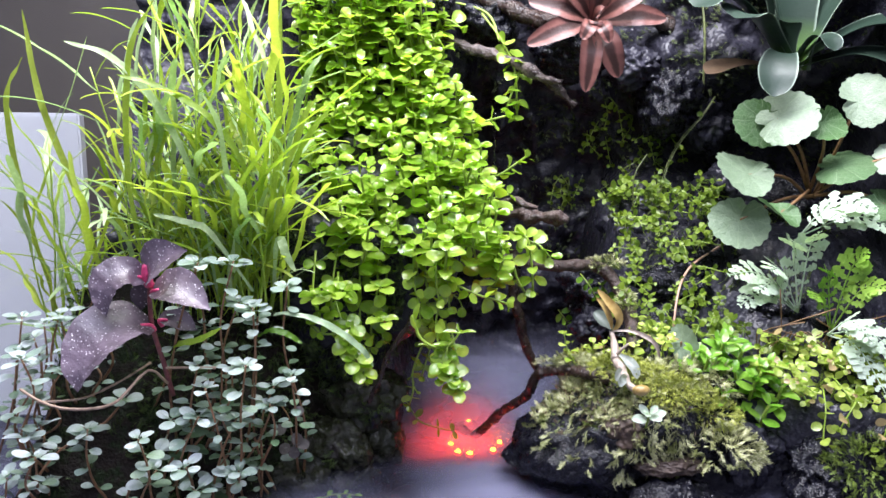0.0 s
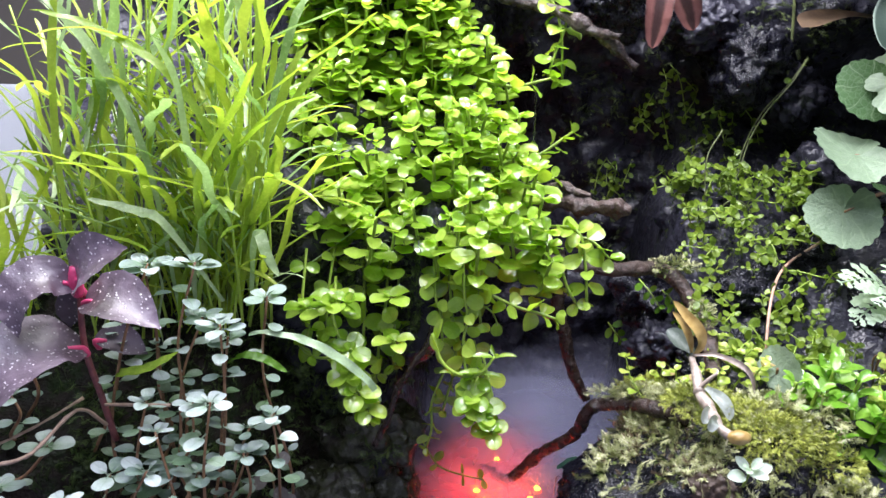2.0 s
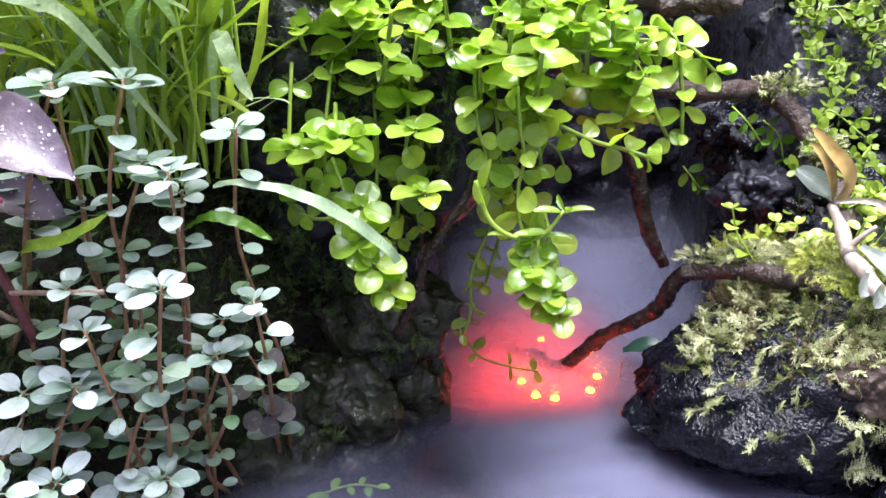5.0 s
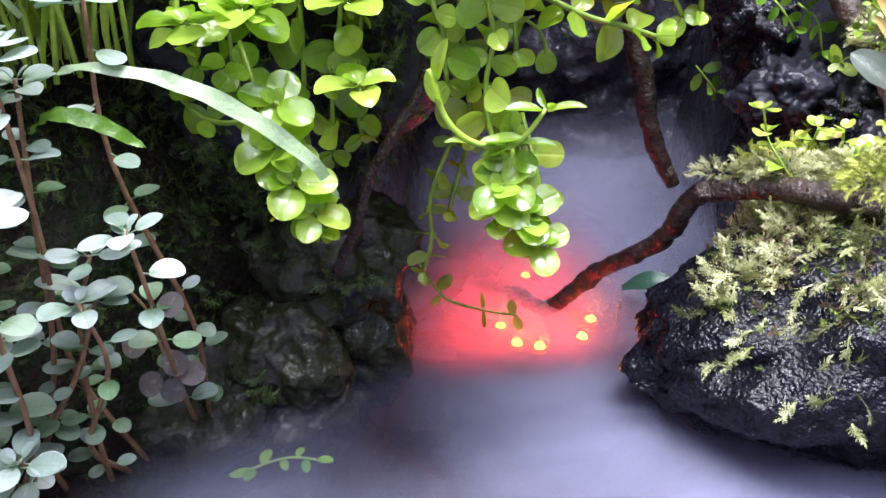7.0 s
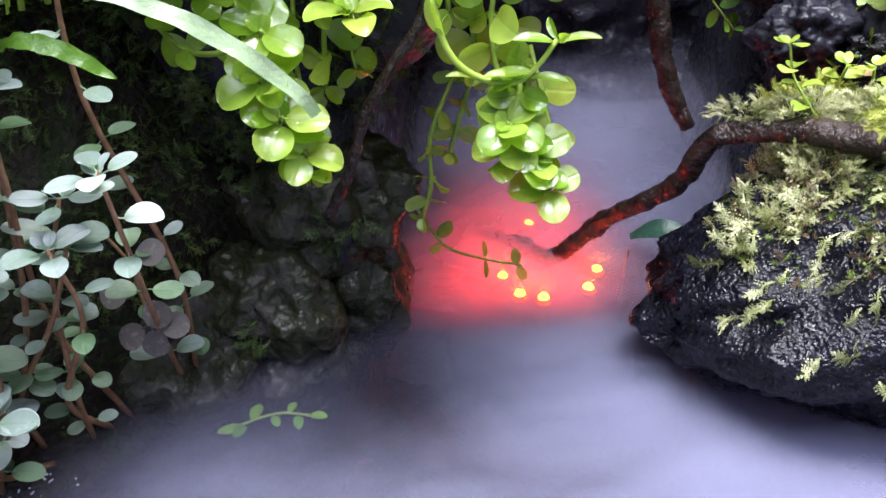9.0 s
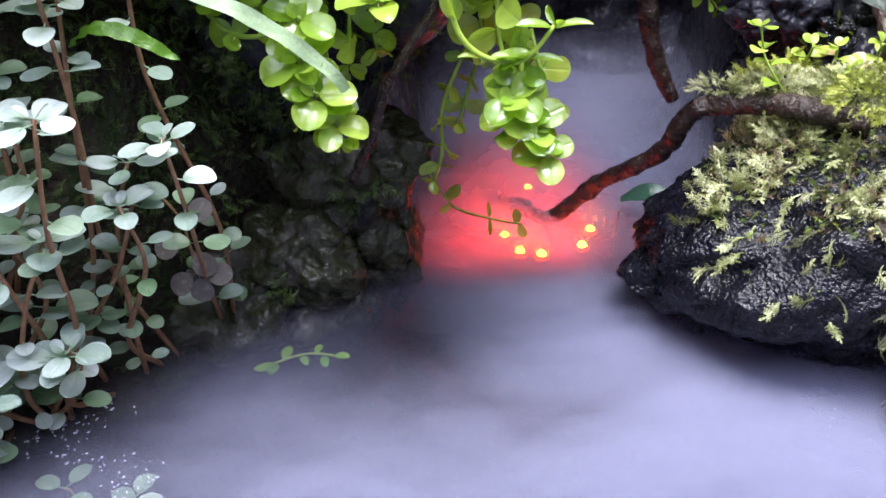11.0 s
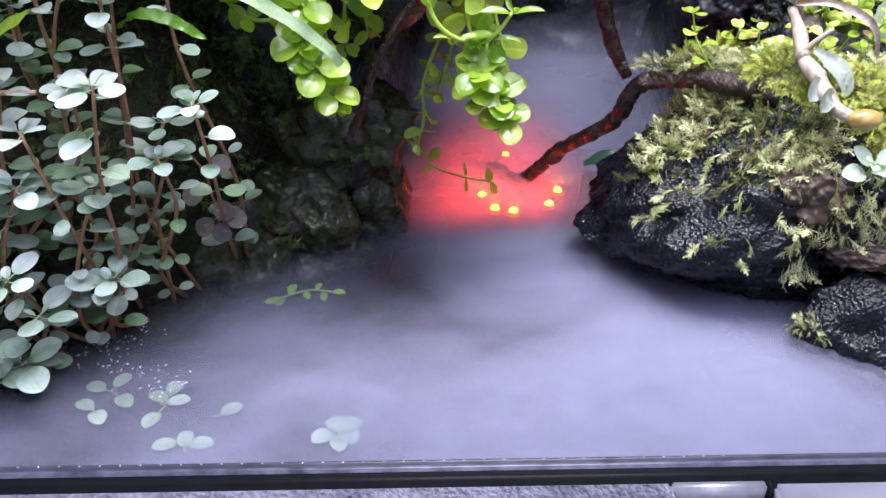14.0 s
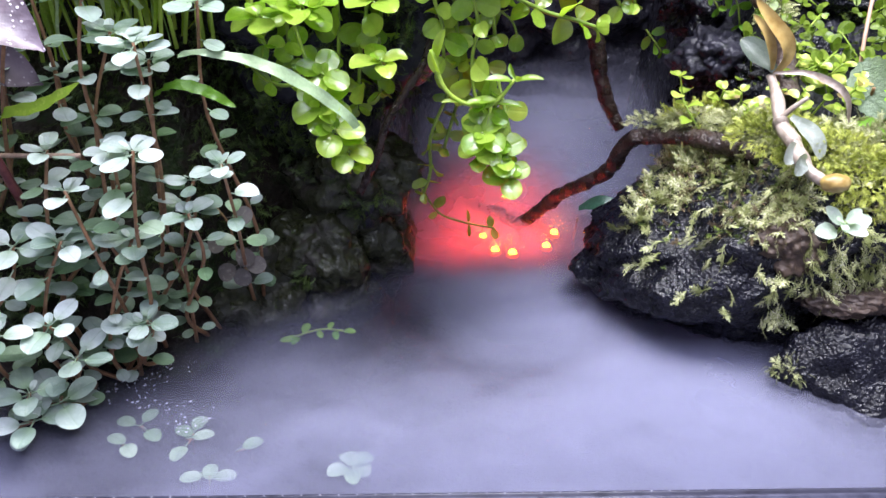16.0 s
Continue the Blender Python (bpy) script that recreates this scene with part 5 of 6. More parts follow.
VEINED_LEAVES = [veined_leaf(0.14), veined_leaf(-0.12), veined_leaf(0.22)]
crown = Vector((0.293, 0.680, 0.203))
veined = thing("round_leaf_plant", "plant with round pale-veined leaves on long red-brown stalks", "plant", crown)
STALK = plain_material("brown_green_stalk", (0.12, 0.055, 0.025), (0.27, 0.16, 0.07), 200, 0.45)
for pos, tipdir, face, size in [
    ((0.236, 0.662, 0.222), (-1, -0.1, 0.05), (0.0, -0.50, 0.86), 0.047), ((0.230, 0.655, 0.188), (-0.2, -0.2, -1), (-0.05, -0.93, 0.35), 0.042), ((0.252, 0.655, 0.266), (0.9, -0.3, 0.4), (-0.35, -0.62, 0.75), 0.050),
    ((0.245, 0.668, 0.262), (-0.5, 0.1, -0.6), (-0.1, -0.9, 0.3), 0.036), ((0.284, 0.648, 0.262), (0.2, -0.3, -0.6), (0.1, -0.9, 0.3), 0.030), ((0.296, 0.645, 0.232), (0.8, -0.5, 0.1), (0.0, -0.45, 0.9), 0.046),
    ((0.312, 0.655, 0.278), (0.7, -0.2, 0.2), (-0.2, -0.8, 0.5), 0.040), ((0.247, 0.622, 0.198), (-0.8, -0.5, 0.1), (0.0, -0.45, 0.9), 0.032), ((0.332, 0.635, 0.240), (0.8, -0.4, 0.1), (0.1, -0.5, 0.85), 0.044), ((0.325, 0.625, 0.205), (0.6, -0.6, -0.1), (0.1, -0.55, 0.8), 0.042)]:
    pos = Vector(pos)
    leaf = placed("leaf", VEINED_LEAVES[len(veined.children) % 3], veined, basis(pos, tipdir, face, size * 0.84))
    bm = bmesh.new()
    mid = crown.lerp(pos, 0.5) + Vector((0, -0.008, 0.006))
    tube(bm, spline([crown + jitter(0.004), mid, pos + Vector((0, 0.002, -0.002))], 8), lambda s: 0.0016 - 0.0006 * s, 7)
    part("stalk", bm, STALK, veined)
small_round = thing("round_leaf_seedling", "small round veined leaf growing from the moss", "plant", (0.176, 0.592, 0.09))
placed("leaf", VEINED_LEAVES[0], small_round, basis((0.172, 0.592, 0.106), (0.4, -0.2, 0.6), (0, -0.6, 0.8), 0.021))
stem([(0.176, 0.594, 0.088), (0.173, 0.594, 0.100), (0.172, 0.592, 0.108)], 0.0008, STALK, small_round)
runner = thing("runner", "thin pink runner hanging from the round-leaved plant", "runner", (0.248, 0.67, 0.19))
stem([(0.248, 0.672, 0.188), (0.225, 0.672, 0.165), (0.208, 0.668, 0.155), (0.190, 0.645, 0.150), (0.177, 0.622, 0.141), (0.170, 0.606, 0.122), (0.169, 0.600, 0.105)], 0.0009, plain_material("pink_runner", (0.35, 0.20, 0.14), (0.5, 0.33, 0.24), 200, 0.4), runner, 6, 7)

# ---------------------------------------------------------------- ferns
FERN = leaf_material("fern_leaf", (0.16, 0.36, 0.03), (0.36, 0.56, 0.09), 0.34, 0.3)
FERN_PALE = leaf_material("silvery_fern_leaf", (0.44, 0.58, 0.38), (0.70, 0.81, 0.68), 0.30, 0.3, gloss=0.6)


def frond(pts, width, face, pairs=11):
    """A fern frond: a midrib and lobed leaflets on both sides."""
    bm = bmesh.new()
    path = spline(pts, 8)
    tube(bm, path, lambda s: 0.0007 - 0.0003 * s, 4)
    for i in range(pairs):
        s = 0.22 + 0.76 * i / (pairs - 1)
        p, d = along(path, s)
        side = d.cross(Vector(face)).normalized()
        up = side.cross(d)
        length = width * math.sin(math.pi * (0.12 + 0.84 * (i / (pairs - 1)) ** 0.8)) * 0.5 + 0.001
        for sign in (-1, 1):
            w = (side * sign * 0.9 + d * 0.5 + up * rnd.uniform(-0.15, 0.2)).normalized()
            across_leaf = w.cross(up).normalized()
            rim = [(0, 0), (0.20, 0.16), (0.34, 0.13), (0.46, 0.31), (0.60, 0.17), (0.76, 0.30), (0.90, 0.15), (1.0, 0.0)]
            loop = [p + w * (length * x) + across_leaf * (length * y) + up * (0.12 * length * x * x * -1) for x, y in rim]
            loop += [p + w * (length * x) - across_leaf * (length * y) + up * (0.12 * length * x * x * -1) for x, y in rim[-2:0:-1]]
            vs = [bm.verts.new(q) for q in loop]
            n = len(vs)
            for k in range(1, n // 2):
                a, b, e, f = vs[k], vs[k + 1] if k + 1 <= n // 2 else None, vs[n - k - 1], vs[n - k]
                if k == 1:
                    bm.faces.new((vs[0], vs[1], vs[n - 1]))
                if e is not b:
                    bm.faces.new((a, b, e, f))
                else:
                    bm.faces.new((a, b, f))
    return bm


for base, fronds, mat, label in [
    ((0.262, 0.612, 0.125), [((0.204, 0.598, 0.156), 0.022), ((0.213, 0.596, 0.134), 0.022), ((0.246, 0.594, 0.182), 0.024), ((0.230, 0.590, 0.162), 0.024), ((0.222, 0.590, 0.146), 0.020), ((0.265, 0.596, 0.188), 0.020)], FERN_PALE, "small silvery fern with lobed fronds"),
    ((0.285, 0.607, 0.112), [((0.302, 0.598, 0.174), 0.022), ((0.275, 0.598, 0.160), 0.016), ((0.315, 0.590, 0.150), 0.020), ((0.265, 0.594, 0.140), 0.016)], FERN, "small upright green fern"),
    ((0.262, 0.622, 0.180), [((0.306, 0.600, 0.204), 0.026), ((0.285, 0.598, 0.196), 0.022), ((0.325, 0.600, 0.188), 0.022)], FERN_PALE, "pale fern with flat spreading fronds"),
    ((0.275, 0.590, 0.115), [((0.300, 0.548, 0.085), 0.024), ((0.290, 0.555, 0.120), 0.020), ((0.315, 0.560, 0.105), 0.024)], FERN_PALE, "silvery fern with drooping fronds")]:
    fern = thing("fern", label, "fern", base, "ferns")
    base = Vector(base)
    for tip, w in fronds:
        tip = Vector(tip)
        mid = base.lerp(tip, 0.55) + Vector((0, 0.004, 0.012))
        part("frond", frond([base, mid, tip], w * 1.2, (0, -0.5, 0.9), 9), mat, fern)
for k in range(14):
    bm = bmesh.new()
    x = rnd.uniform(0.225, 0.300)
    tube(bm, spline([(x, 0.605, 0.095), (x + rnd.uniform(-0.015, 0.015), 0.597, 0.115), (x + rnd.uniform(-0.03, 0.03), 0.590, 0.118 + rnd.uniform(-0.02, 0.03))], 5), 0.0005, 4)
    single("dry_stalk", bm, STALK, "thin dry brown fern stalk", "stalk", group="dry stalks")

# ---------------------------------------------------------------- broad bright plants, yellow creepers, wall creepers
BRIGHT = leaf_material("bright_leaf", (0.15, 0.37, 0.03), (0.33, 0.57, 0.08), 0.36, 0.18, pale=0.2, gloss=0.8)
YELLOW = leaf_material("yellow_green_leaf", (0.30, 0.44, 0.05), (0.58, 0.66, 0.16), 0.38, 0.22, pale=0.25, gloss=0.7, old=(0.50, 0.30, 0.20))
TINY = leaf_material("tiny_green_leaf", (0.10, 0.18, 0.015), (0.27, 0.38, 0.04), 0.36, 0.35)
BRIGHT_LEAVES = [round_leaf("bright_leaf", BRIGHT, w, c, 0.6, f, 12, 0.06) for w, c, f in ((0.50, 0.12, 0.2), (0.58, 0.2, 0.15), (0.52, -0.1, 0.2))]
YELLOW_LEAVES = [round_leaf("yellow_leaf", YELLOW, w, c, 0.1, 0.1, 8, 0.15) for w, c in ((0.85, 0.15), (0.75, -0.1), (0.9, 0.25))]
SPRIG_LEAVES = [round_leaf("sprig_leaf", BRIGHT, w, c, 0.4, 0.12, 8, 0.12) for w, c in ((0.62, 0.12), (0.55, -0.1))]
TINY_LEAVES = [round_leaf("tiny_leaf", TINY, w, c, 0.2, 0.1, 6, 0.1) for w, c in ((0.8, 0.15), (0.7, -0.1))]
for x, y, z in [(0.177, 0.578, 0.100), (0.190, 0.572, 0.096), (0.205, 0.590, 0.108), (0.215, 0.560, 0.086), (0.222, 0.550, 0.072), (0.203, 0.566, 0.090), (0.228, 0.572, 0.094), (0.168, 0.562, 0.090), (0.192, 0.552, 0.080), (0.232, 0.556, 0.084), (0.184, 0.566, 0.100), (0.210, 0.575, 0.102), (0.198, 0.580, 0.106), (0.220, 0.562, 0.092)]:
    z += 0.005
    plant = thing("bright_leaf_plant", "bright green plant with glossy pointed leaves in whorls", "plant", (x, y + 0.012, z - 0.024), "bright leaved plants")
    leafy([(x, y + 0.012, z - 0.024), (x + rnd.uniform(-0.003, 0.003), y + 0.004, z - 0.012), (x, y, z)], 0.0012, LIME_STEM, plant, BRIGHT_LEAVES, 0.0158, 0.0062, 0.75, True, 0.3, facing=(0, -0.25, 0))
for k in range(48):
    x, y = rnd.uniform(0.228, 0.335), rnd.uniform(0.548, 0.600)
    z = 0.080 + (y - 0.55) * 0.45 + rnd.uniform(0.0, 0.018)
    plant = thing("yellow_creeper", "yellow-green creeping plant with small round leaves", "plant", (x, y + 0.012, z - 0.016), "yellow creepers")
    leafy([(x, y + 0.012, z - 0.016), (x + rnd.uniform(-0.01, 0.01), y + 0.004, z - 0.002), (x + rnd.uniform(-0.014, 0.014), y - 0.008, z + rnd.uniform(-0.010, 0.006))], 0.0006, LIME_STEM, plant, YELLOW_LEAVES, 0.0078, 0.0070, 0.8, True, 0.2, facing=(0, -0.3, 0))
for pts in ([(0.262, 0.560, 0.085), (0.258, 0.545, 0.076), (0.255, 0.538, 0.060), (0.256, 0.536, 0.048)], [(0.300, 0.555, 0.085), (0.296, 0.535, 0.080), (0.290, 0.528, 0.062), (0.292, 0.526, 0.046)], [(0.285, 0.550, 0.088), (0.272, 0.535, 0.084), (0.262, 0.530, 0.070)], [(0.320, 0.550, 0.085), (0.312, 0.530, 0.075), (0.308, 0.522, 0.055)]):
    plant = thing("yellow_creeper", "yellow-green creeping shoot hanging over the edge", "plant", pts[0], "yellow creepers")
    leafy(pts, 0.0006, LIME_STEM, plant, YELLOW_LEAVES, 0.0085, 0.0075, 0.6, True, 0.2, facing=(0, -0.4, 0))
bm = bmesh.new()
tube(bm, spline([(0.256, 0.537, 0.050), (0.258, 0.531, 0.036), (0.260, 0.522, 0.022), (0.261, 0.520, 0.0)], 6), 0.0006, 5)
single("hanging_root", bm, STALK, "thin pale root hanging down to the water", "root")
for k in range(105):
    x, y = rnd.uniform(0.118, 0.225), rnd.uniform(0.612, 0.730)
    if x < 0.14 and y > 0.66:
        continue
    z = right_height(x, y) + rnd.uniform(0.016, 0.030)
    plant = thing("wall_creeper", "tiny bright creeping plant clinging to the dark rock", "plant", (x, y, z - 0.012), "wall creepers")
    leafy([(x, y, z - 0.012), (x + rnd.uniform(-0.008, 0.008), y - 0.008, z), (x + rnd.uniform(-0.016, 0.016), y - 0.016, z + rnd.uniform(-0.012, 0.010))], 0.0004, LIME_STEM, plant, TINY_LEAVES, 0.0062 * rnd.uniform(0.7, 1.2), 0.0054, 0.7, True, 0.15, facing=(0, -0.4, 0))

plant = thing("wall_creeper", "thin winding creeper with tiny leaves on the rock", "plant", (0.222, 0.713, 0.278), "wall creepers")
leafy([(0.222, 0.713, 0.278), (0.212, 0.711, 0.262), (0.198, 0.712, 0.244), (0.188, 0.711, 0.225), (0.180, 0.705, 0.203), (0.172, 0.696, 0.190)], 0.0005, DULL_STEM, plant, TINY_LEAVES, 0.0052, 0.014, 0.6, True, 0.05, facing=(0, -0.4, 0))
for k in range(30):
    x, z = rnd.uniform(0.10, 0.215), rnd.uniform(0.185, 0.285)
    hit = WALL.ray_cast(Vector((x, 0.40, z)), Vector((0, 1, 0)))[0]
    if hit and noise.noise(hit * 30) > -0.1:
        plant = thing("wall_creeper", "dull creeping sprig hanging on the wet wall", "plant", hit, "wall creepers")
        leafy([hit, hit + Vector((rnd.uniform(-0.008, 0.008), -0.008, -0.010)), hit + Vector((rnd.uniform(-0.016, 0.016), -0.012, rnd.uniform(-0.040, -0.015)))], 0.0004, LIME_STEM, plant, TINY_LEAVES, 0.0060, 0.0062, 0.6, True, 0.2, facing=(0, -0.4, 0))

# shoots that stray from the lime mound
for pts in ([(0.005, 0.650, 0.262), (0.025, 0.655, 0.258), (0.048, 0.655, 0.263)], [(0.010, 0.650, 0.215), (0.040, 0.670, 0.215), (0.066, 0.682, 0.230)], [(0.010, 0.630, 0.215), (0.032, 0.635, 0.203), (0.050, 0.640, 0.206)],
            [(0.030, 0.700, 0.340), (0.046, 0.690, 0.318), (0.056, 0.685, 0.295), (0.058, 0.680, 0.262)], [(0.046, 0.692, 0.312), (0.060, 0.688, 0.300), (0.054, 0.682, 0.280), (0.050, 0.680, 0.268)], [(0.030, 0.620, 0.180), (0.058, 0.606, 0.182), (0.064, 0.602, 0.165), (0.066, 0.600, 0.142)],
            [(0.040, 0.615, 0.178), (0.066, 0.608, 0.176), (0.078, 0.604, 0.166)], [(0.001, 0.578, 0.156), (0.010, 0.572, 0.153), (0.025, 0.572, 0.146), (0.036, 0.572, 0.143), (0.045, 0.572, 0.140)], [(0.050, 0.605, 0.168), (0.054, 0.600, 0.152), (0.060, 0.600, 0.141)], [(-0.010, 0.700, 0.335), (0.004, 0.692, 0.334), (0.014, 0.690, 0.328)], [(0.000, 0.590, 0.180), (0.020, 0.580, 0.178), (0.042, 0.585, 0.176)],
            [(-0.070, 0.575, 0.160), (-0.068, 0.556, 0.150), (-0.062, 0.550, 0.152)]):
    plant = thing("creeping_plant", "stray lime green shoot with glossy round leaves", "plant", pts[0], "lime creeping plants")
    leafy(pts, 0.0009, LIME_STEM, plant, LIME_LEAVES, 0.0112, 0.0085, 0.7, True, 0.25, facing=(0, -0.2, 0))
plant = thing("small_sprig", "small pale green sprig at the boulder's edge", "plant", (0.101, 0.585, 0.088))
leafy([(0.101, 0.587, 0.086), (0.094, 0.590, 0.096), (0.091, 0.595, 0.102), (0.089, 0.597, 0.111)], 0.0004, LIME_STEM, plant, YELLOW_LEAVES, 0.0075, 0.0065, 0.85, True, 0.3)
plant = thing("pale_sprig", "pale small plant with four leaves in the moss", "plant", (0.132, 0.520, 0.074))
leafy([(0.132, 0.522, 0.072), (0.132, 0.517, 0.080), (0.132, 0.514, 0.085)], 0.0007, LIME_STEM, plant, [round_leaf("pale_leaf", FERN_PALE, 0.6, 0.1, 0.5, 0.15)], 0.0105, 0.006, 0.6, True, 0.5, facing=(0, -0.5, 0))

# ---------------------------------------------------------------- withered orchid on the boulder
HUSK = plain_material("pale_dry_husk", (0.20, 0.15, 0.12), (0.44, 0.37, 0.32), 260, 0.3)
HUSK_LEAF = leaf_material("papery_leaf", (0.32, 0.36, 0.32), (0.50, 0.54, 0.50), 0.4, 0.3)
AMBER = plain_material("amber_dry_leaf", (0.22, 0.13, 0.03), (0.45, 0.33, 0.12), 140, 0.35)
orchid = thing("withered_orchid", "half-withered orchid with pale stem and amber dry leaves", "orchid", (0.127, 0.522, 0.09))
stem([(0.125, 0.522, 0.097), (0.121, 0.528, 0.099), (0.120, 0.535, 0.101), (0.1195, 0.543, 0.104), (0.117, 0.552, 0.108), (0.118, 0.562, 0.114), (0.118, 0.573, 0.120)], lambda s: 0.0019 + 0.0010 * math.sin(math.pi * s) + 0.0003 * math.sin(s * 25), HUSK, orchid, 10, 8)
for s in (0.35, 0.55, 0.78):
    bm = bmesh.new()
    k = [(0.1195, 0.543, 0.104), (0.117, 0.552, 0.108), (0.118, 0.564, 0.1155)][int(s * 3 - 0.6)]
    tube(bm, spline([Vector(k) + Vector((0, 0.0006, -0.0004)), k, Vector(k) + Vector((0, 0.0012, 0.0008))], 3), 0.0031, 10)
    part("sheath", bm, HUSK, orchid, "papery sheath round the stem")
bm = boulder((0.127, 0.519, 0.0985), (0.0056, 0.0040, 0.0036), 61, 0.1, 0.02, 3)
part("bulb", bm, AMBER, orchid, "amber swollen bulb")
GREY_LEAF = leaf_material("grey_green_leaf", (0.09, 0.12, 0.10), (0.15, 0.18, 0.15), 0.25, 0.35, pale=0.2)
for pts, w, mat in [([(0.119, 0.572, 0.122), (0.115, 0.576, 0.1255), (0.1115, 0.579, 0.1285), (0.107, 0.583, 0.132)], 0.0105, GREY_LEAF), ([(0.119, 0.572, 0.121), (0.122, 0.571, 0.128), (0.120, 0.571, 0.135), (0.114, 0.573, 0.142), (0.107, 0.575, 0.150)], 0.0068, AMBER),
                    ([(0.118, 0.573, 0.121), (0.116, 0.571, 0.129), (0.112, 0.571, 0.138), (0.106, 0.572, 0.145)], 0.0045, AMBER), ([(0.118, 0.572, 0.1215), (0.129, 0.566, 0.1235), (0.141, 0.564, 0.119), (0.147, 0.564, 0.113), (0.150, 0.564, 0.103)], 0.0034, HUSK),
                    ([(0.119, 0.549, 0.112), (0.1235, 0.546, 0.109), (0.127, 0.541, 0.105), (0.129, 0.538, 0.099)], 0.0075, HUSK_LEAF), ([(0.120, 0.540, 0.104), (0.117, 0.537, 0.103), (0.114, 0.534, 0.099)], 0.0070, HUSK_LEAF), ([(0.121, 0.532, 0.102), (0.117, 0.527, 0.103), (0.114, 0.524, 0.099)], 0.0060, HUSK_LEAF)]:
    part("leaf", ribbon(pts, lance(w, 0.5), (0.2, -0.9, 0.4), 7, 0.4), mat, orchid)
bm = bmesh.new()
tube(bm, spline([(0.117, 0.553, 0.110), (0.121, 0.552, 0.115), (0.125, 0.551, 0.119)], 4), lambda s: 0.0013 - 0.0005 * s, 7)
part("stub", bm, HUSK, orchid, "dry broken stem stub")
for x, y, z in [(0.118, 0.600, 0.103), (0.119, 0.590, 0.099), (0.112, 0.605, 0.102), (0.146, 0.610, 0.114), (0.154, 0.610, 0.112), (0.160, 0.600, 0.116), (0.159, 0.580, 0.113), (0.147, 0.620, 0.118), (0.123, 0.598, 0.097), (0.139, 0.585, 0.109), (0.150, 0.590, 0.110), (0.165, 0.590, 0.112), (0.134, 0.600, 0.104)]:
    plant = thing("yellow_creeper", "bright small round-leaved creeper growing through the moss", "plant", (x, y + 0.006, z - 0.016), "yellow creepers")
    leafy([(x, y + 0.006, z - 0.016), (x + rnd.uniform(-0.003, 0.003), y + 0.002, z - 0.006), (x, y, z)], 0.0005, LIME_STEM, plant, YELLOW_LEAVES, 0.0072, 0.0060, 0.9, True, 0.3, facing=(0, -0.3, 0))
for pts in ([(0.112, 0.675, 0.138), (0.117, 0.665, 0.132), (0.122, 0.660, 0.124)], [(0.126, 0.670, 0.132), (0.131, 0.662, 0.127), (0.134, 0.660, 0.116)], [(0.100, 0.705, 0.100), (0.104, 0.700, 0.095), (0.108, 0.698, 0.090)]):
    plant = thing("wall_creeper", "small green sprig hanging before the wet rock", "plant", pts[0], "wall creepers")
    leafy(pts, 0.0005, LIME_STEM, plant, SPRIG_LEAVES, 0.0082, 0.0062, 0.5, True, 0.2, facing=(0, -0.5, 0))

# ---------------------------------------------------------------- moss
def moss_sprig(seed, pairs=9):
    """Points and faces of one feathery sprig, unit length along z, bending towards y, with leafy side branchlets."""
    r = random.Random(seed)
    pts, faces = [], []

    def diamond(p, w, up, size, wide):
        c = w.cross(up).normalized() * size * wide
        k = len(pts)
        pts.extend([p, p + w * size * 0.45 + c, p + w * size, p + w * size * 0.45 - c])
        faces.append((k, k + 1, k + 2, k + 3))

    def node(t):
        return Vector((0.07 * math.sin(t * 5 + seed), 0.35 * t * t, t * (1 - 0.18 * t)))

    def leafy_axis(a, d, up, length, count, size):
        side = d.cross(up).normalized()
        for i in range(count):
            p = a + d * length * i / count
            for sign in (-1, 1):
                diamond(p, (d + side * sign * 0.75 + up * r.uniform(-0.2, 0.3)).normalized(), up, size * (1 - 0.5 * i / count), 0.26)
        diamond(a + d * length * 0.9, d, up, size * 0.8, 0.26)

    for i in range(pairs):
        t = (i + 0.6) / pairs
        p, d = node(t), (node(t + 0.05) - node(t - 0.05)).normalized()
        up = d.cross(Vector((1, 0, 0))).normalized()
        diamond(p, (d + up * 0.3).normalized(), up, 0.11, 0.3)
        if t < 0.25 or t > 0.86:
            leafy_axis(p, d, up, 0.07, 1, 0.08)
            continue
        for sign in (-1, 1):
            if r.random() < 0.85:
                w = (Vector((sign, 0, 0)) * 0.9 + d * 0.75 + up * r.uniform(-0.15, 0.25)).normalized()
                leafy_axis(p, w, up, (0.34 - 0.25 * t) * r.uniform(0.7, 1.15), 3, 0.085)
    for i in range(5):
        a, b = node(i / 5), node((i + 1) / 5)
        k = len(pts)
        pts += [a + Vector((-0.016, 0, 0)), a + Vector((0.016, 0, 0)), b + Vector((0.013, 0, 0)), b + Vector((-0.013, 0, 0))]
        faces.append((k, k + 1, k + 2, k + 3))
    return pts, faces


SPRIGS = [moss_sprig(k, 8 + k % 4) for k in range(8)]


def moss_material(name, dark, light, tip):
    n = Nodes(name)
    r = n.add("ShaderNodeNewGeometry").outputs["Random Per Island"]
    c = n.ramp(r, [(0.0, dark), (0.6, light), (1.0, tip)])
    c = n.mix(n.ramp(n.noise(75, 4, 0.65, n.place()), [(0.40, (0.0,) * 3), (0.56, (1.0,) * 3)]), tuple(0.8 * v for v in dark), c)
    t = n.add("ShaderNodeBsdfTranslucent")
    n.set(t.inputs[0], c)
    return n.done(n.blend(0.3, n.principled(c, 0.55), t.outputs[0]))


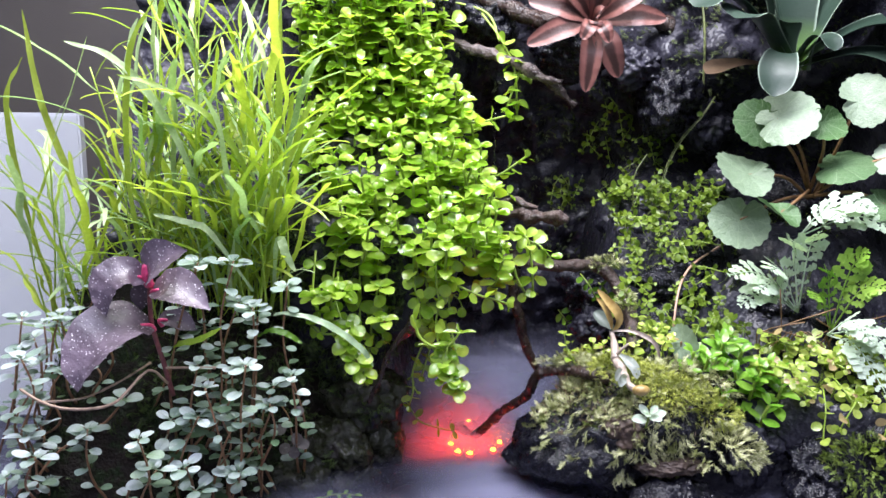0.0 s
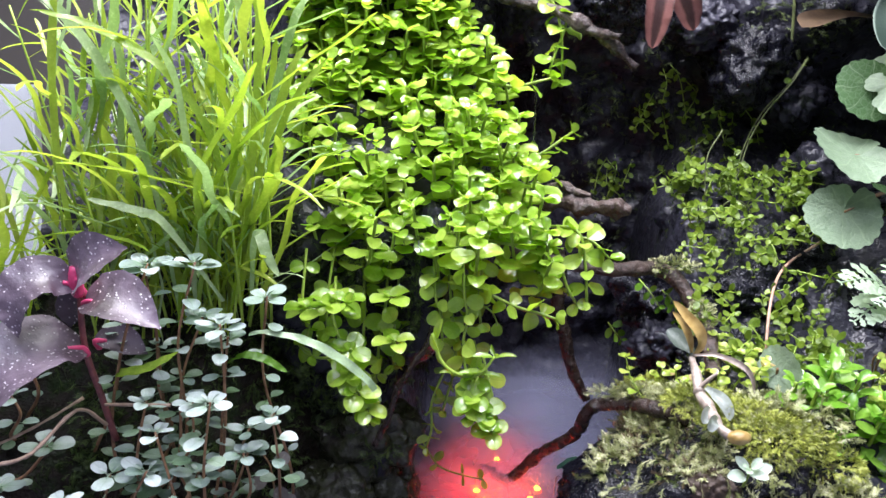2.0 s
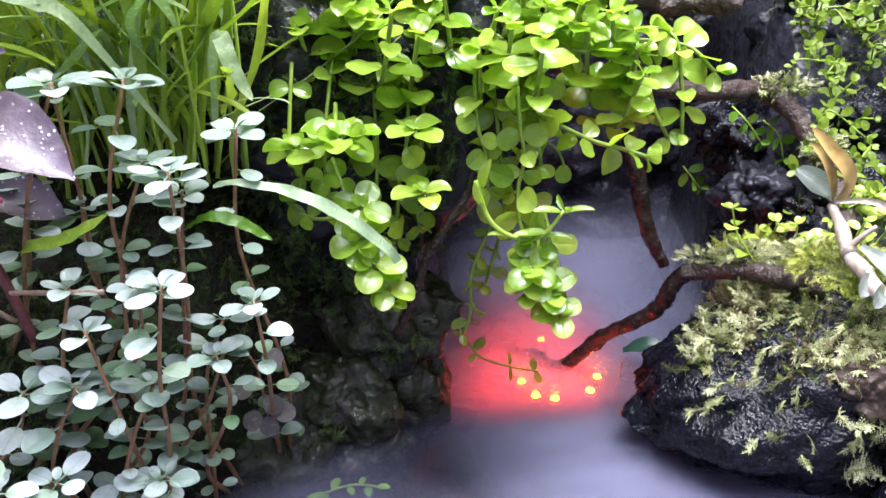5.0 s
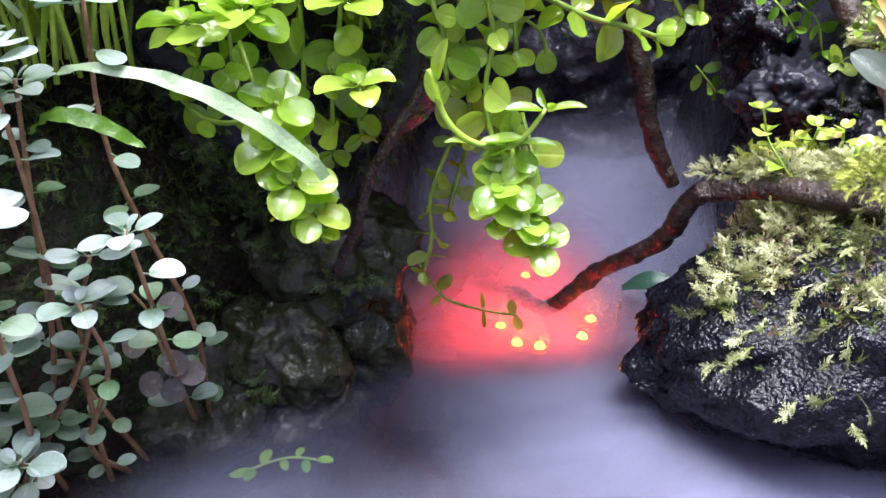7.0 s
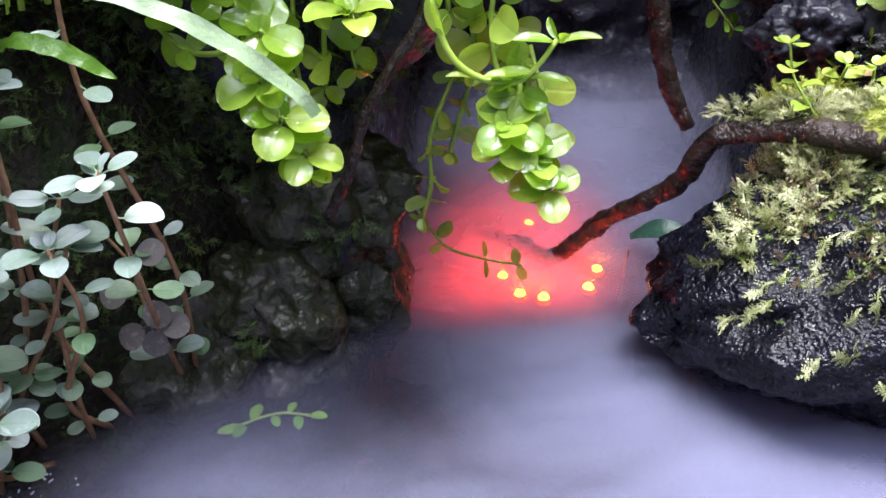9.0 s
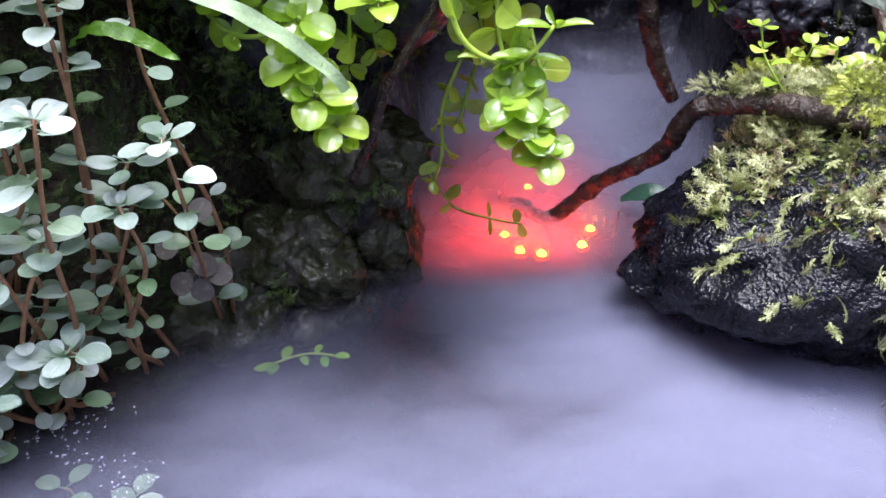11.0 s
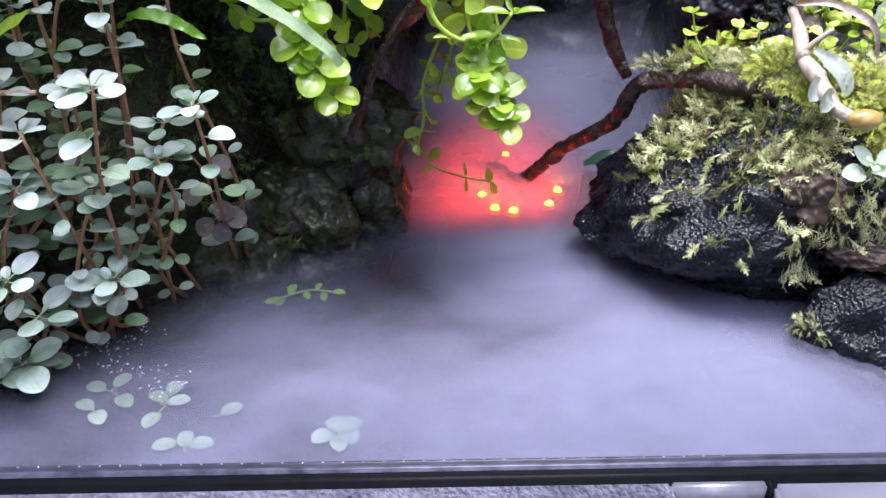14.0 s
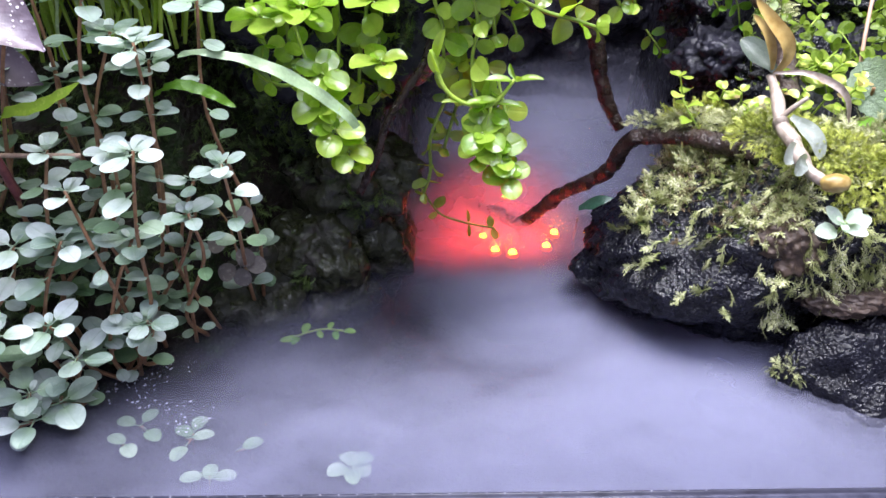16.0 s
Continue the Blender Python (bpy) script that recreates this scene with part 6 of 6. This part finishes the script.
MOSS_PALE = moss_material("pale_feather_moss", (0.22, 0.25, 0.07), (0.58, 0.60, 0.30), (0.84, 0.80, 0.60))
MOSS_LIME = moss_material("lime_moss", (0.24, 0.29, 0.03), (0.52, 0.57, 0.10), (0.66, 0.66, 0.22))
MOSS_DARK = moss_material("dark_moss", (0.02, 0.04, 0.008), (0.07, 0.12, 0.025), (0.13, 0.19, 0.05))
MOSS_MID = moss_material("green_moss", (0.06, 0.10, 0.01), (0.20, 0.29, 0.04), (0.34, 0.41, 0.09))


def moss_patch(name, label, spots, material):
    """spots: place, growing direction, length of each sprig."""
    verts, faces = [], []
    for p, d, length in spots:
        pts, fs = rnd.choice(SPRIGS)
        d = Vector(d).normalized()
        lean = Vector((rnd.uniform(-1, 1), rnd.uniform(-1, 1), rnd.uniform(-0.8, 0.3)))
        m = basis((0, 0, 0), lean - d * lean.dot(d), d)
        k = len(verts)
        p = Vector(p)
        verts += [p + (m @ q) * length for q in pts]
        faces += [tuple(i + k for i in f) for f in fs]
    mesh = bpy.data.meshes.new(name)
    mesh.from_pydata(verts, [], faces)
    mesh.materials.append(material)
    return tagged(new(name, mesh), label, "moss", "", "stuff")


def on_boulder(count, x0, x1, y0, y1, low, high, steep=-0.2, gaps=-0.10):
    spots = []
    while len(spots) < count:
        x, y = rnd.uniform(x0, x1), rnd.uniform(y0, y1)
        hit, nrm, _, _ = BOULDER.ray_cast(Vector((x, y, 0.3)), Vector((0, 0, -1)))
        count -= 1
        if hit is None or nrm.z < steep:
            continue
        if noise.noise(hit * 110 + Vector((3, 0, 0))) + 0.8 * noise.noise(hit * 48) < gaps + 0.5 * (1 - smooth_step(0.072, 0.095, x)) or nrm.z < 0.62 and rnd.random() < 0.93 - 0.5 * smooth_step(0.12, 0.17, x):
            continue
        spots.append((hit - nrm * 0.001, nrm * 0.50 + jitter(0.8) + Vector((-0.25, -0.50, 0.1)), rnd.uniform(low, high)))
    return spots


moss_patch("boulder_moss", "pale feathery moss over the top of the black boulder", on_boulder(5200, 0.066, 0.200, 0.520, 0.625, 0.0065, 0.0150, gaps=-0.10), MOSS_PALE)
moss_patch("boulder_moss", "green moss between the pale moss on the boulder", on_boulder(4200, 0.072, 0.200, 0.525, 0.620, 0.003, 0.006, gaps=-0.45), MOSS_MID)
moss_patch("boulder_moss", "dry brown moss strands mixed into the boulder's moss", on_boulder(3000, 0.075, 0.200, 0.525, 0.620, 0.004, 0.009, gaps=-0.3), moss_material("brown_moss", (0.05, 0.035, 0.015), (0.17, 0.12, 0.06), (0.34, 0.25, 0.15)))
spots = []
for k in range(700):
    x, z = rnd.uniform(0.060, 0.160), rnd.uniform(0.03, 0.09)
    hit, nrm, _, _ = BOULDER.ray_cast(Vector((x, 0.40, z)), Vector((0, 1, 0)))
    if hit and z > 0.088 - 0.62 * (x - 0.03) and noise.noise(hit * 60) > 0.02:
        spots.append((hit, nrm * 0.5 + Vector((rnd.uniform(-0.9, 0.7), -0.2, -0.8)), rnd.uniform(0.006, 0.012)))
for k in range(9):
    hit, nrm, _, _ = BOULDER.ray_cast(Vector((0.068 + 0.0012 * k, 0.40, 0.0445 + 0.0022 * max(0, k - 3))), Vector((0, 1, 0)))
    if hit:
        spots.append((hit, nrm * 0.35 + Vector((-0.9, -0.3, 0.15 - 0.1 * (k % 3))), rnd.uniform(0.008, 0.012)))
moss_patch("hanging_moss", "pale strands of moss hanging down the boulder's face", spots, MOSS_PALE)


def hump(cx, cy, cz, rx, ry, rz, count, low, high):
    out = []
    for k in range(count):
        a, b = rnd.uniform(0, 2 * math.pi), math.acos(rnd.uniform(-0.1, 1))
        d = Vector((math.sin(b) * math.cos(a), math.sin(b) * math.sin(a), math.cos(b)))
        p = Vector((cx + rx * d.x, cy + ry * d.y, cz + rz * d.z)) + d * 0.004 * noise.noise(d * 4 + Vector((cx * 90, 0, 0)))
        out.append((p, d + jitter(0.5), rnd.uniform(low, high)))
    return out


moss_patch("lime_moss", "cushion of bright yellow-green moss", hump(0.158, 0.552, 0.082, 0.027, 0.026, 0.013, 1300, 0.0025, 0.0055) + hump(0.180, 0.547, 0.070, 0.020, 0.018, 0.011, 600, 0.003, 0.006), MOSS_LIME)
moss_patch("edge_moss", "dull moss fringe hanging at the bank's edge", hump(0.185, 0.530, 0.050, 0.022, 0.016, 0.016, 350, 0.006, 0.012), MOSS_PALE)
moss_patch("corner_moss", "loose green moss on the bank's corner", hump(0.300, 0.530, 0.035, 0.045, 0.020, 0.026, 700, 0.006, 0.012), MOSS_MID)
moss_patch("ridge_moss", "bright lime moss ridge over the boulder's shoulder", hump(0.122, 0.562, 0.097, 0.018, 0.014, 0.008, 700, 0.0025, 0.0055) + hump(0.138, 0.548, 0.094, 0.018, 0.014, 0.009, 700, 0.0025, 0.0055) + hump(0.152, 0.540, 0.088, 0.018, 0.014, 0.010, 700, 0.0025, 0.0055), MOSS_LIME)
moss_patch("limb_moss", "cream and green moss fringe along the dark limb", hump(0.083, 0.603, 0.0875, 0.010, 0.004, 0.002, 130, 0.003, 0.006) + hump(0.099, 0.596, 0.0900, 0.014, 0.006, 0.003, 260, 0.003, 0.007) + hump(0.118, 0.586, 0.0930, 0.014, 0.010, 0.004, 340, 0.003, 0.007), MOSS_PALE)
moss_patch("limb_moss", "low green moss behind the dark limb", hump(0.104, 0.604, 0.088, 0.016, 0.008, 0.006, 260, 0.003, 0.007), MOSS_LIME)
moss_patch("branch_moss", "pale moss along the upper branch", hump(0.126, 0.655, 0.150, 0.016, 0.004, 0.004, 200, 0.0025, 0.0055) + hump(0.140, 0.632, 0.124, 0.005, 0.012, 0.010, 200, 0.0025, 0.0055), MOSS_PALE)
moss_patch("branch_moss", "moss tuft on the bend of the branch", hump(0.128, 0.658, 0.147, 0.010, 0.005, 0.004, 160, 0.0025, 0.005) + hump(0.141, 0.640, 0.122, 0.005, 0.010, 0.008, 140, 0.0025, 0.005), MOSS_MID)
moss_patch("foot_moss", "small moss tuft on the stone in the water", hump(0.122, 0.508, 0.020, 0.005, 0.004, 0.004, 70, 0.003, 0.0055), MOSS_PALE)
spots = []
for k in range(2200):
    x, y = rnd.uniform(-0.290, -0.030), rnd.uniform(0.48, 0.64)
    z = left_height(x, y)
    if z > 0.012 and noise.noise(Vector((x, y, z)) * 50) > -0.15:
        spots.append(((x, y, z + 0.002), Vector((rnd.uniform(-0.6, 0.6), -0.6, 0.9)), rnd.uniform(0.005, 0.011)))
moss_patch("bank_moss", "dark damp moss over the soil bank", spots, MOSS_DARK)
spots = []
for k in range(4200):
    x, y = rnd.uniform(0.125, 0.33), rnd.uniform(0.56, 0.74)
    z = right_height(x, y)
    if noise.noise(Vector((x, y, z)) * 40) > 0.0:
        spots.append(((x, y, z + 0.004), Vector((rnd.uniform(-0.6, 0.6), -0.6, 0.8)), rnd.uniform(0.003, 0.007)))
moss_patch("rock_moss", "patchy green moss on the dark rock bank", spots, MOSS_MID)

spots = []
for k in range(5200):
    x, z = rnd.uniform(-0.02, 0.34), rnd.uniform(0.12, 0.38)
    hit, nrm, _, _ = WALL.ray_cast(Vector((x, 0.40, z)), Vector((0, 1, 0)))
    if hit and noise.noise(hit * 26 + Vector((4, 0, 1))) + 0.5 * noise.noise(hit * 90) > 0.20 - 0.42 * smooth_step(0.06, 0.15, x):
        spots.append((hit, Vector((rnd.uniform(-0.6, 0.6), -0.8, rnd.uniform(-0.8, 0.4))), rnd.uniform(0.004, 0.010)))
moss_patch("wall_moss", "thin dull moss clinging to the wet rock wall", spots, moss_material("wall_moss", (0.03, 0.045, 0.012), (0.09, 0.12, 0.035), (0.17, 0.20, 0.07)))

spots = []
for k in range(5200):
    o = Vector((rnd.uniform(-0.20, -0.025), 0.40, rnd.uniform(0.02, 0.20)))
    hits = [(h[3], h[0], k > 1) for k, h in enumerate(t.ray_cast(o, Vector((0, 1, 0))) for t in (WALL, BANK, *SHORE)) if h[0]]
    if hits:
        _, hit, stony = min(hits, key=lambda h: h[0])
        if noise.noise(hit * 45) + 0.4 * noise.noise(hit * 130) > -0.10 + (0.40 if stony else 0.0) + 0.35 * (1 - smooth_step(0.0, 0.05, hit.z)):
            spots.append((hit, Vector((rnd.uniform(-0.8, 0.8), -0.7, rnd.uniform(-0.7, 0.6))), rnd.uniform(0.004, 0.012)))
moss_patch("damp_moss", "feathery dark green moss on the shaded bank", spots, moss_material("shade_moss", (0.03, 0.05, 0.012), (0.09, 0.14, 0.03), (0.16, 0.24, 0.07)))

# ---------------------------------------------------------------- vines, roots and drips
for pts, r, mat, label in [
    ([(0.210, 0.735, 0.365), (0.213, 0.725, 0.330), (0.214, 0.722, 0.290), (0.213, 0.722, 0.262)], 0.0010, DULL_STEM, "straight green hanging vine"),
    ([(0.222, 0.715, 0.278), (0.212, 0.715, 0.262), (0.198, 0.718, 0.244), (0.188, 0.716, 0.225), (0.180, 0.710, 0.203), (0.172, 0.700, 0.190)], 0.0004, DULL_STEM, "thin winding vine on the rock"),
    ([(0.160, 0.690, 0.170), (0.155, 0.690, 0.190), (0.155, 0.692, 0.215), (0.166, 0.700, 0.232)], 0.0005, DULL_STEM, "thin green stem against the rock"),
    ([(0.160, 0.688, 0.175), (0.168, 0.682, 0.188), (0.180, 0.682, 0.185), (0.184, 0.682, 0.172), (0.176, 0.680, 0.165)], 0.0005, DULL_STEM, "thin curling green stem"),
    ([(-0.012, 0.590, 0.150), (-0.022, 0.578, 0.124), (-0.031, 0.575, 0.110), (-0.038, 0.575, 0.097), (-0.042, 0.575, 0.083), (-0.050, 0.576, 0.066)], 0.0017, BARK, "dark wet root on the bank"),
    ([(0.002, 0.705, 0.350), (0.034, 0.700, 0.340), (0.044, 0.690, 0.318)], 0.0010, LIME_STEM, "green vine looping from the branch"),
]:
    bm = bmesh.new()
    tube(bm, spline(pts, 8), r, 7, 0.35 if mat is BARK else 0.1, 200)
    single("vine", bm, mat, label, "vine", group="vines")
n = Nodes("dripping_water")
g = n.add("ShaderNodeBsdfGlass")
g.inputs["IOR"].default_value = 1.33
g.inputs["Roughness"].default_value = 0.02
DRIP = n.done(g.outputs[0])
bm = bmesh.new()
tube(bm, spline([(0.040, 0.665, 0.265), (0.0405, 0.665, 0.230), (0.040, 0.665, 0.205), (0.040, 0.665, 0.190)], 10), lambda s: 0.0006 + 0.0003 * math.sin(s * 60), 6)
single("water_thread", bm, DRIP, "thin thread of falling water", "water drip")

# leaves lying in the water
for spots in [[(-0.0455, 0.4800), (-0.0505, 0.4805), (-0.0460, 0.4755), (-0.0505, 0.4762), (-0.0545, 0.4750)], [(-0.132, 0.505), (-0.139, 0.502), (-0.128, 0.495)], [(-0.135, 0.487), (-0.140, 0.492)],
              [(-0.115, 0.496), (-0.109, 0.494), (-0.115, 0.485), (-0.111, 0.501)], [(-0.107, 0.473), (-0.101, 0.4725), (-0.096, 0.473)], [(-0.0895, 0.4885)]]:
    cx, cy = sum(p[0] for p in spots) / len(spots), sum(p[1] for p in spots) / len(spots)
    plant = thing("water_sprig", "pale sprig standing in the misty water", "plant", (cx, cy, -0.006), "water sprigs")
    level, kinds = (0.0031, DARK_LEAVES[1:]) if len(spots) == 5 else (0.0029, DARK_LEAVES)
    for x, y in spots:
        d = (Vector((x - cx, y - cy, 0)) + jitter(0.0015)).normalized()
        d.z = 0.0
        top = level * (0.15 + 0.85 * smooth_step(0.460, 0.480, y))
        stem([(cx, cy, -0.006), (cx, cy, 0.001), (x - d.x * 0.0055, y - d.y * 0.0055, top - 0.0004)], 0.0004, RED_STEM, plant)
        placed("leaf", rnd.choice(kinds[:2]), plant, basis(Vector((x, y, top)) - d * 0.0058, d, UP + jitter(0.06), 0.0082))
plant = thing("floating_sprig", "yellow-green sprig floating beside the shore stones", "plant", (-0.074, 0.568, 0.001))
path = stem([(-0.080, 0.558, 0.0030), (-0.074, 0.561, 0.0034), (-0.067, 0.563, 0.0034), (-0.059, 0.562, 0.0030)], 0.0005, LIME_STEM, plant)
for s, d, size in [(0.02, (-0.9, -0.5, 0), 0.0090), (0.06, (-0.2, -0.9, 0.1), 0.0085), (0.16, (0.3, 0.9, 0.2), 0.0080), (0.50, (0.4, -0.9, -0.1), 0.0062), (0.72, (0.3, 0.9, 0.1), 0.0058), (0.84, (0.2, -1, -0.2), 0.0068), (0.98, (1, -0.1, 0), 0.0070)]:
    p, _ = along(path, s)
    placed("leaf", rnd.choice(SPRIG_LEAVES), plant, basis(p, d, (0, -0.15, 1), 0.8 * size))
plant = thing("dangling_sprig", "thin sprig dangling before the glowing mist", "plant", (-0.005, 0.60, 0.055))
path = stem([(-0.024, 0.602, 0.057), (-0.019, 0.602, 0.048), (-0.013, 0.602, 0.041), (0.000, 0.602, 0.0365), (0.012, 0.602, 0.034)], 0.0005, LIME_STEM, plant)
for s, d, size, kind in [(0.35, (0.5, -0.2, 0.8), 0.0080, 0), (0.42, (-0.6, 0, -0.5), 0.0050, 0), (0.74, (0.05, -0.1, -1), 0.0068, 1), (0.74, (-0.1, -0.1, 1), 0.0070, 1), (0.97, (-0.25, -0.1, 1), 0.0062, 0), (0.97, (0.35, -0.1, -0.8), 0.0060, 0)]:
    p, _ = along(path, s)
    placed("leaf", (SLIM_LEAVES if kind else LIME_LEAVES)[1], plant, basis(p, d, (0.1, -1, 0.2), size, 0.75))
hang = thing("hanging_leaf", "single amber green leaf hanging on a fine thread", "leaf", (0.008, 0.577, 0.143))
stem([(0.006, 0.578, 0.146), (0.012, 0.576, 0.142), (0.0145, 0.575, 0.137), (0.0145, 0.575, 0.135)], 0.0005, LIME_STEM, hang)
placed("leaf", LIME_LEAVES[0], hang, basis((0.0145, 0.575, 0.137), (0, -0.1, -1), (0.1, -1, 0.1), 0.0072))
placed("leaf", LIME_LEAVES[2], hang, basis((0.011, 0.576, 0.143), (0.6, -0.3, 0.3), (0, -0.6, 0.8), 0.0085))

# glints of the lamp on the ripples, imitated by small whitish beads
n = Nodes("wet_glint")
GLINT = n.done(n.principled((0.72, 0.72, 0.80), 0.08, None, Specular_IOR_Level=1.0))
bm = bmesh.new()
for k in range(120):
    t = rnd.random()
    x = -0.146 + 0.022 * t + 0.012 * math.sin(t * 9) + rnd.gauss(0, 0.005)
    y = 0.545 - 0.050 * t + rnd.uniform(-0.006, 0.006)
    m = Matrix.Translation((x, y, 0.0035 + 0.0050 * rnd.random())) @ Matrix.Rotation(rnd.uniform(0, 3), 4, "Z") @ Matrix.Diagonal((rnd.uniform(1, 3), 1, 0.7, 1))
    bmesh.ops.create_icosphere(bm, subdivisions=1, radius=rnd.uniform(0.00015, 0.00042), matrix=m)
single("water_bubbles", bm, GLINT, "small white beads imitating lamp glints on the water by the shore", "bubbles", "stuff")

# dead leaves under the silvery plants
DEAD = leaf_material("dead_grey_leaf", (0.16, 0.14, 0.13), (0.30, 0.27, 0.26), 0.3, 0.6)
dead = thing("dead_sprig", "grey withered sprig hanging below the silvery plants", "plant", (-0.100, 0.552, 0.072))
stem([(-0.108, 0.553, 0.074), (-0.102, 0.551, 0.066), (-0.100, 0.550, 0.056), (-0.099, 0.550, 0.046)], 0.0005, STALK, dead)
DEAD_LEAF = round_leaf("dead_leaf", DEAD, 0.9, 0.05, 0.1, 0.05, 12, 0.3)
for p, d in [((-0.102, 0.551, 0.068), (1, -0.1, 0.2)), ((-0.101, 0.550, 0.060), (-0.6, -0.1, -0.3)), ((-0.100, 0.550, 0.056), (0.4, -0.1, -0.6)), ((-0.099, 0.550, 0.047), (-0.7, -0.1, -0.5)), ((-0.099, 0.550, 0.047), (0.1, -0.1, -1)), ((-0.099, 0.550, 0.047), (0.8, 0, -0.1))]:
    placed("leaf", DEAD_LEAF, dead, basis(p, d, (0, -0.8, 0.6), 0.0085))

bm = ribbon([(0.061, 0.648, 0.020), (0.067, 0.645, 0.024), (0.074, 0.642, 0.026), (0.084, 0.640, 0.024)], lance(0.009, 0.5), (0, -0.5, 0.85), 7, 0.2)
sunk = thing("water_leaf", "dark green leaf standing out of the misty water", "leaf", (0.060, 0.648, 0.0))
part("blade", bm, leaf_material("dark_green_leaf", (0.03, 0.09, 0.06), (0.05, 0.13, 0.09), 0.2, 0.3), sunk)
stem([(0.059, 0.649, -0.01), (0.060, 0.648, 0.004), (0.061, 0.648, 0.014)], 0.0007, STALK, sunk)
